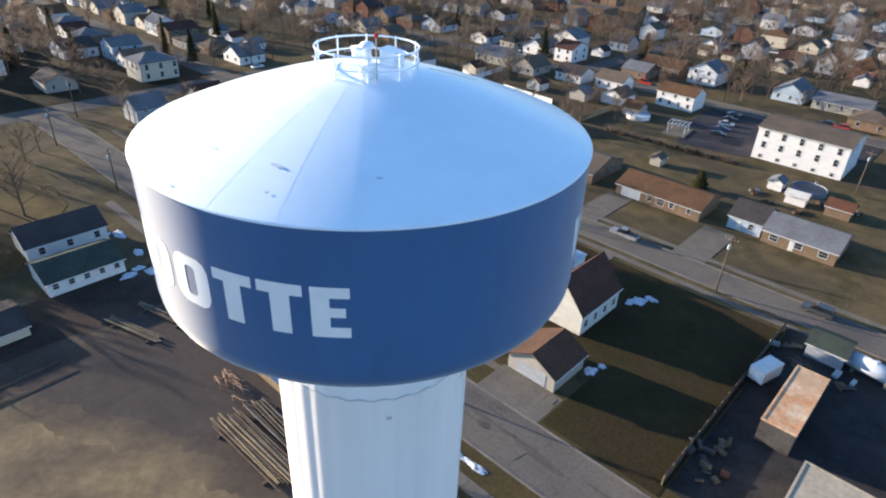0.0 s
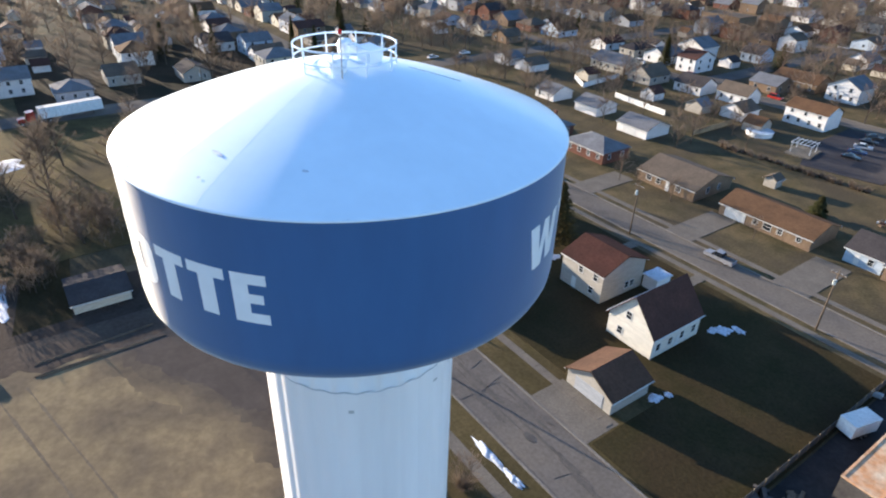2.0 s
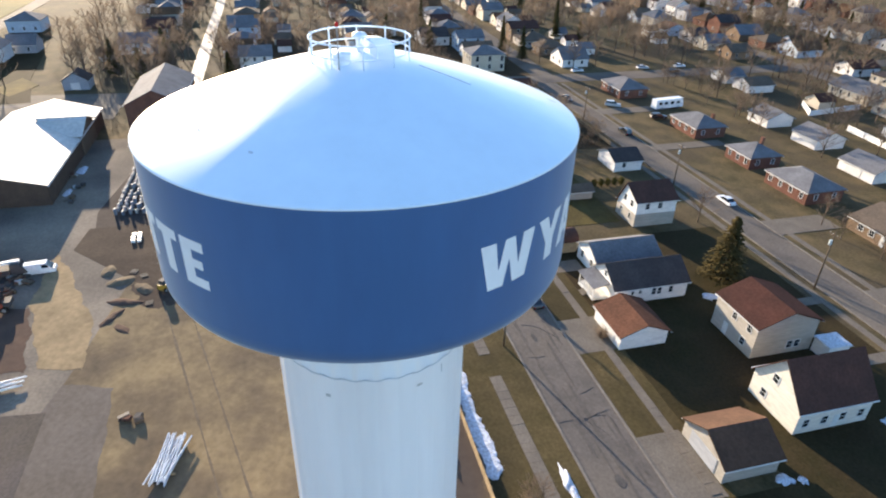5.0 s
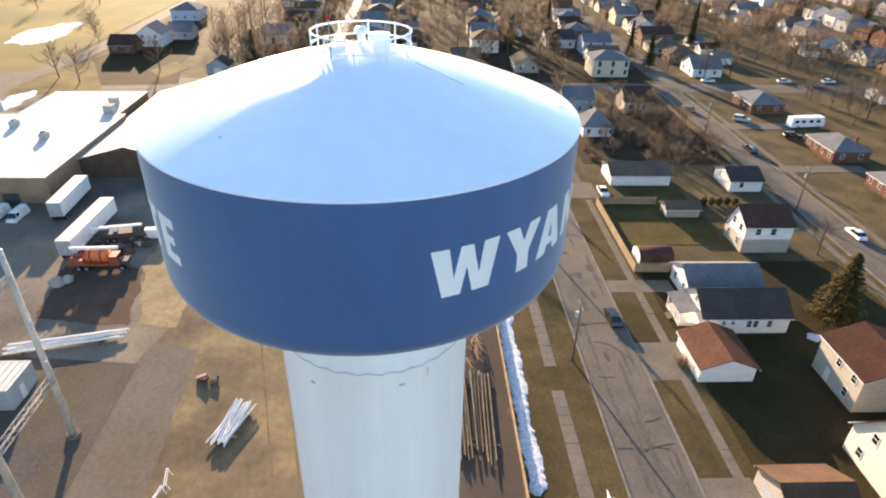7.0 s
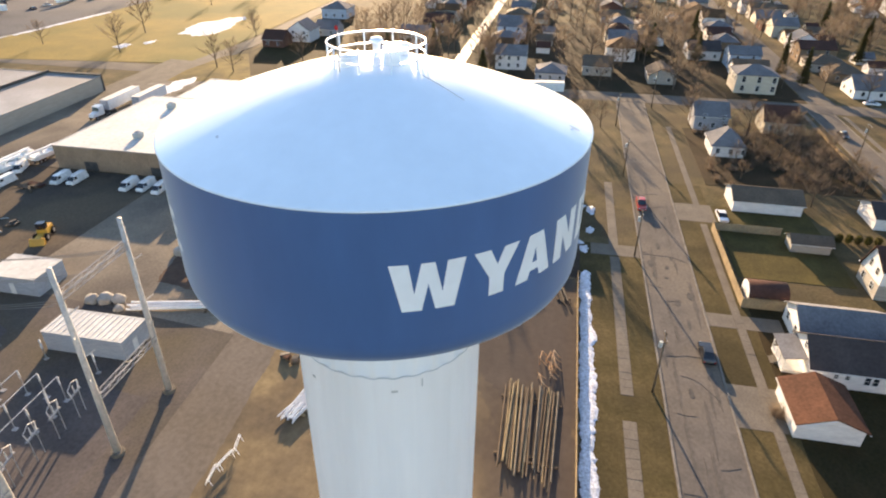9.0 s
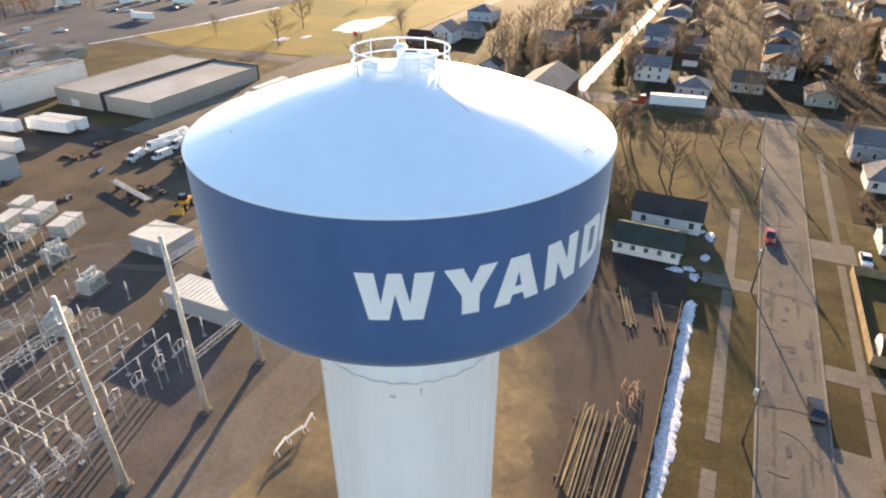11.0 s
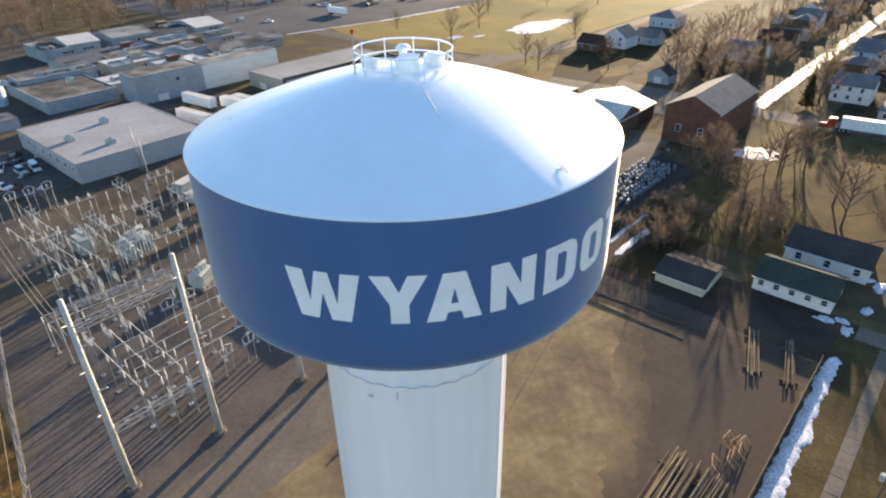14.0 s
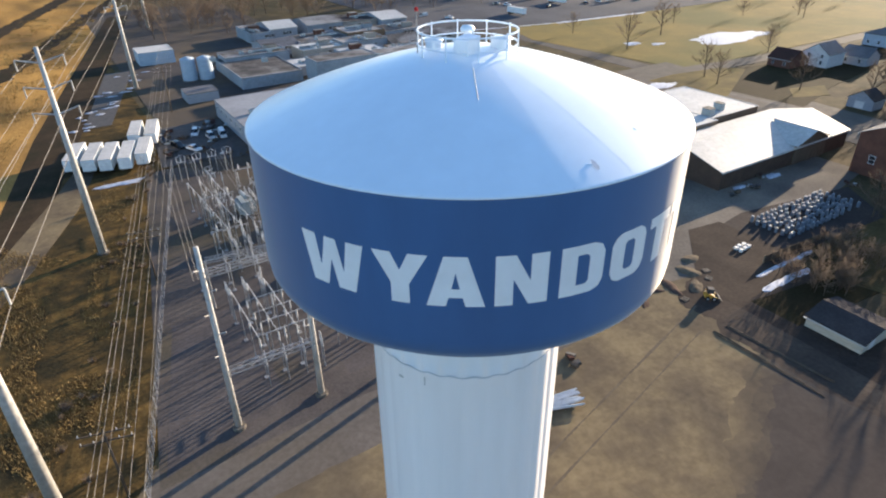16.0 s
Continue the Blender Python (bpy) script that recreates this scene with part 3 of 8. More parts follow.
for a, b in (((-62, -25.6), (-15, -13.2)), ((-57, -20.9), (-15, -10.2))):
    overlay("wheel_rut", ragged([a, b, (b[0] - 0.07, b[1] + 0.26), (a[0] - 0.07, a[1] + 0.26)], 0.16, 17.0 + a[0]), YARD_Z + 0.0125 - a[0] * 2e-5, M_RUT, "long straight wheel rut across the dirt", "wheel rut")


# ---- water tower ----
M_ROOFW = mat("tower_white_paint", (0.77, 0.84, 0.90), (0.74, 0.81, 0.87), rough=0.29, scale=0.5, fine=2.5, bump=0.02, spec=0.5, vary=0.08)
M_NAVY = mat("tower_blue_paint", (0.037, 0.116, 0.282), (0.031, 0.100, 0.250), rough=0.62, scale=0.8, fine=2.4, bump=0.015, spec=0.6, stretch=(1, 1, 0.3), vary=0.14)
M_LETTER = mat("letter_white_paint", (0.82, 0.83, 0.84), (0.78, 0.79, 0.80), rough=0.45, scale=0.8, fine=3, bump=0.02, vary=0.12)
for m in (M_NAVY, M_LETTER):
    chalk = m.node_tree.nodes["Principled BSDF"]
    chalk.inputs["Sheen Weight"].default_value, chalk.inputs["Sheen Roughness"].default_value = 0.62, 0.40
    chalk.inputs["Sheen Tint"].default_value = (1.0, 0.95, 0.83, 1)
M_COLUMN = mat("column_white_paint", (0.90, 0.855, 0.825), (0.84, 0.797, 0.768), rough=0.45, scale=0.6, fine=1.5, bump=0.02, stretch=(1, 1, 0.12), vary=0.1)
TX, TY = -0.688, -0.459
R_TANK, R_RIM, R_COL = 9.40, 9.44, 5.04


def on_tower2(g, r, az):
    g.v = [(x + r * math.cos(radians(az)), y + r * math.sin(radians(az)), z) for x, y, z in g.v]
    return g


tower = thing("water_tower", TX, TY, 0, 0, "blue and white water tower with a fluted steel column", "water tower")
shell = [(8.2, 41.86), (8.8, 42.08), (9.18, 42.41), (9.35, 42.77), (R_TANK, 43.2), (R_TANK, 48.77)]
part("tank_wall", Geo().lathe(shell, 128), M_NAVY, tower, "blue painted steel tank wall", True)
part("tank_bottom", Geo().lathe([(4.9, 40.45), (6.4, 40.8), (7.5, 41.4), (8.2, 41.86)], 96), M_NAVY, tower, "blue underside of the tank", True)
ZT = 51.52
NP = 24
SEAM0 = radians(2.0)


def roof_z(r):
    return 48.86 + (ZT - 48.86) * (1 - min(1.0, r / 9.4) ** 1.45)


def roof_panels():
    """Flat-sided plates, fifteen degrees each, meeting at radial seams under a round edge."""
    g = Geo()
    sub_n, rows = 8, 26
    n = NP * sub_n
    rs = [R_RIM - 0.05 - (R_RIM - 0.06) * k / rows for k in range(rows + 1)]
    half = math.pi / NP
    for k, r in enumerate(rs):
        for i in range(n):
            t = SEAM0 + 2 * math.pi * i / n
            d = ((t - SEAM0) % (2 * half)) - half
            g.v.append((r * math.cos(t), r * math.sin(t), roof_z(r * (1 + 0.28 * (math.cos(d) / math.cos(half) - 1))) - 0.004 * (k == 0)))
    for k in range(rows):
        g.f += [(k * n + i, k * n + (i + 1) % n, (k + 1) * n + (i + 1) % n, (k + 1) * n + i) for i in range(n)]
    return g


part("tank_roof", roof_panels(), M_ROOFW, tower, "shallow white steel roof of radial plates", True)
part("roof_lip", Geo().lathe([(R_TANK + 0.004, 48.76), (R_RIM, 48.775), (R_RIM + 0.005, 48.82), (R_RIM - 0.05, 48.857)], 192), M_ROOFW, tower, "thin white edge of the roof", True)


NF = 30
R_NECK = 4.9


def pleat(t, j, r):
    """Rounded pleats below the plain neck."""
    if j > 3:
        return r
    return r + 0.055 * (0.5 + 0.5 * math.cos(NF * t)) ** 0.6


part("column", Geo().lathe([(R_NECK + 0.5, 0.0), (R_NECK + 0.04, 5.0), (R_NECK, 37.55), (R_NECK, 37.68), (R_NECK, 37.70), (R_NECK, 40.7)], NF * 12, 0.0, pleat), M_COLUMN, tower, "white pleated steel column", True)
stain = mat("faded_stain", (0.50, 0.47, 0.43), (0.60, 0.58, 0.55), rough=0.6, scale=3, fine=9, bump=0)
for az, z, w, h in ((18, 36.9, 0.3, 0.14), (33.5, 37.2, 0.07, 0.5), (-33, 36.6, 0.25, 0.18)):
    g = Geo()
    for k in range(4):
        a0, a1 = (radians(az) + (w / 5.0) * (q / 4 - 0.5) for q in (k, k + 1))
        r = 5.055
        g.poly((r * math.cos(a0), r * math.sin(a0), z - h / 2), (r * math.cos(a1), r * math.sin(a1), z - h / 2), (r * math.cos(a1), r * math.sin(a1), z + h / 2), (r * math.cos(a0), r * math.sin(a0), z + h / 2))
    part("drip_stain", g, stain, tower, "grey drip mark on the column")
for k in range(NP):
    a = SEAM0 + 2 * math.pi * k / NP
    g = Geo()
    ca, sa = math.cos(a), math.sin(a)
    pr = [(r, roof_z(r) + 0.004) for r in (9.3, 8.4, 7.5, 6.6, 5.7, 4.8, 3.9, 3.0, 2.2)]
    for (r0, z0), (r1, z1) in zip(pr, pr[1:]):
        g.poly(*[(r * ca - q * sa, r * sa + q * ca, z) for r, z, q in ((r0, z0, -0.014), (r0, z0, 0.014), (r1, z1, 0.014), (r1, z1, -0.014))])
    part("roof_seam", g, M_ROOFW, tower)
part("roof_manhole", on_tower2(Geo().lathe([(0.30, 49.0), (0.30, 49.20), (0.26, 49.215), (0.01, 49.22)], 20), 8.3, 84.0), M_ROOFW, tower, "round white manhole near the roof edge", True)
M_SCUFF = mat("grey_scuffed_paint", (0.42, 0.46, 0.52), (0.60, 0.65, 0.70), rough=0.6, scale=6, fine=14, bump=0.1)
for k, (x, y, l, w, turn) in enumerate(((3.15, -6.52, 0.30, 0.07, 14), (0.18, -7.25, 0.34, 0.05, 10), (3.84, -7.43, 0.07, 0.06, 0), (0.62, -9.1, 0.26, 0.06, 4), (0.78, 8.6, 0.24, 0.09, 80), (5.9, -4.6, 0.12, 0.05, 40), (-2.4, 7.4, 0.16, 0.05, 30))):
    g = Geo()
    ct, st = math.cos(radians(turn)), math.sin(radians(turn))
    ring = []
    for i in range(14):
        b = 6.283 * i / 14
        q = 1 + 0.7 * noise.noise(Vector((math.cos(b) * 2.0, math.sin(b) * 2.0, k * 3.0)))
        u, v = l * q * math.cos(b), w * q * math.sin(b)
        px, py = x + u * ct - v * st, y + u * st + v * ct
        ring.append((px, py, roof_z(math.hypot(px, py)) + 0.024))
    g.poly(*ring)
    part("paint_scuff", g, M_SCUFF, tower, "small grey scuff on the white roof")
for az in (60.5,):
    a = radians(az)
    g = Geo()
    for r0, r1 in ((2.6, 3.6), (3.6, 4.8)):
        zz = [48.86 + (ZT - 48.86) * (1 - (r / (R_RIM - 0.06)) ** 1.45) + 0.05 for r in (r0, r1)]
        g.tube((r0 * math.cos(a), r0 * math.sin(a), zz[0]), (r1 * math.cos(a), r1 * math.sin(a), zz[1]), 0.012, n=6)
    part("safety_cable", g, M_GREYEQ, tower, "thin steel safety cable on the roof")
# Thin grey band that puts shade and dirt at the pleat tops into colour.
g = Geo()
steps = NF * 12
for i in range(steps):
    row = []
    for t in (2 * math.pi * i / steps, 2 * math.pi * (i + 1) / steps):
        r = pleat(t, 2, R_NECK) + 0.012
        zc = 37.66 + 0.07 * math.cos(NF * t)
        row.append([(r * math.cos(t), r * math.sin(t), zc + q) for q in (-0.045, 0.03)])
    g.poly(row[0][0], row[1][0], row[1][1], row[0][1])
part("scalloped_band", g, mat("band_grey", (0.56, 0.57, 0.59), (0.46, 0.47, 0.49), rough=0.5, scale=2, fine=8, bump=0.02), tower, "grey scalloped band of shade and dirt at the top of the pleats", True)
part("foundation_ring", Geo().lathe([(R_COL + 1.4, 0.0), (R_COL + 1.4, 0.35), (R_COL + 0.3, 0.4)], 64), M_CONC, tower, "round concrete footing")
# railing round the hatch
rail_r = 2.1
rail_z = 51.0
railing = part("railing", Geo().lathe([(rail_r - 0.03, rail_z + 1.10), (rail_r + 0.03, rail_z + 1.10), (rail_r + 0.03, rail_z + 1.16), (rail_r - 0.03, rail_z + 1.16), (rail_r - 0.03, rail_z + 1.10)], 48), M_ROOFW, tower, "white pipe guard rail")
part("mid_rail", Geo().lathe([(rail_r - 0.025, rail_z + 0.58), (rail_r + 0.025, rail_z + 0.58), (rail_r + 0.025, rail_z + 0.63), (rail_r - 0.025, rail_z + 0.63), (rail_r - 0.025, rail_z + 0.58)], 48), M_ROOFW, railing)
for k in range(10):
    a = 2 * math.pi * k / 10 + radians(-40.0)
    part("rail_post", Geo().tube((rail_r * math.cos(a), rail_r * math.sin(a), 50.9), (rail_r * math.cos(a), rail_r * math.sin(a), rail_z + 1.2), 0.035, n=6), M_ROOFW, railing)
part("toe_board", Geo().lathe([(rail_r - 0.02, rail_z - 0.25), (rail_r + 0.02, rail_z - 0.25), (rail_r + 0.02, rail_z + 0.06), (rail_r - 0.02, rail_z + 0.06), (rail_r - 0.02, rail_z - 0.25)], 48), M_ROOFW, railing)
vent = part("roof_vent", Geo().lathe([(0.17, 51.3), (0.17, 52.05), (0.30, 52.07), (0.31, 52.16), (0.22, 52.27), (0.01, 52.31)], 24), M_ROOFW, tower, "slender white mushroom vent", True)
box_hatch = part("hatch_box", Geo().hexa([(0.35, 0.35, 51.2), (1.05, 0.55, 51.2), (0.85, 1.25, 51.2), (0.15, 1.05, 51.2)], [(0.35, 0.35, 51.98), (1.05, 0.55, 51.86), (0.85, 1.25, 51.86), (0.15, 1.05, 51.98)]), M_ROOFW, tower, "white steel hatch box")
part("hatch_lid", Geo().hexa([(0.31, 0.31, 51.99), (1.10, 0.53, 51.865), (0.87, 1.30, 51.865), (0.10, 1.08, 51.99)], [(0.31, 0.31, 52.05), (1.10, 0.53, 51.925), (0.87, 1.30, 51.925), (0.10, 1.08, 52.05)]), M_ROOFW, box_hatch)


def on_tower(g, dx, dy):
    g.v = [(x + dx, y + dy, z) for x, y, z in g.v]
    return g


part("hatch", on_tower(Geo().lathe([(0.42, 51.2), (0.42, 51.7), (0.47, 51.72), (0.47, 51.78), (0.01, 51.84)], 20), -1.2, 0.7), M_ROOFW, tower, "round white access hatch", True)
part("hatch", on_tower(Geo().lathe([(0.36, 51.2), (0.36, 51.65), (0.4, 51.67), (0.4, 51.73), (0.01, 51.79)], 20), 1.1, -0.9), M_ROOFW, tower, "round white access hatch", True)
beacon = part("beacon_mast", Geo().tube((1.8, -1.08, 51.0), (1.8, -1.08, 52.85), 0.025, n=6), M_STEEL, tower)
part("beacon_lamp", on_tower(Geo().lathe([(0.02, 52.85), (0.07, 52.87), (0.07, 53.0), (0.02, 53.04)], 12), 1.8, -1.08), mat("red_lamp_glass", (0.65, 0.03, 0.03), rough=0.2, bump=0), beacon, "red aircraft warning lamp")

# letters: outlines in units of the letter height, width given per letter
GLYPHS = {
    "W": (1.46, [[(0, 1), (0.36, 1), (0.46, 0.37), (0.60, 1), (0.86, 1), (1.0, 0.37), (1.1, 1), (1.46, 1), (1.24, 0), (0.86, 0), (0.73, 0.56), (0.60, 0), (0.22, 0)]], []),
    "Y": (1.05, [[(0, 1), (0.36, 1), (0.525, 0.66), (0.69, 1), (1.05, 1), (0.70, 0.40), (0.70, 0), (0.35, 0), (0.35, 0.40)]], []),
    "A": (1.06, [[(0, 0), (0.32, 1), (0.74, 1), (1.06, 0), (0.71, 0), (0.655, 0.18), (0.405, 0.18), (0.35, 0)]], [[(0.455, 0.36), (0.605, 0.36), (0.53, 0.68)]]),
    "N": (0.97, [[(0, 0), (0, 1), (0.36, 1), (0.64, 0.48), (0.64, 1), (0.97, 1), (0.97, 0), (0.62, 0), (0.33, 0.52), (0.33, 0)]], []),
    "D": (0.92, [[(0, 0), (0, 1), (0.66, 1), (0.84, 0.93), (0.92, 0.78), (0.92, 0.22), (0.84, 0.07), (0.66, 0)]], [[(0.33, 0.2), (0.52, 0.2), (0.585, 0.26), (0.585, 0.74), (0.52, 0.8), (0.33, 0.8)]]),
    "O": (0.92, [[(0.22, 0), (0.08, 0.07), (0, 0.22), (0, 0.78), (0.08, 0.93), (0.22, 1), (0.70, 1), (0.84, 0.93), (0.92, 0.78), (0.92, 0.22), (0.84, 0.07), (0.70, 0)]], [[(0.33, 0.26), (0.385, 0.2), (0.535, 0.2), (0.59, 0.26), (0.59, 0.74), (0.535, 0.8), (0.385, 0.8), (0.33, 0.74)]]),
    "T": (0.80, [[(0, 1), (0.80, 1), (0.80, 0.78), (0.575, 0.78), (0.575, 0), (0.225, 0), (0.225, 0.78), (0, 0.78)]], []),
    "E": (0.70, [[(0, 0), (0, 1), (0.70, 1), (0.70, 0.79), (0.34, 0.79), (0.34, 0.60), (0.62, 0.60), (0.62, 0.41), (0.34, 0.41), (0.34, 0.21), (0.70, 0.21), (0.70, 0)]], []),
}
WORD = (("W", 17.1, 34.0), ("Y", 35.9, 48.0), ("A", 47.5, 59.7), ("N", 61.6, 72.8), ("D", 75.5, 86.2), ("O", 88.2, 99.2), ("T", 100.8, 110.2), ("T", 111.4, 120.9), ("E", 122.4, 130.2))
Z_LOW, Z_HIGH = 44.77, 46.73


def letter(ch, a0, a1, turn):
    """One letter as a thin plate bent round the tank."""
    width, outer, holes = GLYPHS[ch]
    bm = bmesh.new()
    loops = []
    for ring in outer + holes:
        vs = [bm.verts.new((x / width, y, 0)) for x, y in ring]
        loops += [bm.edges.new((vs[i], vs[(i + 1) % len(vs)])) for i in range(len(vs))]
    bmesh.ops.triangle_fill(bm, edges=loops, use_beauty=True)
    for k in range(1, 12):
        bmesh.ops.bisect_plane(bm, geom=bm.verts[:] + bm.edges[:] + bm.faces[:], plane_co=(k / 12, 0, 0), plane_no=(1, 0, 0))
    g = Geo()
    for v in bm.verts:
        a = radians(a0 + (a1 - a0) * v.co.x + turn)
        g.v.append(((R_TANK + 0.012) * math.cos(a), (R_TANK + 0.012) * math.sin(a), Z_LOW + (Z_HIGH - Z_LOW) * v.co.y))
    bm.verts.index_update()
    for f in bm.faces:
        g.f.append(tuple(v.index for v in (f.verts if f.normal.z > 0 else reversed(f.verts))))
    bm.free()
    part("letter", g, M_LETTER, tower, "white painted letter " + ch)


for turn in (0.0, 185.2):
    for ch, a0, a1 in WORD:
        letter(ch, a0, a1, turn)


# ---- kinds of things ----
MESHES = {}


def shared(key, build):
    if key not in MESHES:
        MESHES[key] = build()
    return MESHES[key]


def window_meshes(w, h):
    """A white frame and a dark pane, facing -y, centred at the origin."""
    f = Geo()
    t = 0.09
    f.box(-w / 2 - t, -w / 2, -0.05, 0.03, -h / 2 - t, h / 2 + t).box(w / 2, w / 2 + t, -0.05, 0.03, -h / 2 - t, h / 2 + t)
    f.box(-w / 2, w / 2, -0.05, 0.03, h / 2, h / 2 + t).box(-w / 2, w / 2, -0.07, 0.03, -h / 2 - t, -h / 2)
    f.box(-w / 2, w / 2, -0.04, 0.02, -0.03, 0.03)
    p = Geo().box(-w / 2, w / 2, -0.012, 0.01, -h / 2, h / 2)
    return f.mesh("window", M_TRIM), p.mesh("pane", M_GLASS)


def far_window_mesh(w, h):
    """Frame and pane in one mesh, for houses far off."""
    g = Geo().box(-w / 2 - 0.09, w / 2 + 0.09, -0.05, 0.02, -h / 2 - 0.09, h / 2 + 0.09)
    n = len(g.f)
    g.box(-w / 2, w / 2, -0.062, 0.0, -h / 2, h / 2)
    me = g.mesh("window", M_TRIM)
    me.materials.append(M_GLASS)
    for k, p in enumerate(me.polygons):
        p.material_index = 1 if k >= n else 0
    return me


def add_window(parent, x, y, z, rz, w=0.9, h=1.2, far=False):
    if far:
        ob = part("window", shared(("far_win", w, h), lambda: far_window_mesh(w, h)), None, parent)
        ob.matrix_basis = pose(x, y, z, 0, 0, rz)
        return ob
    f, p = shared(("win", w, h), lambda: window_meshes(w, h))
    ob = part("window", f, None, parent)
    ob.matrix_basis = pose(x, y, z, 0, 0, rz)
    part("pane", p, None, ob)
    return ob


def add_door(parent, x, y, rz, w=0.95, h=2.05, material=None, name="door", z=0.1):
    material = material or M_TRIM
    def build():
        g = Geo().box(-w / 2, w / 2, -0.04, 0.02, 0, h)
        if w > 2:
            for k in range(4):
                g.box(-w / 2 + 0.08, w / 2 - 0.08, -0.06, -0.03, k * h / 4 + 0.05, (k + 1) * h / 4 - 0.05)
        else:
            g.box(-w / 2 + 0.12, w / 2 - 0.12, -0.06, -0.03, 0.2, h * 0.45).box(-w / 2 + 0.12, w / 2 - 0.12, -0.06, -0.03, h * 0.52, h - 0.15)
        return g.mesh(name, material)
    ob = part(name, shared((name, w, h, material.name), build), None, parent)
    ob.matrix_basis = pose(x, y, z, 0, 0, rz)
    return ob


FOOT = []


def house(name, x0, x1, y0, y1, eave, rise, ridge, wall, roof, label, category="house", windows=(), doors=(), chimney=None, over=0.35, group="", eave2=None, frac=0.5, win=(0.9, 1.2), parapet=0.4):
    """A house on an upright plan: ridge "x", "y", "hip" or "flat"; eave2 lifts the eave on the low-x or low-y side, frac sets where the ridge lies."""
    FOOT.append((x0, x1, y0, y1))
    cx, cy = (x0 + x1) / 2, (y0 + y1) / 2
    a, b = (x1 - x0) / 2, (y1 - y0) / 2
    top = thing(name, cx, cy, 0, 0, label, category, group)
    e1 = eave if eave2 is None else eave2
    w, r = Geo(), Geo()
    th = 0.16
    if ridge in ("x", "y"):
        s, l = (b, a) if ridge == "x" else (a, b)
        m = -s + 2 * s * frac
        zr = max(eave, e1) + rise
        def P(u, v, z):
            return (v, u, z) if ridge == "x" else (u, v, z)
        sec = [(-s, -0.1), (s, -0.1), (s, eave), (m, zr), (-s, e1)]
        for v in (-l, l):
            w.poly(*[P(u, v, z) for u, z in sec])
        for i in range(5):
            (u0, z0), (u1, z1) = sec[i], sec[(i + 1) % 5]
            if i not in (2, 3):
                w.poly(P(u0, -l, z0), P(u1, -l, z1), P(u1, l, z1), P(u0, l, z0))
        lo = l + over
        for u_e, z_e in ((-s, e1), (s, eave)):
            k = over / abs(m - u_e)
            uo, zo = u_e + (u_e - m) * k, z_e - (zr - z_e) * k
            low = [P(m, -lo, zr + 0.01), P(uo, -lo, zo + 0.01), P(uo, lo, zo + 0.01), P(m, lo, zr + 0.01)]
            r.hexa(low, [(x, y, z + th) for x, y, z in low])
    elif ridge == "hip":
        w.box(-a, a, -b, b, -0.1, eave)
        o = over
        m = min(a, b)
        zr = eave + rise
        c = [(-a - o, -b - o), (a + o, -b - o), (a + o, b + o), (-a - o, b + o)]
        if a >= b:
            p, q = (-(a - m * 0.95), 0), (a - m * 0.95, 0)
        else:
            p, q = (0, -(b - m * 0.95)), (0, b - m * 0.95)
        n = len(r.v)
        r.v += [(*k, eave - 0.12) for k in c] + [(*k, eave + 0.08) for k in c] + [(*p, zr), (*q, zr)]
        r.f += [(n + 3, n + 2, n + 1, n)] + [(n + i, n + (i + 1) % 4, n + 4 + (i + 1) % 4, n + 4 + i) for i in range(4)]
        if a >= b:
            r.f += [(n + 4, n + 5, n + 9, n + 8), (n + 5, n + 6, n + 9), (n + 6, n + 7, n + 8, n + 9), (n + 7, n + 4, n + 8)]
        else:
            r.f += [(n + 4, n + 5, n + 8), (n + 5, n + 6, n + 9, n + 8), (n + 6, n + 7, n + 9), (n + 7, n + 4, n + 8, n + 9)]
    else:
        w.box(-a, a, -b, b, -0.1, eave)
        r.box(-a - 0.05, a + 0.05, -b - 0.05, b + 0.05, eave, eave + 0.12)
        for bx in ((-a - 0.08, a + 0.08, -b - 0.08, -b + 0.2), (-a - 0.08, a + 0.08, b - 0.2, b + 0.08), (-a - 0.08, -a + 0.2, -b + 0.2, b - 0.2), (a - 0.2, a + 0.08, -b + 0.2, b - 0.2)):
            part("parapet", Geo().box(*bx, eave + 0.12, eave + parapet), roof if parapet < 0.25 else wall, top)
    part("wall", w, wall, top)
    part("roof", r, roof, top)
    if ridge in ("x", "y", "hip") and not group:
        o = over * 0.9
        for k, ee in ((1, eave), (-1, e1)):
            lo, hi = sorted((k * o, k * (o + 0.12)))
            if ridge == "y":
                gut = Geo().box(k * a + lo, k * a + hi, -b - over, b + over, ee - 0.28, ee - 0.14)
            else:
                gut = Geo().box(-a - over, a + over, k * b + lo, k * b + hi, ee - 0.28, ee - 0.14)
            part("gutter", gut, M_TRIM, top)
    for side, along, z, *size in windows:
        ww, hh = size if size else win
        if side == "S":
            add_window(top, -a + along, -b, z, 0, ww, hh, bool(group))
        elif side == "N":
            add_window(top, a - along, b, z, 180, ww, hh, bool(group))
        elif side == "E":
            add_window(top, a, -b + along, z, 90, ww, hh, bool(group))
        else:
            add_window(top, -a, b - along, z, 270, ww, hh, bool(group))
    for side, along, ww, *rest in doors:
        nm = "garage_door" if ww > 2 else "door"
        mt = rest[0] if rest else M_TRIM
        hh = 2.15 if ww > 2 else 2.05
        if side == "S":
            add_door(top, -a + along, -b, 0, ww, hh, mt, nm)
        elif side == "N":
            add_door(top, a - along, b, 180, ww, hh, mt, nm)
        elif side == "E":
            add_door(top, a, -b + along, 90, ww, hh, mt, nm)
        else:
            add_door(top, -a, b - along, 270, ww, hh, mt, nm)
    if chimney:
        ux, uy, h = chimney
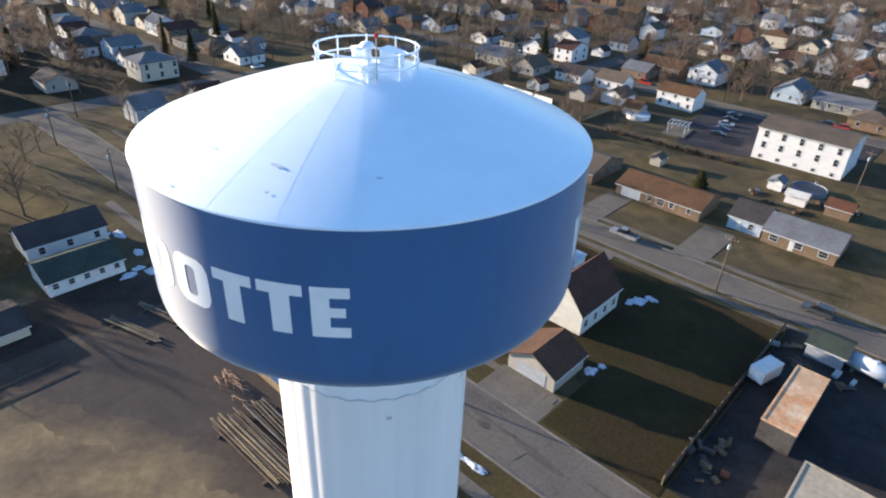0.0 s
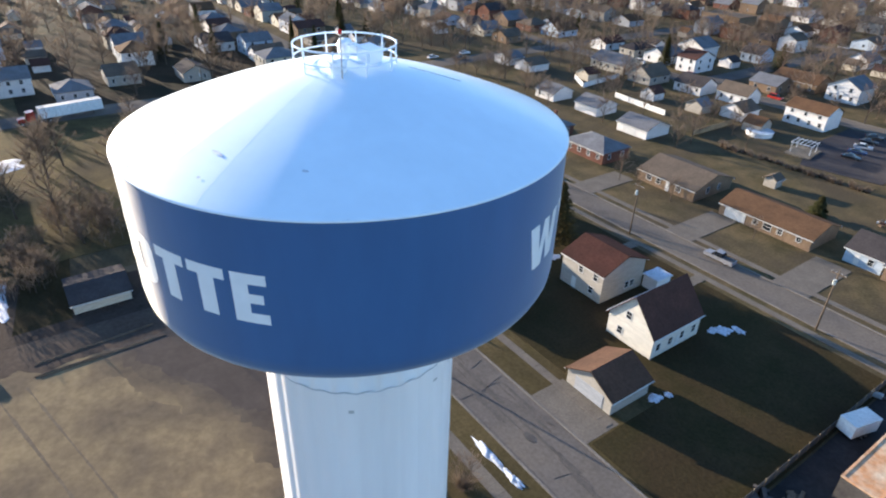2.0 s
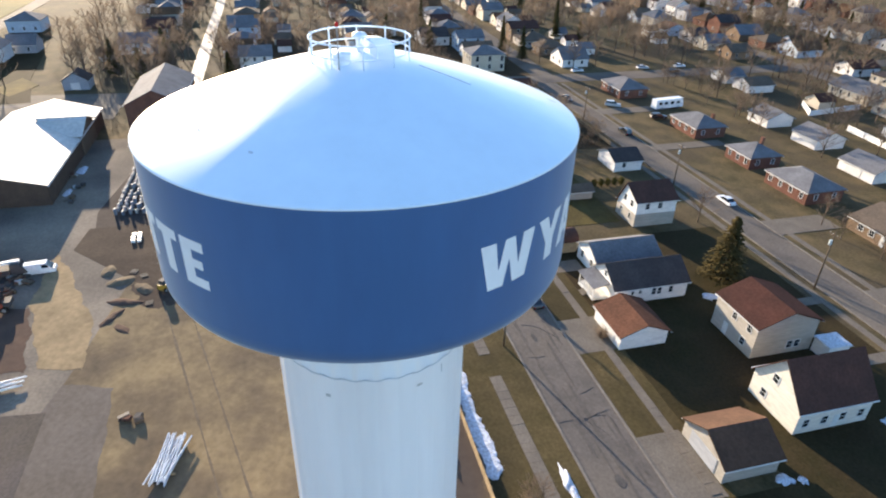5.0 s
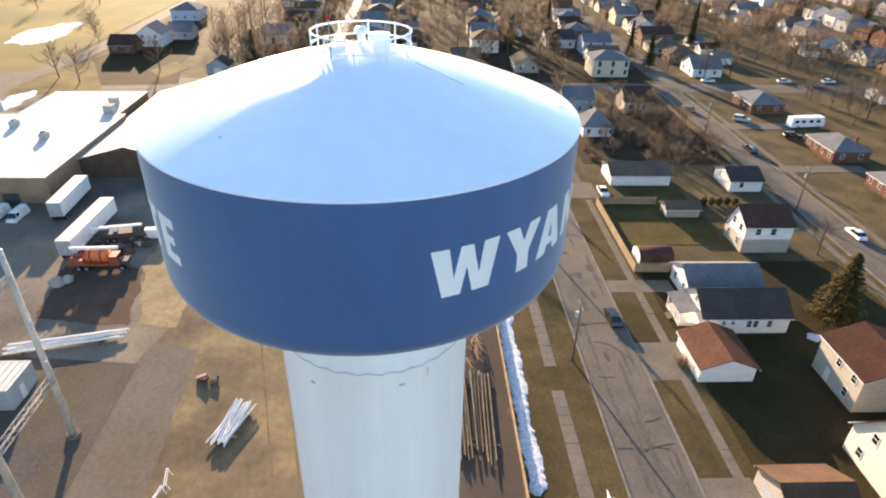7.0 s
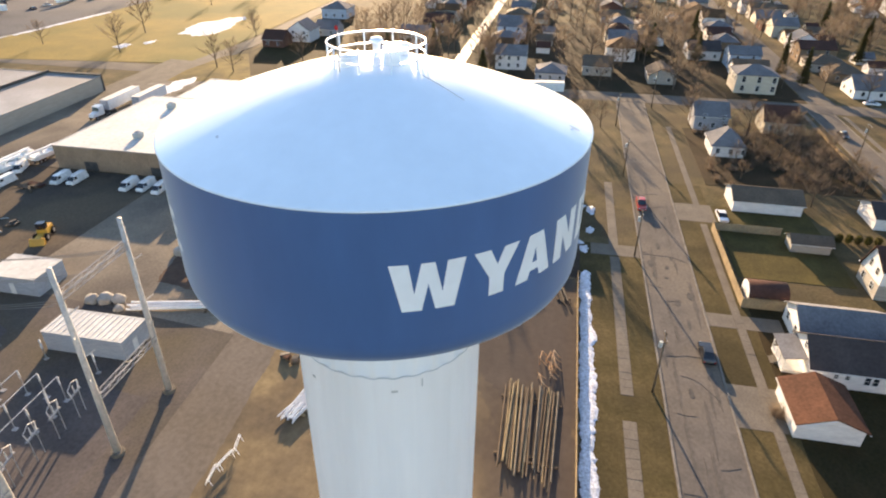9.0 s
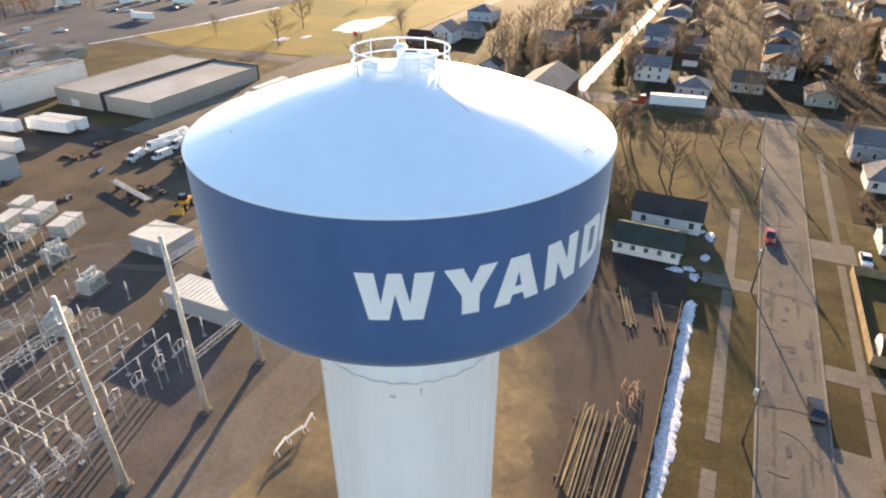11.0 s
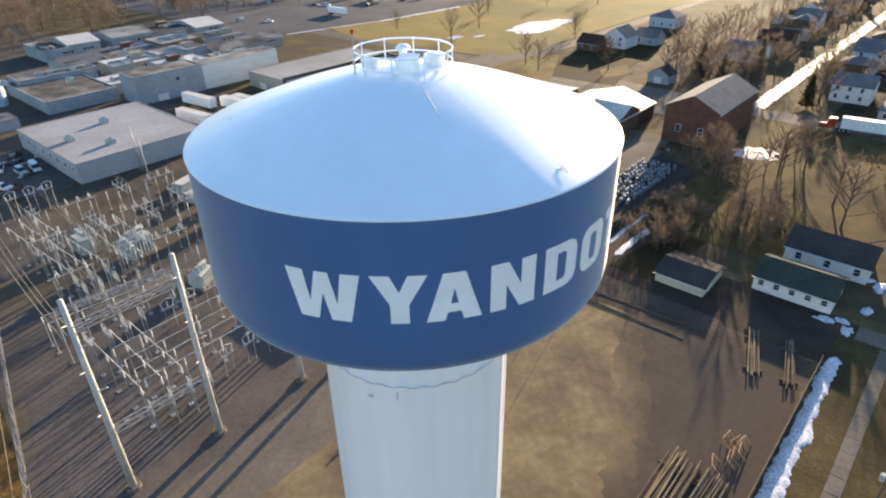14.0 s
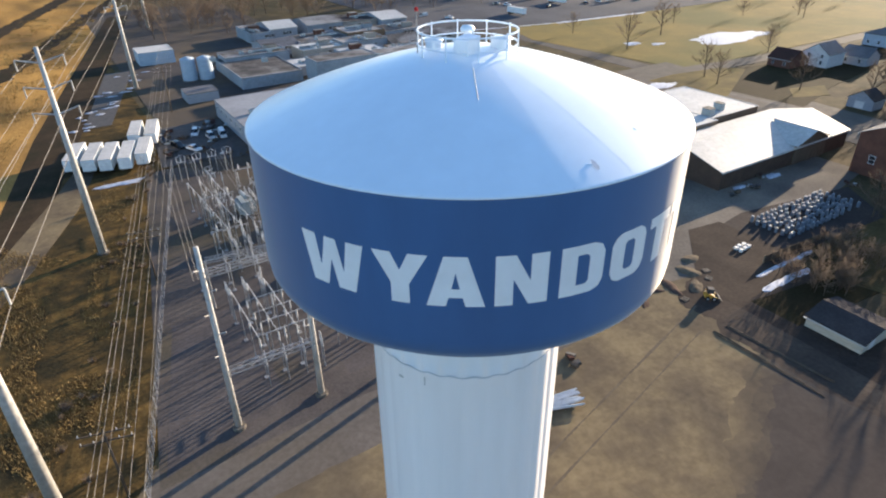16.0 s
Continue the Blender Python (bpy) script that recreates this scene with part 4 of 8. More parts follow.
        part("chimney", Geo().box(ux - 0.35, ux + 0.35, uy - 0.35, uy + 0.35, eave - 0.2, h).box(ux - 0.42, ux + 0.42, uy - 0.42, uy + 0.42, h, h + 0.12), M_BRICK, top, "brick chimney")
    return top


def evenly(side, length, n, z, *size):
    return [(side, length * (i + 0.5) / n, z, *size) for i in range(n)]


PAINTS = {}


def paint(name, c):
    if name not in PAINTS:
        PAINTS[name] = mat(name + "_car_paint", c, tuple(v * 0.9 for v in c), rough=0.25, scale=1, fine=3, bump=0, spec=0.6)
    return PAINTS[name]


def wheels(top, xs, half, r=0.33, wd=0.22):
    def tyre():
        g = Geo().tube((0, -wd / 2, 0), (0, wd / 2, 0), r, n=16)
        return g.mesh("tyre", M_TYRE)
    def rim():
        return Geo().tube((0, -wd / 2 - 0.01, 0), (0, wd / 2 + 0.01, 0), r * 0.58, n=12).mesh("rim", M_STEEL)
    for x in xs:
        for s in (-1, 1):
            w = part("wheel", shared(("tyre", r, wd), tyre), None, top)
            w.matrix_basis = pose(x, s * half, r)
            part("rim", shared(("rim", r, wd), rim), None, w)


def car_body(kind):
    """Side outline as (x, z) rows, lofted across the width with a tucked-in cabin."""
    L = {"car": 4.6, "suv": 4.8, "pickup": 5.8, "van": 5.2}[kind]
    h = L / 2
    g, c = Geo(), Geo()
    low, belt = 0.28, 0.85 if kind == "car" else 0.98
    ring = [(-h, low), (-h - 0.02, belt - 0.25), (-h + 0.08, belt), (h - 0.12, belt - 0.08), (h, belt - 0.28), (h - 0.02, low)]
    def loft(gg, pts, w0, w1, zlo, zhi):
        n = len(gg.v)
        k = len(pts)
        for s in (-1, 1):
            for x, z in pts:
                f = (z - zlo) / max(zhi - zlo, 0.01)
                gg.v.append((x, s * (w0 + (w1 - w0) * f), z))
        gg.f += [tuple(n + i for i in range(k)), tuple(n + k + i for i in reversed(range(k)))]
        gg.f += [(n + i, n + k + i, n + k + (i + 1) % k, n + (i + 1) % k) for i in range(k)]
    loft(g, ring, 0.90, 0.86, low, belt)
    top = {"car": 1.43, "suv": 1.72, "pickup": 1.78, "van": 1.95}[kind]
    if kind == "car":
        cab = [(-1.75, belt - 0.01), (-1.0, top - 0.05), (0.25, top), (1.1, belt - 0.06)]
    elif kind == "suv":
        cab = [(-2.25, belt - 0.01), (-2.0, top - 0.05), (0.3, top), (1.15, belt - 0.06)]
    elif kind == "pickup":
        cab = [(-0.75, belt - 0.01), (-0.6, top - 0.03), (0.75, top), (1.45, belt - 0.06)]
    else:
        cab = [(-2.5, belt - 0.01), (-2.45, top - 0.03), (1.4, top), (2.2, belt - 0.06)]
    loft(c, cab, 0.84, 0.66, belt, top)
    roof = Geo()
    x0, x1 = cab[1][0], cab[2][0]
    roof.hexa([(x0 - 0.05, -0.68, top - 0.07), (x1 + 0.05, -0.68, top - 0.03), (x1 + 0.05, 0.68, top - 0.03), (x0 - 0.05, 0.68, top - 0.07)], [(x0 + 0.05, -0.62, top + 0.01), (x1 - 0.05, -0.62, top + 0.03), (x1 - 0.05, 0.62, top + 0.03), (x0 + 0.05, 0.62, top + 0.01)])
    bed = None
    if kind == "pickup":
        bed = Geo().box(-2.75, -0.85, -0.72, 0.72, belt - 0.02, belt + 0.012)
    return L, g, c, roof, bed


def on_road(x, y):
    return any(a < x < b and c < y < d for a, b, c, d in STREETS)


def car(kind, x, y, rz, colour, c, label):
    top = thing({"car": "car", "suv": "car", "pickup": "pickup_truck", "van": "van"}[kind], x, y, ROAD_Z - 0.02 + 0.004 if on_road(x, y) else 0.0, rz, label, "van" if kind == "van" else "pickup truck" if kind == "pickup" else "car", "parked vehicles")
    L, g, cab, roof, bed = car_body(kind)
    pm = paint(colour, c)
    part("body", g, pm, top)
    if kind == "van":
        part("upper_body", cab, pm, top)
        part("windscreen", Geo().hexa([(1.50, -0.68, 1.84), (2.18, -0.80, 1.05), (2.18, 0.80, 1.05), (1.50, 0.68, 1.84)], [(1.54, -0.68, 1.87), (2.23, -0.80, 1.08), (2.23, 0.80, 1.08), (1.54, 0.68, 1.87)]), M_CARGLASS, top)
        for v in (-1, 1):
            part("side_window", Geo().hexa([(0.7, v * 0.80, 1.2), (1.75, v * 0.80, 1.2), (1.75, v * 0.84, 1.2), (0.7, v * 0.84, 1.2)], [(0.7, v * 0.68, 1.75), (1.4, v * 0.68, 1.75), (1.4, v * 0.72, 1.75), (0.7, v * 0.72, 1.75)]), M_CARGLASS, top)
    else:
        part("glasshouse", cab, M_CARGLASS, top, "dark car windows")
    part("cabin_roof", roof, pm, top)
    if bed:
        part("load_bed", bed, M_DARK, top)
    wheels(top, (-L * 0.29, L * 0.31), 0.76)
    for s in (-1, 1):
        part("headlight", Geo().box(L / 2 - 0.06, L / 2 + 0.012, s * 0.66 - 0.16, s * 0.66 + 0.16, 0.55, 0.70), M_TRIM, top)
        part("tail_light", Geo().box(-L / 2 - 0.03, -L / 2 + 0.05, s * 0.72 - 0.12, s * 0.72 + 0.12, 0.58, 0.76), paint("tail_red", (0.35, 0.02, 0.02)), top)
    return top


def box_trailer(x, y, rz, length, label, body=None, name="semi_trailer", h=4.0, w=2.55):
    """A long box trailer on its axles."""
    top = thing(name, x, y, 0.03, rz, label, "trailer", "parked trailers")
    l = length / 2
    part("box_body", Geo().box(-l, l, -w / 2, w / 2, 1.15, h), body or M_VINYL, top)
    for v in (-1, 1):
        part("rear_door", Geo().box(-l - 0.05, -l, min(v * 0.03, v * (w / 2 - 0.05)), max(v * 0.03, v * (w / 2 - 0.05)), 1.2, h - 0.08), M_GREYW, top)
    part("roof_sheet", Geo().box(-l - 0.02, l + 0.02, -w / 2 - 0.03, w / 2 + 0.03, h, h + 0.05), R_WHITE, top)
    part("chassis", Geo().box(-l + 0.2, l - 0.4, -0.5, 0.5, 0.8, 1.15), M_DARK, top)
    part("landing_gear", Geo().box(l - 2.6, l - 2.4, -0.8, -0.65, 0.0, 1.15).box(l - 2.6, l - 2.4, 0.65, 0.8, 0.0, 1.15), M_DARK, top)
    wheels(top, (-l + 1.0, -l + 2.2), 1.05, 0.5, 0.4)
    return top


def crown_lines(rng, h, limbs, subs, twigs):
    """A leader with limbs from low to high, side branches and twigs, as (start, end, radius, order) rows."""
    rows = []
    lean = Vector((rng.uniform(-0.05, 0.05), rng.uniform(-0.05, 0.05), 1))
    rows.append((Vector((0, 0, -0.2)), lean * h * 0.45, h * 0.019, 0))
    rows.append((lean * h * 0.45, lean * h * 0.85 + Vector((rng.gauss(0, 0.03), rng.gauss(0, 0.03), 0)) * h, h * 0.010, 0))
    for k in range(limbs):
        u = (k + rng.random()) / limbs
        p = lean * h * (0.18 + 0.62 * u)
        a = k * 2.4 + rng.uniform(-0.4, 0.4)
        up = rng.uniform(0.5, 0.95) + 0.5 * u
        d = Vector((math.cos(a), math.sin(a), up)).normalized()
        ln = h * (0.46 - 0.24 * u) * rng.uniform(0.75, 1.15)
        q = p + d * ln
        rows.append((p, q, h * 0.0075, 1))
        for m in range(subs):
            f = rng.uniform(0.3, 1.0)
            s0 = p.lerp(q, f)
            dd = (d + Vector((rng.gauss(0, 0.5), rng.gauss(0, 0.5), rng.gauss(0.25, 0.35)))).normalized()
            e0 = s0 + dd * ln * rng.uniform(0.3, 0.55)
            rows.append((s0, e0, h * 0.0035, 2))
            for n in range(twigs):
                s1 = s0.lerp(e0, rng.random())
                d1 = (dd + Vector((rng.gauss(0, 0.6), rng.gauss(0, 0.6), rng.gauss(0.15, 0.4)))).normalized()
                rows.append((s1, s1 + d1 * h * rng.uniform(0.05, 0.12), h * 0.0012, 3))
    return rows


def sliver(g, s, e, w, rng):
    d = (e - s).normalized()
    o = d.orthogonal().normalized() * w
    o.rotate(Matrix.Rotation(rng.uniform(0, 6.28), 3, d))
    g.poly(s - o, s + o, e)


def tree_meshes(seed, h):
    rng = random.Random(seed)
    g, c = Geo(), Geo()
    for s, e, r, order in crown_lines(rng, h, 17, 6, 9):
        if order < 2:
            g.tube(s, e, r, r * 0.55, n=6 if order == 0 else 4, cap=False)
        elif order == 2:
            c.tube(s, e, r, r * 0.4, n=3, cap=False)
        else:
            sliver(c, s, e, r * 1.15, rng)
    return g.mesh("trunk", M_BARK, True), c.mesh("crown", M_TWIG)


def bare_tree(x, y, h, kind=0, rz=0.0, label="bare brown deciduous tree with fine twigs"):
    trunk, crown = shared(("tree", kind), lambda: tree_meshes(11 + kind, 10.0))
    top = thing("bare_tree", x, y, 0, rz, label, "tree", "bare trees")
    top.scale = (h / 10.0,) * 3
    part("trunk", trunk, None, top)
    part("crown", crown, None, top)
    return top


def conifer_meshes(seed, h, w, needle=None):
    rng = random.Random(seed)
    g, c = Geo(), Geo()
    g.tube((0, 0, -0.2), (0, 0, h * 0.95), h * 0.018, 0.02, n=7, cap=False)
    for k in range(2600):
        u = rng.random() ** 0.75
        z = h * (0.08 + 0.92 * (1 - u))
        r = w * (0.12 + u) * rng.uniform(0.55, 1.08) * 0.5 * (0.85 + 0.3 * math.sin(z * 5))
        a = rng.uniform(0, 6.283)
        p = Vector((r * math.cos(a), r * math.sin(a), z))
        out = Vector((math.cos(a), math.sin(a), rng.uniform(-0.6, 0.1))).normalized()
        t = Vector((-math.sin(a), math.cos(a), rng.uniform(-0.3, 0.3))) * rng.uniform(0.12, 0.3)
        ln = rng.uniform(0.4, 0.85)
        c.poly(p - out * ln * 0.6, p + t, p + out * ln * 0.5, p - t)
    return g.mesh("trunk", M_BARK, True), c.mesh("crown", needle or M_NEEDLE)


def conifer(x, y, h, w, kind=0, label="dense dark conifer with drooping boughs", needle=None):
    trunk, crown = shared(("conifer", kind, h, w), lambda: conifer_meshes(70 + kind, h, w, needle))
    top = thing("conifer", x, y, 0, 37 * kind, label, "tree", "conifers")
    part("trunk", trunk, None, top)
    part("crown", crown, None, top)
    return top


def shrub(x, y, r, h, seed=0):
    def build():
        rng = random.Random(300 + seed)
        g = Geo()
        for k in range(420):
            v = Vector((rng.gauss(0, 1), rng.gauss(0, 1), rng.gauss(0, 1))).normalized() * rng.uniform(0.6, 1.05)
            p = Vector((v.x, v.y, 0.5 + 0.5 * v.z))
            o = Vector((rng.gauss(0, 1), rng.gauss(0, 1), rng.gauss(0, 1))).normalized() * 0.13
            o2 = o.cross(v).normalized() * 0.09
            g.poly(p - o, p + o2, p + o, p - o2)
        return g.mesh("foliage", M_NEEDLE)
    top = thing("shrub", x, y, 0, 0, "small dark evergreen shrub", "shrub", "shrubs")
    f = part("foliage", shared(("shrub", seed), build), None, top)
    f.scale = (r, r, h)
    return top


def brush_clump(x, y, r, h, seed=0):
    """A leafless bush of fine stems."""
    def build():
        rng = random.Random(500 + seed)
        g = Geo()
        for k in range(260):
            a, b = rng.uniform(0, 6.283), rng.uniform(0.1, 1.0)
            p = Vector((0.25 * math.cos(a) * rng.random(), 0.25 * math.sin(a) * rng.random(), 0))
            q = Vector((b * math.cos(a), b * math.sin(a), rng.uniform(0.4, 1.0)))
            o = Vector((-math.sin(a), math.cos(a), 0)) * 0.014
            g.poly(p - o, p + o, q)
        return g.mesh("twig_mass", M_TWIG)
    top = thing("bare_bush", x, y, 0, 0, "leafless pale brown bush", "bush", "bushes")
    f = part("twig_mass", shared(("brush", seed), build), None, top)
    f.scale = (r, r, h)
    return top


def utility_pole(x, y, h, arm=0.0, label="wooden street utility pole with a cross-arm"):
    top = thing("utility_pole", x, y, 0, arm, label, "utility pole", "street poles")
    part("pole", Geo().tube((0, 0, -0.3), (0, 0, h), 0.16, 0.11, n=8), M_POLE, top, "", True)
    part("cross_arm", Geo().box(-1.15, 1.15, -0.07, 0.07, h - 0.75, h - 0.61), M_POLE, top)
    for s in (-1.0, -0.45, 0.45, 1.0):
        part("insulator", Geo().tube((s, 0, h - 0.61), (s, 0, h - 0.42), 0.05, 0.04, n=6), M_PORC, top)
    part("transformer", Geo().tube((0.0, -0.38, h - 2.3), (0.0, -0.38, h - 1.45), 0.24, n=10), M_GREYEQ, top, "grey pole transformer")
    return top


def wires(name, spans, r, label, sag=0.03):
    """Hanging wires, each from p to q, each a thing of its own."""
    for p, q in spans:
        g = Geo()
        p, q = Vector(p), Vector(q)
        n, k = 12, 4
        side = Vector((-(q - p).y, (q - p).x, 0)).normalized()
        for i in range(n + 1):
            c = p.lerp(q, i / n) - Vector((0, 0, 4 * sag * (q - p).length * (i / n) * (1 - i / n)))
            g.v += [tuple(c + side * r * math.cos(a) + Vector((0, 0, r * math.sin(a)))) for a in (0, 1.571, 3.1416, 4.712)]
        for i in range(n):
            g.f += [(i * k + m, i * k + (m + 1) % k, (i + 1) * k + (m + 1) % k, (i + 1) * k + m) for m in range(k)]
        tagged(part(name, g, M_WIRE), label, "wire", "overhead wires")


def snow_patch(x, y, w, d, seed, label="melting patch of old snow on shaded ground"):
    """A low lumpy mound with a ragged outline."""
    g = Geo()
    n, m = 44, 5
    g.v.append((0, 0, 0.22))
    for j in range(1, m + 1):
        u = j / m
        for k in range(n):
            a = 6.2832 * k / n
            e = 0.78 + 0.4 * noise.noise(Vector((1.6 * math.cos(a), 1.6 * math.sin(a), seed * 7.3))) + 0.2 * noise.noise(Vector((5 * math.cos(a), 5 * math.sin(a), seed * 3.7)))
            px, py = u * e * w * 0.62 * math.cos(a), u * e * d * 0.62 * math.sin(a)
            lump = 0.16 * noise.noise(Vector((px * 1.6, py * 1.6, seed)))
            g.v.append((px, py, -0.03 if j == m else max(0.02, 0.24 * (1 - u ** 2) + lump)))
    for k in range(n):
        g.f.append((0, 1 + k, 1 + (k + 1) % n))
        for j in range(m - 1):
            p, q = 1 + j * n, 1 + (j + 1) * n
            g.f.append((p + k, q + k, q + (k + 1) % n, p + (k + 1) % n))
    ob = part("snow_patch", g, M_SNOW, None, "", True)
    ob.matrix_world = pose(x, y, 0.07)
    return tagged(ob, label, "snow", "snow patches")


def snow_bank(x0, x1, y, seed, width=1.3, label="long ragged bank of old snow beside the board fence", turn=None):
    g = Geo()
    n = int((x1 - x0) / 0.22)
    rows = 7
    for i in range(n + 1):
        x = x0 + (x1 - x0) * i / n
        end = min(1.0, 0.25 + i / 6, 0.25 + (n - i) / 6)
        lo = -width * end * (0.5 + 0.3 * noise.noise(Vector((x * 0.35, 1.7, seed))) + 0.12 * noise.noise(Vector((x * 1.3, 5.1, seed))) + 0.1 * noise.noise(Vector((x * 3.4, 7.1, seed))))
        lo *= 0.85
        hi = width * end * (0.5 + 0.35 * noise.noise(Vector((x * 0.3, 9.7, seed))) + 0.12 * noise.noise(Vector((x * 1.2, 3.3, seed))) + 0.1 * noise.noise(Vector((x * 3.1, 2.3, seed))))
        for j in range(rows):
            v = j / (rows - 1)
            z = 0.13 * math.sin(math.pi * v) ** 0.3 * (0.9 + 0.2 * noise.noise(Vector((x * 0.6, v * 2.0, seed + 4)))) + 0.02 * noise.noise(Vector((x * 1.1, v * 2, seed)))
            g.v.append((x, y + lo + (hi - lo) * v, max(-0.03, z if 0 < j < rows - 1 else -0.05)))
    for i in range(n):
        for j in range(rows - 1):
            k = i * rows + j
            g.f.append((k, k + rows, k + rows + 1, k + 1))
    ob = part("snow_bank", g, M_SNOW, None, "", True)
    ob.matrix_world = pose(0, 0, 0.06) if turn is None else pose(*turn)
    return tagged(ob, label, "snow")


def log_pile(x, y, rz, length, count, spread, label, r=0.17, seed=0, bearers=True, wood=None):
    """Long wooden poles lying side by side on bearers."""
    rng = random.Random(seed)
    top = thing("pole_stack", x, y, 0.04, rz, label, "pole stack")
    if bearers:
        for u in (-0.33, 0.33):
            part("bearer", Geo().box(u * length - 0.15, u * length + 0.15, -spread / 2 - 0.5, spread / 2 + 0.5, 0, 0.28), M_POLE, top)
    for k in range(count):
        v = (k + 0.5) / count * spread - spread / 2 + rng.uniform(-0.12, 0.12)
        a = rng.uniform(-0.02, 0.02)
        off = rng.uniform(-0.06, 0.06) * length
        l = length / 2 * rng.uniform(0.9, 1.05)
        z = (0.28 if bearers else 0.02) + (r if k % 3 or not bearers else r * 2.5)
        part("pole", Geo().tube((off - l, v - a * l, z), (off + l, v + a * l, z), r * rng.uniform(0.8, 1.1), r * 0.8, n=8), wood or rng.choice((M_LOG, M_POLE, M_GREYLOG)), top)
    return top


def far_wood(places, label):
    """Many distant bare trees joined into one mesh."""
    g = Geo()
    base = []
    for k in range(6):
        rng = random.Random(40 + k)
        t = Geo()
        for p, q, r, order in crown_lines(rng, 10.0, 15, 5, 8):
            if order < 2:
                t.tube(p, q, r, r * 0.5, n=3, cap=False)
            else:
                sliver(t, p, q, r if order == 2 else 0.026, rng)
        base.append(t)
    for i, (x, y, h) in enumerate(places):
        t = base[i % 6]
        n = len(g.v)
        c, s = math.cos(i * 2.4) * h / 10, math.sin(i * 2.4) * h / 10
        g.v += [(x + c * a - s * b, y + s * a + c * b, z * h / 10) for a, b, z in t.v]
        g.f += [tuple(n + k for k in f) for f in t.f]
    return tagged(part("bare_wood", g, M_TWIG), label, "trees", "", "stuff")


# ---- houses near the tower ----
W = evenly
house("garage", -18.9, -11.2, 39.6, 47.0, 2.5, 2.1, "y", M_BEIGE, R_SADDLE, "beige detached garage with a brown shingle roof", "garage", doors=[("S", 3.9, 4.9, M_GREYW)])
house("house", -23.7, -15.5, 52.9, 64.0, 3.8, 4.7, "y", mat("ivory_siding", (0.60, 0.565, 0.49), (0.52, 0.49, 0.43), rough=0.6, scale=0.8, fine=3, bump=0.1, stretch=(1, 1, 8)), R_BROWN, "cream gabled house with a dark brown roof", windows=[("S", 2.3, 1.7), ("S", 3.4, 5.0)] + W("E", 11.1, 4, 1.7), doors=[("E", 6.0, 0.95)], eave2=3.9)
house("house", -38.2, -29.2, 57.3, 67.6, 5.4, 2.0, "x", M_BEIGE, R_MAROON, "two-storey beige house with a maroon shingle roof", windows=[("S", 4.2, 4.3), ("S", 7.4, 4.3), ("S", 6.8, 1.6), ("E", 6.3, 1.6), ("E", 7.6, 1.6)], doors=[("S", 3.0, 0.95)])
house("garage", -43.0, -35.1, 39.7, 47.3, 2.45, 1.5, "x", M_WHITE, R_RUSTY, "white detached garage with a rusty red roof", "garage", doors=[("S", 3.9, 4.9)])
house("house", -53.2, -45.5, 44.2, 57.4, 3.0, 2.6, "y", M_WHITE, R_DARK, "long white house with a charcoal roof", windows=[("E", 3.2, 2.0, 0.5, 0.6), ("E", 4.6, 2.0, 0.5, 0.6), ("E", 7.1, 1.8, 0.7, 1.2), ("E", 8.1, 1.8, 0.7, 1.2), ("E", 10.2, 1.8, 0.7, 1.1), ("S", 4.1, 4.0, 0.7, 0.9)], doors=[("S", 6.4, 0.95)])
low = house("house", -76.3, -69.2, 61.2, 70.0, 5.4, 2.3, "y", M_WHITE, R_BROWN, "two-storey white house with a brown roof", windows=[("S", 2.6, 4.6), ("S", 5.2, 4.4), ("E", 2.4, 4.3), ("E", 5.2, 4.3)], eave2=3.2, frac=0.38)
part("lower_wall", Geo().box(-3.60, 3.60, -4.45, 4.45, 0, 2.75), M_BEIGE, low, "greyish brick lower storey")
for u in (-1.9, 1.6):
    add_window(low, u, -4.46, 1.6, 0)
house("long_garage", -106.2, -98.4, 45.0, 58.4, 2.6, 1.6, "y", M_WHITE, R_TAN, "long low white garage with a tan roof", "garage", doors=[("S", 4.5, 3.2)])
house("garage", -103.6, -95.4, 70.8, 78.0, 2.6, 1.7, "y", M_WHITE, R_DARK, "white garage with a dark roof", "garage", windows=[("E", 2.5, 1.6)])
house("house", -100.2, -92.3, 1.2, 14.2, 3.0, 2.4, "y", M_WHITE, R_DARK, "long white house with a charcoal roof", windows=W("E", 13.5, 3, 1.7))
house("house", -87.6, -79.2, 0.1, 11.8, 2.7, 1.7, "y", M_WHITE, R_GREEN, "low white house with a dark green roof", windows=W("E", 11.7, 5, 1.7, 0.8, 0.9))
# The first workshop's walls have their shade put in as a near-black colour.
house("workshop", 11.2, 15.2, 51.0, 65.0, 3.4, 0.0, "flat", M_DARK, R_RUST, "low workshop with a rusty sheet roof", "workshop", parapet=0.2)
house("workshop", 17.2, 34.0, 34.5, 47.0, 4.0, 0.0, "flat", M_CREAM, mat("cream_felt", (0.40, 0.335, 0.24), (0.32, 0.265, 0.19), rough=0.8, scale=0.5, fine=5, bump=0.2), "cream block workshop with a flat roof", "workshop", parapet=0.2)
# north of the second street
house("house", -38.6, -19.2, 104.4, 115.0, 2.6, 1.8, "x", M_TAN, R_RED, "low tan ranch house with a reddish brown roof", windows=[("S", 8.0, 1.6, 1.0, 1.2), ("S", 10.6, 1.5, 1.6, 1.4), ("S", 13.2, 1.6, 1.0, 1.2), ("S", 17.0, 1.6, 0.9, 1.0)], doors=[("S", 3.6, 4.6)])
house("house", -14.2, -7.6, 107.0, 116.0, 2.9, 2.2, "x", M_BLUEW, R_DARK, "pale blue house with a dark grey roof", windows=[("S", 4.5, 1.6)], doors=[("S", 2.2, 0.95)])
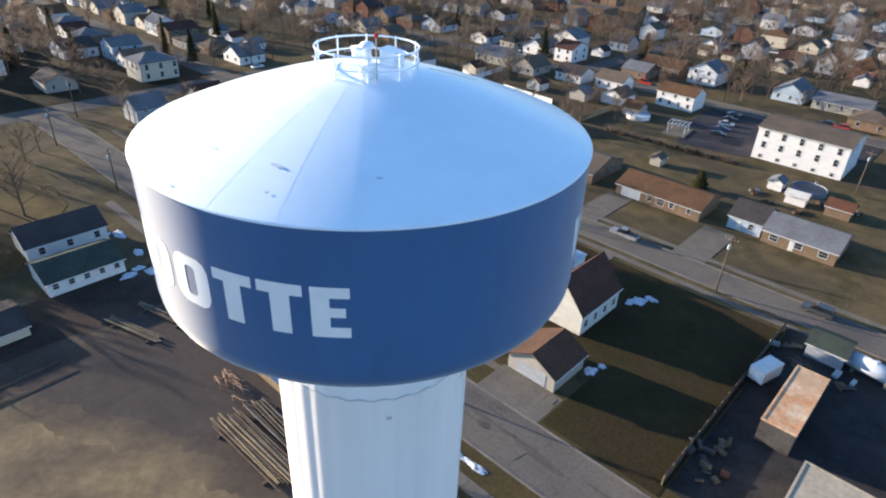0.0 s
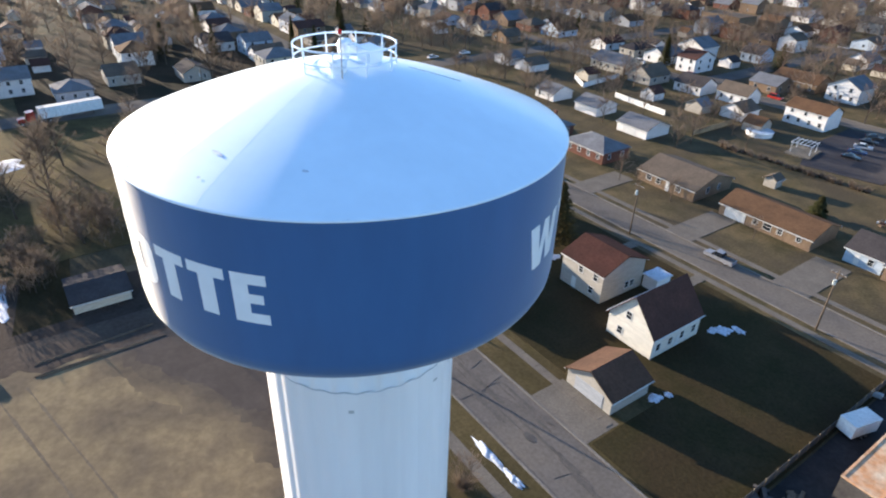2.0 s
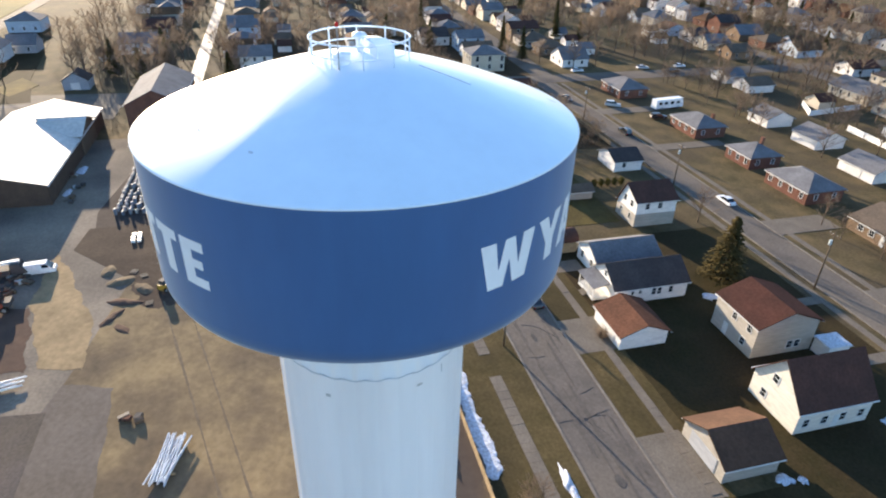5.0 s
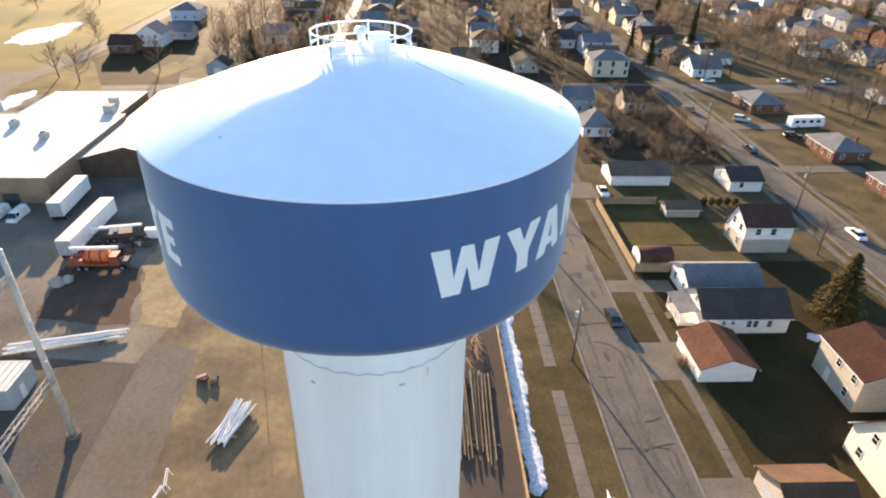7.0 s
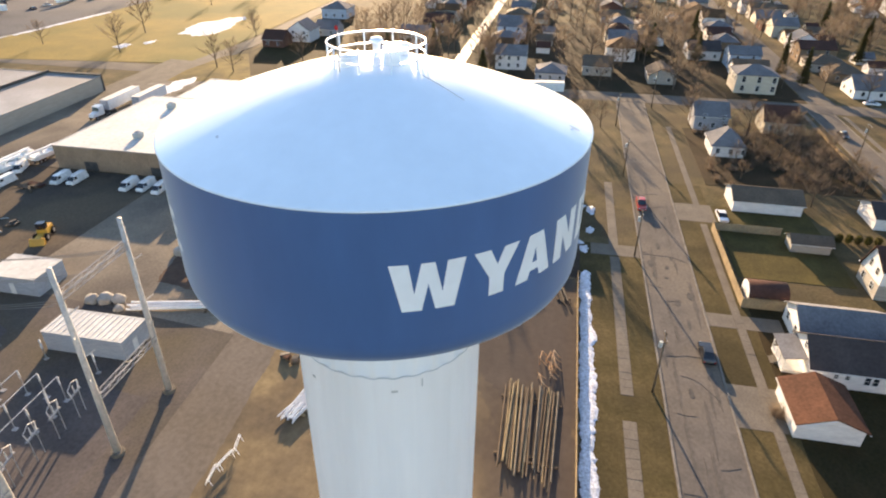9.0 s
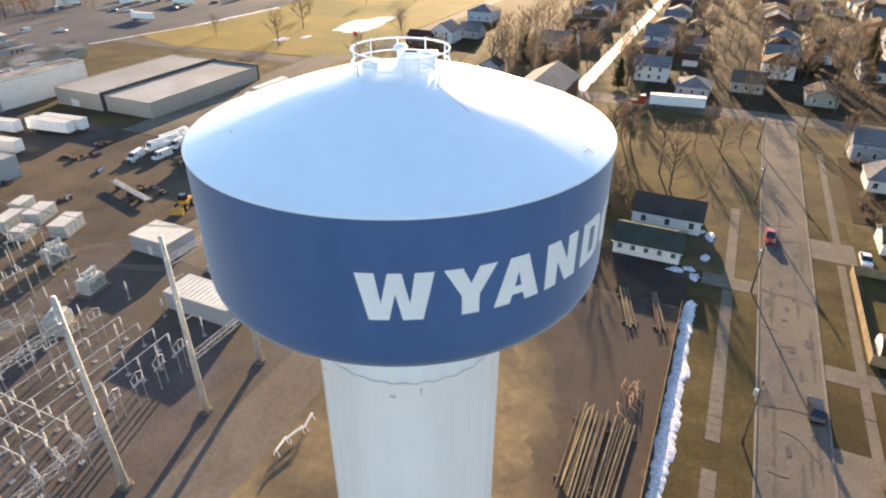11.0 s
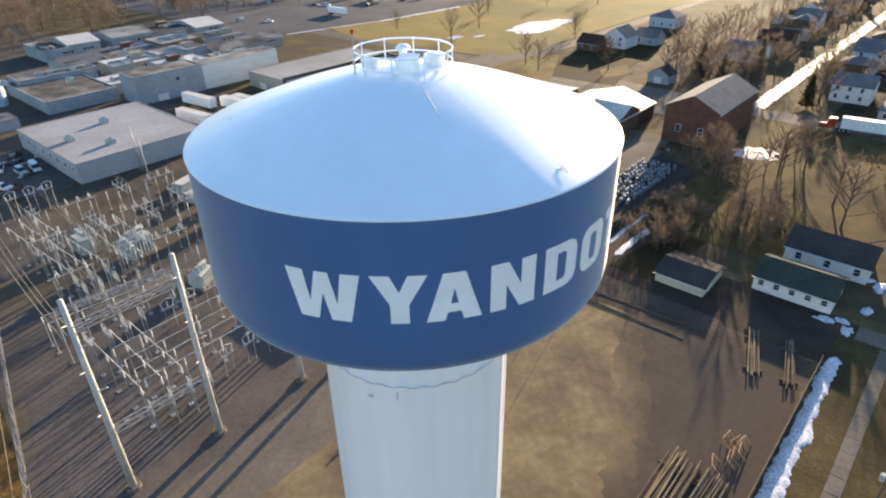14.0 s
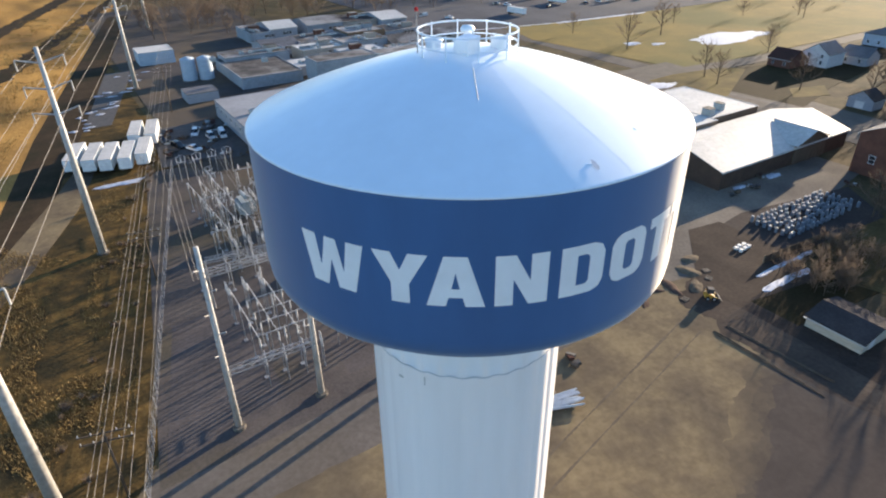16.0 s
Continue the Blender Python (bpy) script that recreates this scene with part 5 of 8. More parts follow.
house("house", -7.0, 6.4, 105.8, 116.0, 2.8, 2.0, "x", M_TAN, R_GREY, "tan ranch house with a grey roof", windows=W("S", 13.4, 3, 1.6, 1.5, 1.2), doors=[("S", 5.6, 0.95)])
house("house", 19.0, 33.0, 105.5, 116.0, 2.8, 2.0, "x", M_WHITE, R_BROWN, "white ranch house with a brown roof", windows=W("S", 14, 4, 1.6))
house("apartment_building", -25.8, -4.2, 153.4, 168.4, 8.4, 1.4, "x", M_WHITE, R_TAN, "white three-storey block of flats with dark windows", "apartment building", windows=W("S", 21.6, 5, 6.9, 1.0, 1.6) + W("S", 21.6, 5, 4.0, 1.0, 1.6) + W("S", 21.6, 5, 0.9, 0.9, 0.8) + W("E", 15, 3, 6.9, 1.0, 1.6) + W("W", 15, 3, 6.9, 1.0, 1.6))
house("house", -60.0, -44.9, 104.2, 118.4, 2.7, 2.2, "x", M_TAN, R_TAN, "long tan ranch house with a weathered brown roof", windows=[("S", 3.0, 1.6, 1.2, 1.2), ("S", 5.6, 1.6, 1.2, 1.2), ("S", 11.0, 1.6, 1.2, 1.2), ("E", 5.0, 1.7), ("E", 9.2, 1.7)], doors=[("S", 8.2, 0.95)])
house("house", -124.0, -111.8, 103.9, 113.2, 3.0, 2.2, "hip", M_BRICK, R_GREY, "red brick bungalow with a grey hipped roof", windows=W("S", 12.2, 4, 1.7) + W("E", 9.3, 2, 1.7), chimney=(3, 2, 5.6))
house("house", -99.2, -90.1, 104.2, 113.0, 3.0, 2.2, "hip", M_BRICK, R_GREY, "red brick bungalow with a grey hipped roof", windows=W("S", 9.1, 3, 1.7) + W("E", 8.8, 2, 1.7), chimney=(-1, 2.5, 5.8))
house("house", -83.2, -70.4, 103.2, 112.8, 3.0, 2.2, "hip", M_BRICK, R_GREY, "red brick bungalow with a pale grey hipped roof", windows=W("S", 12.8, 4, 1.7) + W("E", 9.6, 2, 1.7))
house("garage", -87.0, -76.6, 127.6, 137.4, 2.6, 1.8, "x", M_WHITE, R_GREY, "white garage with a grey roof", "garage", doors=[("S", 4.5, 4.6)])
house("garage", -107.0, -98.0, 131.0, 140.0, 2.7, 1.9, "x", M_WHITE, R_GREY, "white garage with a grey roof", "garage")
house("garage", -124.4, -116.0, 130.4, 139.0, 2.6, 1.9, "x", M_WHITE, R_GREY, "white garage with a grey roof", "garage", windows=[("S", 2, 1.5)])
house("garage", -168.5, -160.0, 148.8, 156.5, 2.6, 1.7, "y", M_WHITE, R_GREY, "white shed with a grey roof", "shed")
house("garage", -156.4, -147.8, 149.0, 158.6, 2.6, 1.7, "y", M_WHITE, R_TAN, "white shed with a tan roof", "shed")
house("house", -144.0, -128.0, 177.6, 188.0, 3.2, 2.8, "x", M_CREAM, R_GREY, "cream house with a pale grey roof", windows=W("S", 14, 4, 1.8))
house("house", -106.0, -95.4, 178.8, 188.0, 3.0, 2.4, "x", M_WHITE, R_DARK, "white house with a dark roof", windows=W("S", 11, 3, 1.8))
house("house", -91.0, -80.2, 181.5, 189.5, 3.2, 2.6, "x", M_WHITE, R_TAN, "white house with a brown roof", windows=W("S", 11, 3, 1.8))
house("garage", -79.5, -71.8, 166.4, 175.0, 2.8, 2.0, "y", M_WHITE, R_TAN, "white garage with a brown roof", "garage")
house("house", -66.0, -53.6, 178.5, 187.5, 4.8, 2.0, "x", M_WHITE, R_RED, "white two-storey house with a reddish roof", windows=W("S", 12.4, 3, 4.0) + W("S", 12.4, 4, 1.6))
house("house", -92.0, -76.0, 217.0, 228.0, 3.2, 2.4, "x", M_TAN, R_RED, "tan bungalow with an orange brown roof", windows=W("S", 16, 4, 1.7))
house("house", -72.0, -61.5, 216.0, 227.0, 5.0, 2.8, "y", M_WHITE, R_GREY, "white house with a grey gabled roof", windows=W("S", 10, 3, 1.7) + W("S", 10, 2, 4.4))
house("house", -42.0, -32.0, 217.6, 230.0, 3.4, 3.0, "y", M_BLUEW, R_GREY, "pale blue gabled house", windows=W("S", 12, 3, 1.7))
house("house", -29.0, -12.0, 217.4, 228.0, 2.9, 2.0, "x", M_BEIGE, R_GREY, "beige ranch house with a grey roof", windows=W("S", 18, 5, 1.7))
house("house", -138.0, -126.0, 223.0, 234.0, 5.6, 3.0, "y", M_WHITE, R_GREY, "tall white house with a grey roof", windows=W("S", 12, 3, 1.7) + W("S", 12, 3, 4.3))
house("house", -121.0, -112.0, 243.0, 253.0, 3.4, 3.0, "x", M_BLUEW, R_DARK, "blue-grey house with a dark roof", windows=W("S", 9, 3, 1.7))
house("brick_hall", -178.0, -156.0, 296.0, 312.0, 7.0, 0.0, "flat", M_TAN, R_TAN, "orange brick hall with a flat roof", "hall", windows=W("S", 22, 5, 4.0, 1.6, 2.0))
# west of the yard
house("house", -200.5, -189.5, 63.3, 76.0, 6.0, 2.4, "hip", M_CREAM, R_GREY, "two-storey cream house with a grey hipped roof", windows=W("E", 14, 3, 4.6, 1.1, 1.8) + W("E", 14, 3, 1.8, 1.1, 1.6) + W("S", 11, 3, 4.6, 1.1, 1.8))
house("house", -158.5, -150.0, 63.0, 71.5, 3.4, 3.4, "y", M_CREAM, R_BROWN, "small cream house with a steep brown roof", windows=[("S", 2, 1.7), ("S", 5.5, 1.7), ("S", 4, 4.4)] + W("E", 8, 2, 1.7))
house("house", -138.4, -129.4, 46.0, 53.6, 2.9, 3.6, "hip", M_WHITE, R_GREY, "small white house with a steep grey pyramid roof", windows=W("E", 9, 3, 1.6))
house("house", -158.0, -149.0, 44.6, 53.4, 4.2, 2.8, "y", M_GREYW, R_GREY, "grey house with a steep grey roof", windows=W("E", 10, 3, 1.7) + W("E", 10, 2, 4.0))
house("house", -212.0, -203.0, -17.0, -6.0, 5.2, 2.8, "y", M_WHITE, R_GREY, "white two-storey house with a grey roof", windows=W("E", 10, 3, 1.7) + W("E", 10, 3, 4.2))
house("brick_hall", -165.0, -137.5, -42.0, -28.2, 9.4, 3.4, "x", M_BRICK, R_GREY, "tall red brick hall with a grey gabled roof", "hall", windows=[("E", 4.0, 4.0, 1.2, 1.8), ("E", 9.8, 4.0, 1.2, 1.8)])
house("house", -250.0, -236.0, -62.0, -48.0, 4.0, 2.6, "y", M_WHITE, R_GREY, "white house with a blue-grey roof", windows=W("E", 14, 4, 1.8))
house("house", -200.0, -189.0, -1.5, 8.6, 3.2, 2.4, "hip", M_GREYW, R_GREY, "grey house with a slate-grey hipped roof", windows=W("E", 10, 3, 1.7))
house("house", -212.0, -201.0, 14.5, 24.5, 3.4, 2.6, "y", M_BEIGE, R_TAN, "drab olive-beige house with a brown roof", windows=W("E", 10, 3, 1.7))
house("house", -206.0, -194.5, 36.5, 45.5, 3.0, 2.4, "x", M_BEIGE, R_DARK, "beige gabled house with a charcoal roof", windows=W("E", 9, 2, 1.7))
house("house", -248.0, -234.0, 55.0, 67.0, 3.6, 2.6, "y", M_WHITE, R_DARK, "long white house with a dark roof", windows=W("E", 12, 3, 1.7))
# the corner by the park
house("house", -226.5, -217.0, -115.0, -106.0, 3.2, 3.0, "y", M_BRICK, R_BROWN, "dark red-brown house at the street corner", windows=W("E", 9, 2, 1.7))
house("house", -240.0, -229.0, -109.0, -99.0, 4.8, 3.4, "x", M_WHITE, R_GREY, "white gabled house with a grey roof", windows=W("E", 10, 2, 1.7) + W("E", 10, 2, 4.0))
house("house", -252.0, -242.5, -102.0, -92.0, 3.2, 3.0, "y", M_GREYW, R_GREY, "grey house with a steep roof", windows=W("E", 10, 2, 1.7))
house("house", -296.0, -283.0, -114.0, -101.0, 4.8, 3.0, "hip", M_BLUEW, R_GREY, "pale house with a blue-grey hipped roof", windows=W("E", 13, 3, 1.7))
house("garage", -195.0, -188.5, -70.0, -62.5, 3.0, 2.4, "x", M_GREYW, R_DARK, "small grey gabled garage with a dark roof", "garage", doors=[("E", 3.6, 2.6, M_WHITE)])
# depot and works
# The hall's brick is darkened to hold the shade on its walls.
hall = house("arched_hall", -153.0, -102.5, -72.5, -51.5, 4.4, 2.8, "x", mat("dark_brown_brick", (0.100, 0.070, 0.052), (0.075, 0.053, 0.042), rough=0.9, scale=1.5, fine=14, bump=0.4), mat("cream_metal", (0.50, 0.48, 0.44), (0.42, 0.40, 0.36), rough=0.6, scale=0.3, fine=3, bump=0.1), "long brick hall with a bright white roof", "hall")
cross = Geo()
for k in (-1, 1):
    low_side = [(-8.5, 0.0, 7.55), (-8.5, 11.4, 7.55), (-8.5 + k * 7.2, 11.4, 4.9), (-8.5 + k * 7.2, 6.6, 4.9)]
    cross.hexa(low_side, [(x, y, z + 0.16) for x, y, z in low_side])
part("cross_gable_roof", cross, R_WHITE, hall, "white metal roof of a cross gable")
part("cross_gable_wall", Geo().poly((-15.2, 10.75, -0.1), (-1.8, 10.75, -0.1), (-1.8, 10.75, 4.95), (-8.5, 10.75, 7.5), (-15.2, 10.75, 4.95)).poly((-1.8, 10.75, -0.1), (-1.8, 10.2, -0.1), (-1.8, 10.2, 4.95), (-1.8, 10.75, 4.95)), M_POLE, hall, "dark brown gable wall")
house("annex", -150.0, -129.6, -100.0, -75.0, 5.2, 0.0, "flat", M_TAN, R_WHITE, "low annex with a flat snow-white roof", "annex", parapet=0.2)
for x, y, w in ((-131.5, -77.5, 2.4), (-138.0, -79.0, 1.6)):
    u = thing("roof_cabin", x, y, 5.32, 0, "dark plant cabin on the white annex roof", "plant housing", "roof cabins")
    part("housing", Geo().box(-w / 2, w / 2, -1.2, 1.2, 0, 1.9), M_GREYEQ, u)
    part("lid", Geo().box(-w / 2 - 0.1, w / 2 + 0.1, -1.3, 1.3, 1.9, 2.0), M_DARK, u)
M_DEPOTWALL = mat("pale_tan_brick", (0.290, 0.205, 0.140), (0.235, 0.165, 0.115), rough=0.9, scale=1.0, fine=10, bump=0.3)
house("depot", -129.0, -89.5, -106.5, -72.5, 5.6, 0.0, "flat", M_DEPOTWALL, R_WHITE, "large tan brick depot with a flat white roof", "depot", parapet=0.2, doors=[("E", 9, 3.4, M_DARK), ("E", 26, 3.4, M_DARK)])
house("works", -57.0, -24.5, -171.0, -132.5, 5.0, 0.0, "flat", M_GREYW, R_DULL, "flat-roofed grey works building", "works", parapet=0.2, windows=W("E", 38.5, 8, 3.2, 1.2, 1.0))
house("works", -86.0, -62.8, -194.0, -183.0, 8.7, 0.0, "flat", M_WORKS, R_PATCH, "tall blue-grey factory block with a pale end wall", "factory", parapet=0.3, windows=[("N", 14.0, 6.0, 1.6, 1.2)], doors=[("N", 8.0, 3.4, M_WHITE)])
house("works", -117.0, -86.3, -192.0, -184.0, 8.3, 0.0, "flat", M_WHITE, R_PATCH, "tall pale factory block with a patched roof", "factory", parapet=0.3, doors=[("N", 20.0, 3.4, M_DARK)])
house("works", -147.0, -99.0, -176.0, -156.2, 5.0, 0.0, "flat", M_BEIGE, R_DULL, "long low works with a pale blue-white roof", "works", parapet=0.25, doors=[("E", 8.0, 3.4, M_WHITE)])
house("works", -147.0, -100.0, -155.6, -137.0, 4.6, 0.0, "flat", M_BEIGE, R_DULL, "long low works with a dull stained roof", "works", parapet=0.25)
for x0, x1, y0, y1, z in ((-147.4, -99.0, -156.15, -155.65, 5.0), (-147.9, -147.1, -155.6, -137.0, 4.6)):
    edge = thing("roof_coping", x0, y0, 0.0, 0, "dark raised coping along the works roof", "coping", "roof copings")
    part("coping", Geo().box(0, x1 - x0, 0, y1 - y0, 0.0, z + 0.75), M_DARK, edge)
house("works", -62.0, -40.0, -232.0, -196.0, 3.8, 0.0, "flat", M_WORKS, R_PATCH, "low grey factory block", "factory", parapet=0.3)
house("works", -30.0, -20.0, -198.0, -189.0, 3.0, 0.0, "flat", M_GREYW, R_GREY, "low blue-grey store beside the works", "store", parapet=0.2)
wk = random.Random(19)
WORKS = ((M_WORKS, "pale grey"), (M_WORKS, "pale grey"), (M_BEIGE, "beige"), (M_GREYW, "grey"), (M_TAN, "tan brick"))
for row_y, depth in ((-208, 16), (-228, 16), (-250, 20), (-282, 26)):
    x = {-208: -122.0, -228: -148.0, -250: -140.0, -282: -146.0}[row_y]
    while x < -64:
        w = wk.uniform(12, 26)
        wall, wn = wk.choice(WORKS)
        roof, rn = wk.choice(((R_PATCH, "patched grey"), (R_DULL, "dull white"), (R_DARK, "dark felt"), (R_GREY, "grey"), (R_WHITE, "white"), (R_PATCH, "patched")))
        hgt = wk.choice((3.4, 4.0, 4.6, 5.2))
        pitched = wk.random() < 0.25
        house("works", x, x + w - wk.choice((0.3, 0.3, 5.0)), row_y - depth / 2, row_y + depth / 2 - wk.uniform(0, 5), hgt, 2.0 if pitched else 0.0, "x" if pitched else "flat", wall, roof, wn + " factory block with a " + rn + " roof", "factory", doors=[("N", w * 0.3, 3.4, M_GREYW)], windows=[("N", w * f, 3.0, 1.6, 1.1) for f in (0.5, 0.6, 0.7)], parapet=0.3)
        if not pitched:
            d = thing("roof_duct", x + w * wk.uniform(0.3, 0.5), row_y + wk.uniform(-0.25, 0.2) * depth, hgt + 0.12, wk.choice((0, 0, 90)), "long low duct on a factory roof", "duct", "roof ducts")
            dl = wk.uniform(4, 8)
            part("duct", Geo().box(-dl, dl, -0.35, 0.35, 0.25, 0.85), wk.choice((M_STEEL, M_GREYEQ, M_WORKS)), d)
            for e in (-0.8, 0, 0.8):
                part("duct_leg", Geo().box(e * dl - 0.1, e * dl + 0.1, -0.3, 0.3, 0, 0.25), M_DARK, d)
            d = thing("roof_hatch", x + w * wk.uniform(0.2, 0.6), row_y + wk.uniform(-0.3, 0.1) * depth, hgt + 0.12, 0, "low rooftop plant housing", "plant housing", "roof housings")
            part("housing", Geo().box(-2.2, 2.2, -1.5, 1.5, 0, 1.9), wk.choice((M_BEIGE, M_WORKS, M_BRICK)), d)
            part("lid", Geo().box(-2.3, 2.3, -1.6, 1.6, 1.9, 2.02), R_PATCH, d)
        for k in range(3):
            ux, uy = x + w * wk.uniform(0.2, 0.7), row_y + wk.uniform(-0.3, 0.3) * depth
            if not pitched:
                u = thing("rooftop_unit", ux, uy, hgt + 0.12, wk.choice((0, 90)), "grey rooftop ventilation unit", "ventilation unit", "rooftop units")
                part("housing", Geo().box(-0.9, 0.9, -0.6, 0.6, 0, 0.9), M_GREYEQ, u)
                part("hood", Geo().box(-0.4, 0.4, -0.3, 0.3, 0.9, 1.2), M_STEEL, u)
        x += w
house("works", -29.5, -16.0, -268.0, -255.0, 5.0, 0.0, "flat", M_BLUEW, R_WHITE, "small pale blue works building beside the corridor", "works", parapet=0.2)
for x, y in ((-27.8, -220.5), (-33.4, -219.0)):
    silo = thing("storage_silo", x, y, 0.03, 0, "pale upright storage silo on a concrete ring", "silo", "storage silos")
    part("shell", Geo().lathe([(2.6, 0.3), (2.6, 7.6), (2.5, 7.9), (0.4, 8.6), (0.01, 8.65)], 24), M_BLUEW, silo, "", True)
    part("base_ring", Geo().lathe([(3.0, 0.0), (3.0, 0.35), (2.5, 0.4)], 24), M_CONC, silo)
    part("ladder", Geo().box(2.62, 2.68, -0.25, -0.2, 0.4, 7.8).box(2.62, 2.68, 0.2, 0.25, 0.4, 7.8), M_STEEL, silo)

back_porch = thing("porch", -27.6, 68.9, 0, 0, "white back porch with a snow-covered flat roof", "porch")
part("porch_wall", Geo().box(-1.4, 1.4, -1.2, 2.4, 0, 2.3), M_WHITE, back_porch)
part("porch_roof", Geo().box(-1.6, 1.6, -1.4, 2.6, 2.3, 2.45), M_TRIM, back_porch)
part("roof_snow", Geo().slab(ragged([(-1.5, -1.3), (1.5, -1.3), (1.5, 2.5), (-1.5, 2.5)], 0.12, 3.0, 0.3), 2.44, 2.56), M_SNOW, back_porch, "thin snow cover")
# wing, dormer and porch of the long white house
house("house_wing", -61.0, -53.6, 45.2, 57.2, 3.0, 2.0, "y", M_WHITE, R_GREY, "white side wing with a grey roof", "house wing", windows=W("S", 7, 2, 1.7))
porch = thing("porch", -50.0, 42.9, 0, 0, "small white front porch with railings and steps", "porch")
part("deck", Geo().box(-2.6, 2.6, -1.4, 1.55, 0.1, 0.6), M_TRIM, porch)
part("porch_roof", Geo().hexa([(-2.8, -1.7, 2.5), (2.8, -1.7, 2.5), (2.8, 1.55, 3.0), (-2.8, 1.55, 3.0)], [(-2.8, -1.7, 2.64), (2.8, -1.7, 2.64), (2.8, 1.55, 3.14), (-2.8, 1.55, 3.14)]), R_GREY, porch)
for u in (-2.5, -0.8, 0.8, 2.5):
    part("post", Geo().box(u - 0.07, u + 0.07, -1.4, -1.26, 0.6, 2.55), M_TRIM, porch)
for u0, u1 in ((-2.43, -0.87), (0.87, 2.43)):
    part("railing", Geo().box(u0, u1, -1.36, -1.3, 1.4, 1.47), M_TRIM, porch)
for k in range(3):
    part("step", Geo().box(-0.8, 0.8, -1.4 - 0.3 * (k + 1), -1.4 - 0.3 * k, 0.04, 0.6 - 0.17 * (k + 1)), M_CONC, porch)


# ---- street poles, vehicles ----
for x, y, h in ((-5.7, 80.7, 11.0), (-42.6, 80.7, 11.0), (-85.6, 80.7, 10.0), (-132.5, 80.7, 10), (-39.8, 23.6, 10.0), (-75.5, 23.8, 9.5), (-112, 23.8, 9.5), (-148, 23.8, 9.5), (34, 80.7, 11), (0.7, 146.5, 11)):
    utility_pole(x, y, h)
car("pickup", -26.8, 87.0, 180, "grey_silver", (0.22, 0.22, 0.23), "silver pickup truck parked at the kerb")
car("suv", 8.7, 87.0, 180, "dark_grey", (0.05, 0.055, 0.06), "dark sport utility car parked at the kerb")
car("car", -49.0, 31.9, 180, "charcoal", (0.014, 0.015, 0.018), "dark car parked at the kerb")
car("pickup", -97.0, 26.6, 0, "red", (0.35, 0.03, 0.02), "red pickup truck parked at the kerb")
car("car", -75.2, 87.0, 180, "white", (0.70, 0.70, 0.70), "white car parked at the kerb")
car("suv", -119.5, 87.0, 180, "charcoal", (0.014, 0.015, 0.018), "dark car on the street")
car("car", -151.6, 84.0, 0, "charcoal", (0.014, 0.015, 0.018), "dark car on the street")
car("car", -94.5, 42.3, 0, "white", (0.70, 0.70, 0.70), "white car on a driveway")
car("suv", -143.2, 95.8, 60, "silver", (0.50, 0.50, 0.50), "silver car on a driveway")
car("suv", -129.5, 103.5, 80, "charcoal", (0.014, 0.015, 0.018), "dark car on a driveway")
car("car", -178.0, 139.0, 90, "charcoal", (0.014, 0.015, 0.018), "dark car on the cross street")
for y, c in ((103, "white"), (130, "silver"), (146, "white")):
    car("car", -184.5, y, 90, c, (0.70, 0.70, 0.70) if c == "white" else (0.5, 0.5, 0.5), c + " car beside the cross street")
for i, y in enumerate((-100.5, -96.8, -83.5, -79.7, -75.8)):
    car("van", -83.0 - 0.5 * (i % 2), y, 0, "van_white", (0.72, 0.72, 0.70), "white work van at the depot")
for i in range(5):
    car("car", -38.8 - i * 1.0, 163.5 + i * 5.6, 12 + 3 * i, ("charcoal", "navy", "silver", "charcoal", "black")[i], ((0.014, 0.015, 0.018), (0.03, 0.05, 0.12), (0.5, 0.5, 0.5), (0.014, 0.015, 0.018), (0.02, 0.02, 0.022))[i], "dark car in the car park")
semi = box_trailer(-174.5, 0.5, 98, 16.0, "long white semi-trailer behind a red lorry cab")
lorry = thing("lorry_cab", -173.0, -10.2, 0.03, 278, "red lorry cab coupled to the white trailer", "lorry")
RED = paint("red", (0.35, 0.03, 0.02))
part("cab", Geo().hexa([(-1.6, -1.2, 0.9), (0.6, -1.2, 0.9), (0.6, 1.2, 0.9), (-1.6, 1.2, 0.9)], [(-1.6, -1.15, 3.5), (0.2, -1.1, 3.3), (0.2, 1.1, 3.3), (-1.6, 1.15, 3.5)]), RED, lorry)
part("bonnet", Geo().hexa([(0.62, -1.0, 0.8), (2.6, -0.9, 0.8), (2.6, 0.9, 0.8), (0.62, 1.0, 0.8)], [(0.62, -1.0, 1.9), (2.5, -0.85, 1.7), (2.5, 0.85, 1.7), (0.62, 1.0, 1.9)]), RED, lorry)
part("windscreen", Geo().hexa([(0.55, -1.0, 2.1), (0.62, -1.0, 2.1), (0.62, 1.0, 2.1), (0.55, 1.0, 2.1)], [(0.26, -0.95, 3.1), (0.34, -0.95, 3.1), (0.34, 0.95, 3.1), (0.26, 0.95, 3.1)]), M_CARGLASS, lorry)
part("chassis", Geo().box(-4.6, 2.4, -0.5, 0.5, 0.6, 0.9), M_DARK, lorry)
wheels(lorry, (-4.0, -2.8, 1.7), 1.0, 0.5, 0.35)
box_trailer(-75.5, -58.6, 179, 17.0, "long pale semi-trailer in the depot yard")
box_trailer(-134.6, -121.4, 180, 15.0, "white semi-trailer parked beside the depot")
tractor = thing("lorry_cab", -123.2, -121.2, 0.06, 0, "white lorry cab coupled to a trailer by the depot", "lorry")
part("cab", Geo().hexa([(-1.6, -1.2, 0.9), (0.6, -1.2, 0.9), (0.6, 1.2, 0.9), (-1.6, 1.2, 0.9)], [(-1.6, -1.15, 3.5), (0.2, -1.1, 3.3), (0.2, 1.1, 3.3), (-1.6, 1.15, 3.5)]), M_VINYL, tractor)
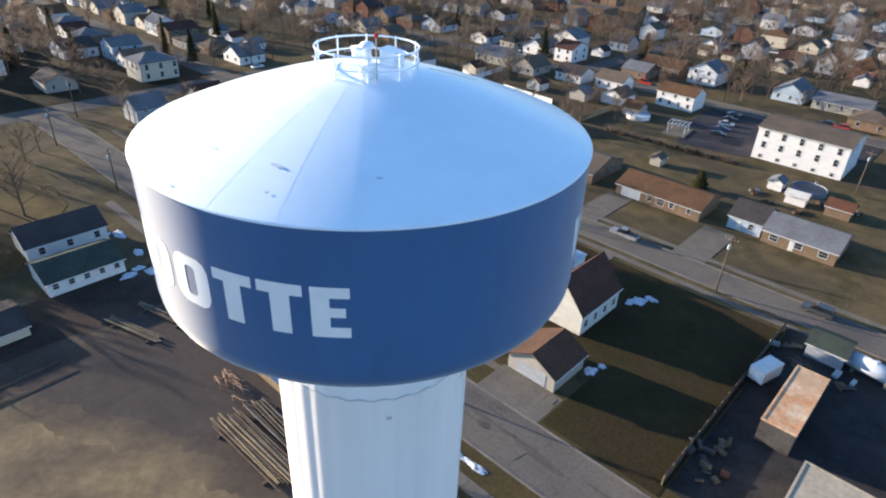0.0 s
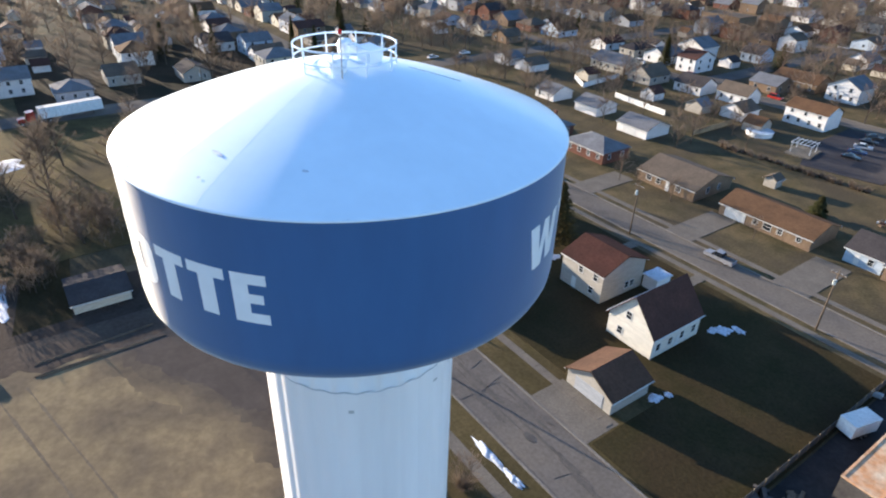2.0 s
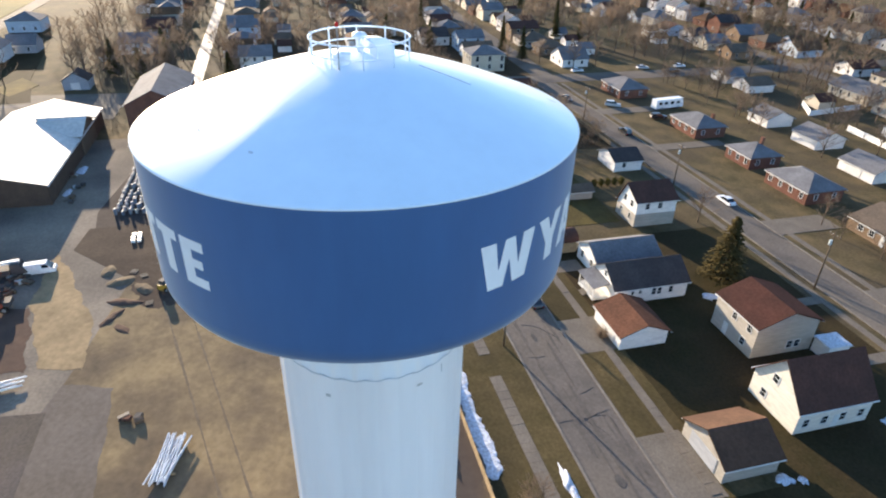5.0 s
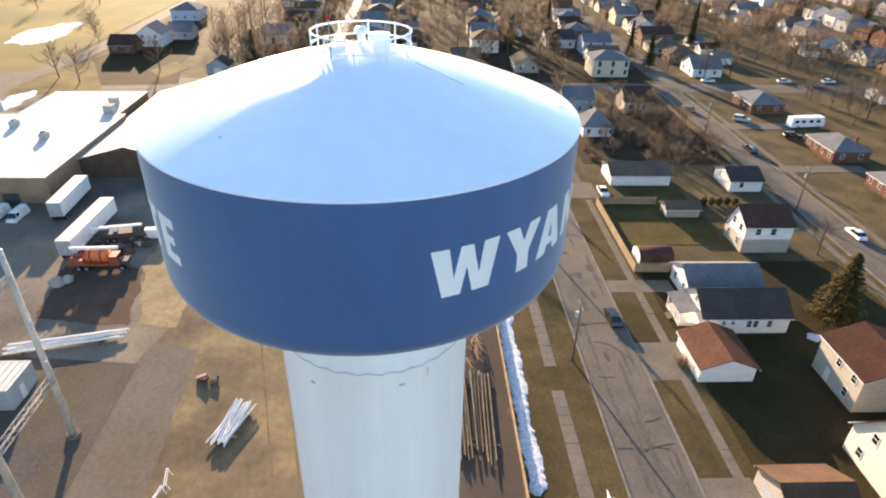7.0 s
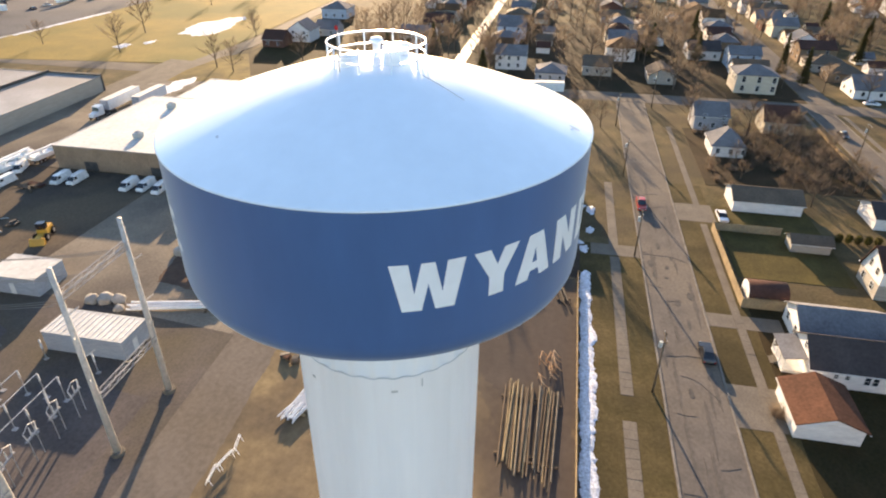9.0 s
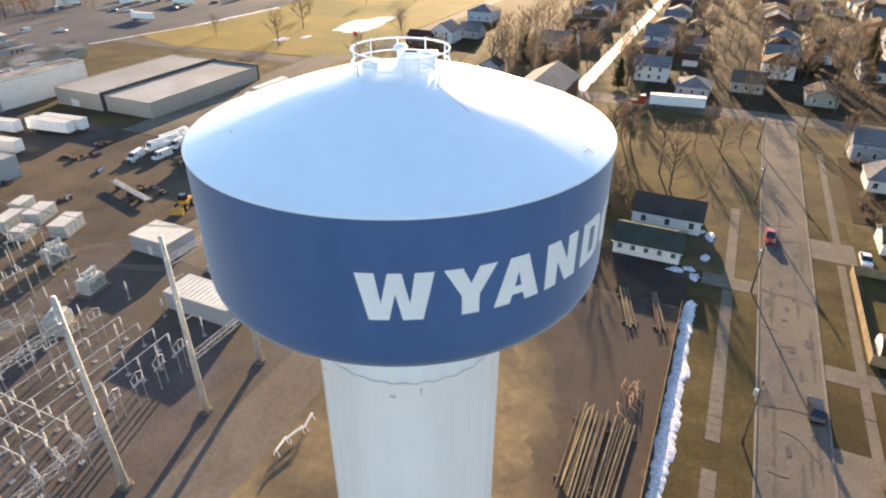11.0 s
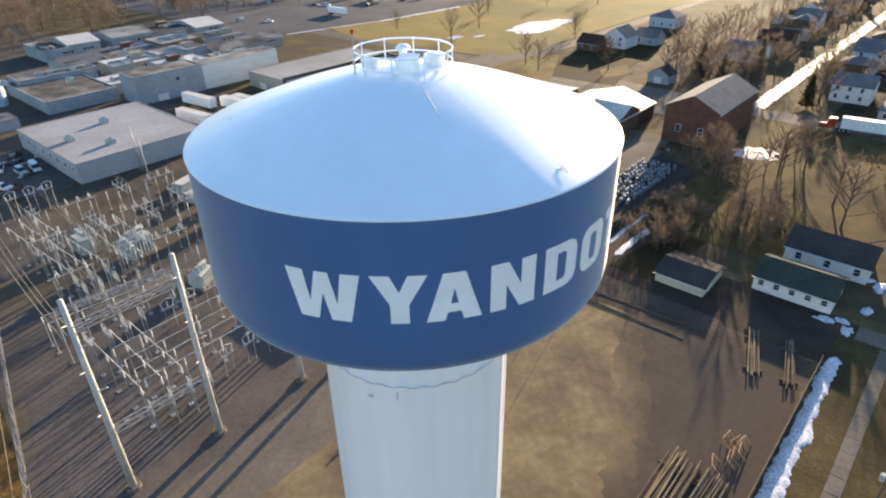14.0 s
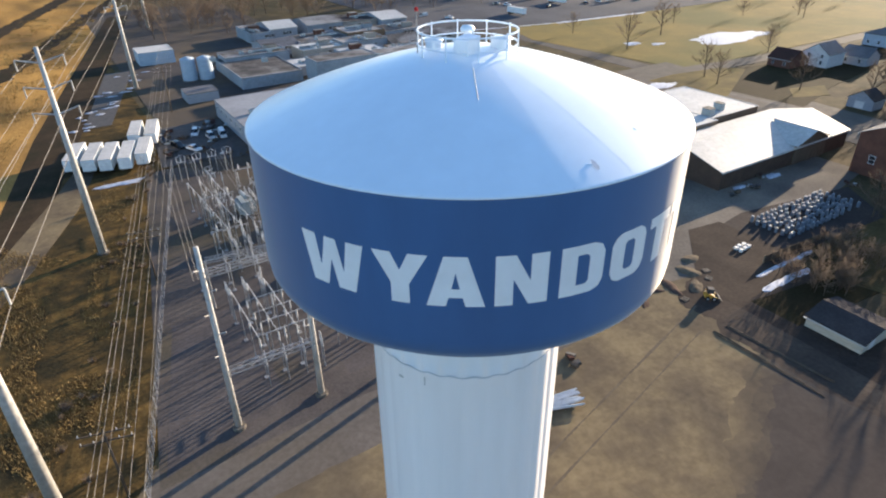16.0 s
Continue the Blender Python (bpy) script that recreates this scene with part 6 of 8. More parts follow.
part("bonnet", Geo().hexa([(0.62, -1.0, 0.8), (2.6, -0.9, 0.8), (2.6, 0.9, 0.8), (0.62, 1.0, 0.8)], [(0.62, -1.0, 1.9), (2.5, -0.85, 1.7), (2.5, 0.85, 1.7), (0.62, 1.0, 1.9)]), M_VINYL, tractor)
part("windscreen", Geo().hexa([(0.55, -1.0, 2.1), (0.62, -1.0, 2.1), (0.62, 1.0, 2.1), (0.55, 1.0, 2.1)], [(0.26, -0.95, 3.1), (0.34, -0.95, 3.1), (0.34, 0.95, 3.1), (0.26, 0.95, 3.1)]), M_CARGLASS, tractor)
part("chassis", Geo().box(-4.2, 2.4, -0.5, 0.5, 0.6, 0.9), M_DARK, tractor)
wheels(tractor, (-3.4, -2.3, 1.7), 1.0, 0.5, 0.35)
box_trailer(-138.6, -114.6, 180, 13.5, "white semi-trailer parked beside the depot")
box_trailer(-88.0, -67.9, 183, 13.0, "white semi-trailer parked at the hall")
for i, (x, y, rz) in enumerate(((15.4, -149.0, 75), (11.7, -146.6, 75), (8.2, -144.8, 75), (4.2, -143.4, 76), (0.2, -144.4, 76), (-0.3, -160.2, 77), (-4.2, -159.0, 77))):
    box_trailer(x, y, rz, 13.0, "white box trailer parked by the fence", None, "box_trailer", 3.9, 2.9)
for x, y in ((-64.3, -151.5), (-79.5, -152.5), (-83.0, -151.5), (-74, -166)):
    box_trailer(x, y, 97, 14, "white semi-trailer behind the works")
lr = random.Random(88)
for k in range(26):
    x, y = lr.uniform(-330, -165), lr.uniform(-345, -262)
    if k % 3 == 0:
        box_trailer(x, y, lr.choice((4, 94, -6)), 13, "white semi-trailer standing on the far car park")
    else:
        c, rgb = lr.choice((("white", (0.7, 0.7, 0.7)), ("silver", (0.5, 0.5, 0.5)), ("charcoal", (0.014, 0.015, 0.018))))
        car(lr.choice(("car", "suv", "van")), x, y, lr.uniform(0, 360), c, rgb, c.replace("charcoal", "dark") + " vehicle on the far car park")

# ---- yard ----
log_pile(-30.3, 6.4, 0.5, 14.5, 16, 3.7, "stack of long brown utility poles on bearers", r=0.14, seed=1)
log_pile(-29.6, 9.9, -1.5, 15.0, 9, 2.6, "loose stack of long pale utility poles", r=0.13, seed=2)
log_pile(-62.0, 5.9, 16.5, 11.0, 6, 1.5, "stack of weathered utility poles", 0.13, 3)
log_pile(-62.5, 10.5, 14.5, 11.0, 5, 1.2, "stack of weathered utility poles", 0.13, 4)
log_pile(-58.6, -11.6, 91.0, 15.5, 3, 0.6, "row of dark utility poles lying on the ground", 0.08, 5, False, M_POLE)
log_pile(-61.9, -12.0, 93.0, 16.0, 3, 0.7, "row of dark utility poles lying on the ground", 0.08, 6, False, M_POLE)
pk = thing("conduit_bundle", -28.6, -20.8, 0.09, 165, "bundle of pale grey plastic conduits on blocks", "pipe bundle")
cr = random.Random(8)
for k in range(16):
    v, z = (k % 8) * 0.3 - 1.05, 0.42 + (k // 8) * 0.22
    a = cr.uniform(-0.45, 0.45)
    part("conduit", Geo().tube((-3.4 + cr.uniform(-0.4, 0.4), v - a, z), (3.4 + cr.uniform(-0.4, 0.4), v + a, z), 0.1, n=8), M_PVC, pk)
for u in (-1.8, 1.8):
    part("block", Geo().box(u - 0.12, u + 0.12, -1.4, 1.4, 0, 0.3), M_LOG, pk)
fence = thing("board_fence", 0, 0, 0, 0, "low weathered board fence along the yard", "fence")
x = -66.0
fr = random.Random(3)
while x < -1:
    part("post", Geo().box(x - 0.07, x + 0.07, 13.6, 13.72, 0, 1.5), M_FENCE, fence)
    part("panel", Geo().box(x + 0.09, x + 2.3, 13.63, 13.68, 0.06, 1.38 + fr.uniform(-0.05, 0.05)), M_FENCE, fence)
    x += 2.4
snow_bank(-68.6, -17.5, 14.95, 3, 2.3)
snow_bank(-87.5, -74.5, -22.2, 5, 1.6, "ragged strip of old snow behind a shed")
snow_bank(-94.0, -77.5, -25.4, 6, 1.1, "ragged strip of old snow behind a shed")
snow_bank(0, 62, 0, 9, 3.4, "long bright ridge of ploughed snow beside the far car park", (-275, -227.2, 0.06, 0, 0, -3.5))
snow_bank(0, 52, 0, 11, 1.8, "thin ridge of ploughed snow beside the far car park", (-213, -231.6, 0.06, 0, 0, -11))
# The 9 by 12 patch at (-142, -19) is snow put in for sun glare.
for i, (x, y, w, d) in enumerate(((-13.6, 68.2, 3.0, 2.4), (-12.4, 70.3, 2.0, 1.4), (-14.6, 66.9, 1.4, 2.2), (-9.9, 47.2, 1.8, 2.2), (-9.4, 49.2, 1.5, 1.2), (-24.8, 69.5, 4.6, 3.4), (-27.4, 70.5, 2.0, 1.6), (-44.2, 61.5, 2.0, 2.8), (-43.6, 64.5, 1.6, 1.4), (-77.5, 11.5, 2.6, 3.6), (-76.5, 14.8, 2.6, 1.8), (-78.6, 13.6, 1.6, 2.4), (-94.2, 13.5, 2.6, 3.4), (-92.8, 16.2, 3.4, 2.0), (-84.0, 16.0, 3.4, 1.4), (-15, 22.7, 5.5, 1.2), (-10.5, 22.9, 3.5, 0.9), (-142, -19, 9, 12), (8.5, -131.0, 11, 2.4),  (-120, -50, 6, 2.2), (-108, -50, 5, 1.6), (-250, -156, 52, 17), (-206, -172, 9, 6), (-214, -165, 8, 4), (-158, -118, 22, 9))):
    snow_patch(x, y, w, d, 40 + i)
conifer(-48.0, 66.0, 12.6, 7.0, 0, "broad olive-brown evergreen beside the white house", M_CEDAR)
for i, (x, y, h, w) in enumerate(((-130, 205, 12, 5), (-203, 88, 13, 4), (-215, 84, 15, 3.4), (-240, 118, 14, 4), (-56, 226, 9, 6), (-26.4, 121.6, 4.6, 3.6), (-232, 58, 11, 4), (-100, 236, 11, 6))):
    conifer(x, y, h, w, i + 1)
for i in range(5):
    shrub(-88.6, 62.2 + i * 1.7, 0.7, 1.9, i % 3)
brush_clump(-13.0, 17.5, 2.6, 2.2, 0)
brush_clump(-38.5, 38.8, 2.4, 2.0, 1)
for i, (x, y, h) in enumerate(((-62, 100, 7), (-68.5, 75.5, 8), (-56, 99, 6), (-48, 100.5, 6), (-128, 152, 9), (-140, 62, 9), (-146, 58, 11), (-153, 44, 9), (-104, 62, 8), (-118, 66, 9), (-66, 152, 8), (-58, 146, 7), (-76, 158, 7), (-28, 100, 5), (-183, -117, 13), (-178, -108, 12), (-196, -166, 15), (-236, -127, 9), (-246, -133, 10), (-231, -178, 16), (-194, -88, 12), (-30, 240, 20), (-10, 250, 24), (0, 262, 22), (-18, 268, 20))):
    bare_tree(x, y, h, i % 5, 53 * i)
sr = random.Random(9)
for i in range(24):
    u = sr.random()
    snow_patch(12 - 24 * u + sr.uniform(-5, 5), -180 - 66 * u + sr.uniform(-4, 4), sr.uniform(1.5, 5), sr.uniform(0.7, 1.6), 90 + i, "thin streak of snow on a dark lot")


# ---- drums, sheds and machines ----
def clear_of_houses(x, y, gap=2.0):
    return all(not (a - gap < x < b + gap and c - gap < y < d + gap) for a, b, c, d in FOOT + STREETS)


def drum(x, y, h, rz):
    """A grey pole transformer standing in the open store."""
    def tank():
        return Geo().lathe([(0.01, 0.06), (0.30, 0.06), (0.31, 0.12), (0.31, h - 0.08), (0.33, h - 0.06), (0.30, h), (0.01, h + 0.04)], 12).mesh("tank", M_TANKGREY, False)
    def bushing():
        return Geo().tube((0.0, 0.0, 0), (0.0, 0.05, 0.3), 0.07, 0.04, n=6).mesh("bushing", M_PORC)
    top = thing("transformer_drum", x, y, 0.1, rz, "grey pole transformer drum standing in rows", "transformer drum", "stored transformer drums")
    part("tank", shared(("drum", h), tank), None, top)
    b = part("bushing", shared("drum_bushing", bushing), None, top)
    b.matrix_basis = pose(0.12, 0, h)
    return top


dr = random.Random(31)
sheet("store_pad", [(-90, -41), (-90, -26.5), (-119, -25), (-128, -37), (-97, -42)], -0.1, 0.03, M_MARGIN, "gravel pad of the open store", "gravel")
for i in range(17):
    for j in range(7):
        x, y = -95.0 - i * 1.5 + dr.uniform(-0.2, 0.2), -38.2 + j * 1.3 + dr.uniform(-0.2, 0.2)
        if dr.random() < 0.9:
            drum(x, y, dr.choice((0.9, 1.1, 1.3)), dr.uniform(0, 360))
for k, (x, y) in enumerate(((-83.0, -33.2), (-83.0, -32.2), (-84.2, -33.4), (-84.3, -32.3), (-85.4, -33.3), (-85.5, -32.4))):
    bx = thing("crate", x, y, 0.05, dr.uniform(-8, 8), "small white crate on the gravel", "crate", "white crates")
    part("box", Geo().box(-0.3, 0.3, -0.3, 0.3, 0, 0.5), M_VINYL, bx)
    part("lid", Geo().box(-0.33, 0.33, -0.33, 0.33, 0.5, 0.56), M_TRIM, bx)
house("shed", -79.6, -71.2, -13.2, -5.0, 1.9, 1.0, "y", M_CREAM, R_DARK, "low shed with a dark felt roof and pale eaves", "shed", doors=[("N", 2.6, 1.2, M_WHITE)])


def barrel_shed(x, y, w, l, wall, r):
    """A shed under a half-round roof, its white end towards the street."""
    top = thing("garden_shed", x, y, 0.03, 0, "barrel-roofed garden shed with a white front", "shed")
    FOOT.append((x - w / 2, x + w / 2, y, y + l))
    part("wall", Geo().box(-w / 2 + 0.05, w / 2 - 0.05, 0.1, l, 0, wall), M_FENCE, top)
    arc = [(w / 2 * math.cos(math.pi * k / 16), wall + r * math.sin(math.pi * k / 16)) for k in range(17)]
    g = Geo()
    g.v = [(u * f, v, z + 0.06 * (f > 1)) for f in (1.0, 1.04) for v in (0.06, l + 0.1) for u, z in arc]
    n = len(arc)
    for k in range(n - 1):
        g.f += [(k, k + 1, n + k + 1, n + k), (2 * n + k + 1, 2 * n + k, 3 * n + k, 3 * n + k + 1), (k + 1, k, 2 * n + k, 2 * n + k + 1), (n + k, n + k + 1, 3 * n + k + 1, 3 * n + k)]
    part("roof", g, R_BROWN, top, "", True)
    for v in (0.0, l):
        f = Geo()
        rim = arc + [(-w / 2, 0), (w / 2, 0)]
        n = len(rim)
        f.v = [(u, q, z) for q in (v, v + 0.05) for u, z in rim]
        f.f = [tuple(range(n - 1, -1, -1)), tuple(range(n, 2 * n))] + [(k, (k + 1) % n, n + (k + 1) % n, n + k) for k in range(n)]
        part("end_wall", f, M_VINYL, top, "white end panel")
    part("door", Geo().box(-0.55, 0.55, -0.04, 0.0, 0.05, 1.95), M_TRIM, top)
    return top


barrel_shed(-65.6, 40.4, 4.2, 6.0, 1.5, 1.7)
house("shed", -86.5, -83.0, 52.2, 59.0, 2.0, 0.9, "y", M_BEIGE, R_TAN, "pale garden shed with a low tan roof", "shed")
house("shed", -41.8, -39.0, 127.0, 130.0, 2.1, 0.9, "y", M_BEIGE, R_TAN, "small beige garden shed", "shed")
perg = thing("pergola", -48.0, 156.5, 0.03, 8, "white timber pergola on a grey deck", "pergola")
part("deck", Geo().box(-3.2, 3.2, -4.5, 4.5, 0, 0.35), M_GREYLOG, perg)
for u in (-2.4, 2.4):
    for v in (-2.2, 2.2):
        part("post", Geo().box(u - 0.08, u + 0.08, v - 0.08, v + 0.08, 0.35, 2.7), M_TRIM, perg)
for v in (-2.3, 2.2):
    part("beam", Geo().box(-2.9, 2.9, v, v + 0.12, 2.7, 2.9), M_TRIM, perg)
for k in range(6):
    part("rafter", Geo().box(-2.7 + k * 1.04, -2.55 + k * 1.04, -2.8, 2.8, 2.9, 3.05), M_TRIM, perg)
hedge_rng = random.Random(14)
for k in range(26):
    u = k / 25
    brush_clump(-62 + 36 * u + hedge_rng.uniform(-0.5, 0.5), 141.5 + 2.6 * u + hedge_rng.uniform(-0.8, 0.8), hedge_rng.uniform(1.3, 2.0), hedge_rng.uniform(1.6, 2.4), k % 3)


def rail_fence(name, a, b, h, material, label, step=2.4, post=None):
    """Posts with solid panels between them."""
    top = thing(name, 0, 0, 0, 0, label, "fence", "garden fences")
    a, b = Vector((*a, 0)), Vector((*b, 0))
    n = max(1, round((b - a).length / step))
    ang = math.degrees(math.atan2(b.y - a.y, b.x - a.x))
    l = (b - a).length / n
    pm = shared((name, "post", round(h, 2)), lambda: Geo().box(-0.06, 0.06, -0.06, 0.06, 0, h + 0.1).mesh("post", post or material))
    fm = shared((name, "panel", round(h, 2), round(l, 2)), lambda: Geo().box(0.06, l - 0.06, -0.025, 0.025, 0.06, h).mesh("panel", material))
    for i in range(n + 1):
        p = a.lerp(b, i / n)
        o = part("post", pm, None, top)
        o.matrix_basis = pose(p.x, p.y, 0, 0, 0, ang)
        if i < n:
            o = part("panel", fm, None, top)
            o.matrix_basis = pose(p.x, p.y, 0, 0, 0, ang)
    return top


rail_fence("board_fence", (-89.0, 39.4), (-62.6, 39.4), 1.8, M_FENCE, "tall sunlit board fence beside the footpath")
rail_fence("board_fence", (-62.6, 39.5), (-62.6, 45.6), 1.8, M_FENCE, "tall weathered board fence round a garden")
rail_fence("board_fence", (-89.0, 39.6), (-89.0, 52), 1.7, M_FENCE, "weathered board fence between gardens")
rail_fence("vinyl_fence", (-109.5, 152.5), (-88, 150.5), 1.7, M_VINYL, "white vinyl privacy fence")
rail_fence("vinyl_fence", (-123, 151.5), (-126, 173.5), 1.7, M_VINYL, "white vinyl privacy fence")
rail_fence("vinyl_fence", (-133, 157.5), (-124, 152.2), 1.7, M_VINYL, "white vinyl privacy fence")
rail_fence("board_fence", (-72, 142), (-72, 162), 1.6, M_FENCE, "weathered board fence between gardens")
rail_fence("board_fence", (-82.5, -27.5), (-101, -26.6), 1.6, M_POLE, "dark weathered board fence by the store")
rail_fence("board_fence", (-112, 78.5), (-155, 78.5), 1.0, M_FENCE, "low orange-brown fence along the street")
rail_fence("board_fence", (6.2, 36), (6.2, 79), 1.6, M_DARK, "dark board fence of the scrap yard")


def digger_truck(x, y, rz):
    """An old pole-setting truck: orange drum body, dark red bed and a pale boom laid along the top."""
    top = thing("digger_truck", x, y, 0.06, rz, "old orange digger truck with a pale boom laid flat", "truck")
    part("chassis", Geo().box(-4.6, 4.4, -0.55, 0.55, 0.7, 1.05), M_DARK, top)
    part("bed", Geo().box(-4.8, 1.6, -1.25, 1.25, 1.05, 1.5), M_AUGER, top, "dark red steel bed")
    part("side_box", Geo().box(-4.7, -2.2, -1.3, -0.5, 1.5, 2.2).box(-4.7, -2.2, 0.5, 1.3, 1.5, 2.2), M_AUGER, top)
    body = part("drum_body", Geo().tube((-1.9, 0, 2.5), (1.5, 0, 2.5), 1.15, n=18), M_ORANGE, top, "round orange body", True)
    for u in (-1.1, 0.6):
        part("band", Geo().tube((u - 0.12, 0, 2.5), (u + 0.12, 0, 2.5), 1.18, n=18), M_DARK, body)
    part("boom", Geo().box(-4.4, 3.4, -0.22, 0.22, 3.75, 4.15), M_VINYL, top, "pale boom")
    part("boom_rest", Geo().box(-2.6, -2.3, -0.3, 0.3, 1.5, 3.75), M_AUGER, top)
    part("auger", Geo().tube((-4.2, 0.75, 3.2), (-0.8, 0.75, 3.2), 0.28, n=10), M_STEEL, top)
    part("cab", Geo().hexa([(1.8, -1.15, 1.0), (3.6, -1.15, 1.0), (3.6, 1.15, 1.0), (1.8, 1.15, 1.0)], [(1.8, -1.05, 2.7), (3.2, -1.05, 2.7), (3.2, 1.05, 2.7), (1.8, 1.05, 2.7)]), M_AUGER, top)
    part("windscreen", Geo().hexa([(3.5, -0.95, 1.8), (3.62, -0.95, 1.8), (3.62, 0.95, 1.8), (3.5, 0.95, 1.8)], [(3.2, -0.9, 2.6), (3.3, -0.9, 2.6), (3.3, 0.9, 2.6), (3.2, 0.9, 2.6)]), M_CARGLASS, top)
    part("bonnet", Geo().box(3.65, 4.7, -0.9, 0.9, 1.0, 1.75), M_DARK, top)
    wheels(top, (-3.4, -2.1, 3.7), 1.0, 0.52, 0.38)
    return top


def boulder(x, y, r, seed):
    rng = random.Random(seed)
    bm = bmesh.new()
    bmesh.ops.create_icosphere(bm, subdivisions=3, radius=r)
    for v in bm.verts:
        v.co *= 1 + 0.28 * noise.noise(v.co * (1.3 / r) + Vector((seed, 0, 0)))
        v.co.z *= 0.75
    me = bpy.data.meshes.new("boulder")
    bm.to_mesh(me)
    bm.free()
    me.materials.append(M_ROCK)
    ob = part("boulder", me, None)
    ob.matrix_world = pose(x, y, r * 0.5, 0, 0, rng.uniform(0, 360))
    return tagged(ob, "pale boulder lying on the dirt", "boulder", "boulders")


for k, (x, y, r) in enumerate(((-43.2, -62.6, 1.1), (-43.6, -60.4, 1.3), (-44.0, -58.4, 1.1), (-42.0, -57.0, 0.8), (-59.6, -57.0, 1.2), (-60.6, -55.8, 0.9))):
    boulder(x, y, r, 3 + k)


def bucket_truck(x, y, rz, label, colour=None):
    """A utility truck with a long white boom laid flat."""
    top = thing("boom_truck", x, y, 0.06, rz, label, "truck", "utility trucks")
    part("chassis", Geo().box(-4.2, 3.6, -0.5, 0.5, 0.7, 1.0), M_DARK, top)
    part("cab", Geo().hexa([(1.6, -1.2, 0.9), (3.8, -1.2, 0.9), (3.8, 1.2, 0.9), (1.6, 1.2, 0.9)], [(1.6, -1.1, 2.7), (2.9, -1.1, 2.7), (2.9, 1.1, 2.7), (1.6, 1.1, 2.7)]), colour or M_VINYL, top)
    part("windscreen", Geo().hexa([(3.3, -1.0, 1.75), (3.45, -1.0, 1.75), (3.45, 1.0, 1.75), (3.3, 1.0, 1.75)], [(2.85, -0.95, 2.55), (3.0, -0.95, 2.55), (3.0, 0.95, 2.55), (2.85, 0.95, 2.55)]), M_CARGLASS, top)
    part("body", Geo().box(-4.2, 1.4, -1.2, 1.2, 1.0, 1.9), colour or M_VINYL, top)
    part("boom", Geo().box(-5.0, 3.0, -0.25, 0.25, 2.5, 2.95), M_VINYL, top)
    part("turret", Geo().tube((-1.5, 0, 1.9), (-1.5, 0, 2.6), 0.4, n=10), M_VINYL, top)
    part("bucket", Geo().box(-5.6, -4.9, -0.5, 0.3, 2.0, 3.0), M_VINYL, top)
    wheels(top, (-3.0, -1.9, 2.6), 1.0, 0.48, 0.35)
    return top


digger_truck(-64.8, -52.0, 92)
bucket_truck(-74.6, -51.8, 100, "dark utility truck with a white boom in the depot yard", M_DARK)
car("van", -75.4, -46.6, 95, "van_white", (0.72, 0.72, 0.70), "white work van in the depot yard")
flat = log_pile(-44.3, -48.6, 103.0, 15.0, 7, 1.9, "bundle of long white steel poles on bearers", 0.15, 15, True, M_VINYL)
for k in range(3):
    part("pole", Geo().tube((-6.8 + k, -0.6 + 0.5 * k, 0.78), (5.6 + 0.6 * k, -0.5 + 0.5 * k, 0.86), 0.14, 0.11, n=8), M_PVC, flat)
loader = thing("front_loader", -60.0, -85.4, 0.06, 20, "yellow wheel loader in the depot yard", "loader")
part("body", Geo().box(-2.2, 0.6, -0.9, 0.9, 0.8, 1.9), M_YELLOW, loader)
part("cab", Geo().box(-0.6, 0.7, -0.75, 0.75, 1.9, 3.1), M_CARGLASS, loader)
part("arms", Geo().box(0.6, 3.0, -0.6, 0.6, 0.9, 1.2), M_YELLOW, loader)
part("bucket", Geo().hexa([(2.9, -1.3, 0.2), (3.8, -1.3, 0.1), (3.8, 1.3, 0.1), (2.9, 1.3, 0.2)], [(2.9, -1.3, 1.3), (3.2, -1.3, 1.3), (3.2, 1.3, 1.3), (2.9, 1.3, 1.3)]), M_YELLOW, loader)
wheels(loader, (-1.5, 1.3), 1.0, 0.7, 0.45)


def tanker(x, y, rz, label):
    top = thing("storage_tank", x, y, 0.05, rz, label, "tank")
    g = Geo()
    n = 20
    part("tank", g.tube((-3.2, 0, 1.6), (3.2, 0, 1.6), 1.2, n=n), M_PVC, top, "", True)
    for u in (-2.2, 2.2):
        part("saddle", Geo().box(u - 0.2, u + 0.2, -1.0, 1.0, 0, 0.9), M_CONC, top)
    part("manway", Geo().tube((0, 0, 2.7), (0, 0, 3.05), 0.35, n=12), M_PVC, top)
    return top


tanker(19.0, 75.0, -10, "silver horizontal storage tank on saddles")
house("shed", 10.5, 15.5, 73.5, 78.5, 2.5, 1.0, "x", M_GREYW, R_GREEN, "small shed with a dark green roof", "shed")
cargo = thing("cargo_trailer", 8.0, 63.5, 0.05, 75, "small white cargo trailer in the scrap yard", "trailer")
part("box", Geo().box(-2.2, 2.2, -1.1, 1.1, 0.6, 2.5), M_VINYL, cargo)
part("roof_cap", Geo().box(-2.25, 2.25, -1.15, 1.15, 2.5, 2.58), M_TRIM, cargo)
part("drawbar", Geo().box(2.2, 3.4, -0.08, 0.08, 0.5, 0.6), M_DARK, cargo)
wheels(cargo, (-0.4, 0.4), 1.05, 0.35, 0.22)


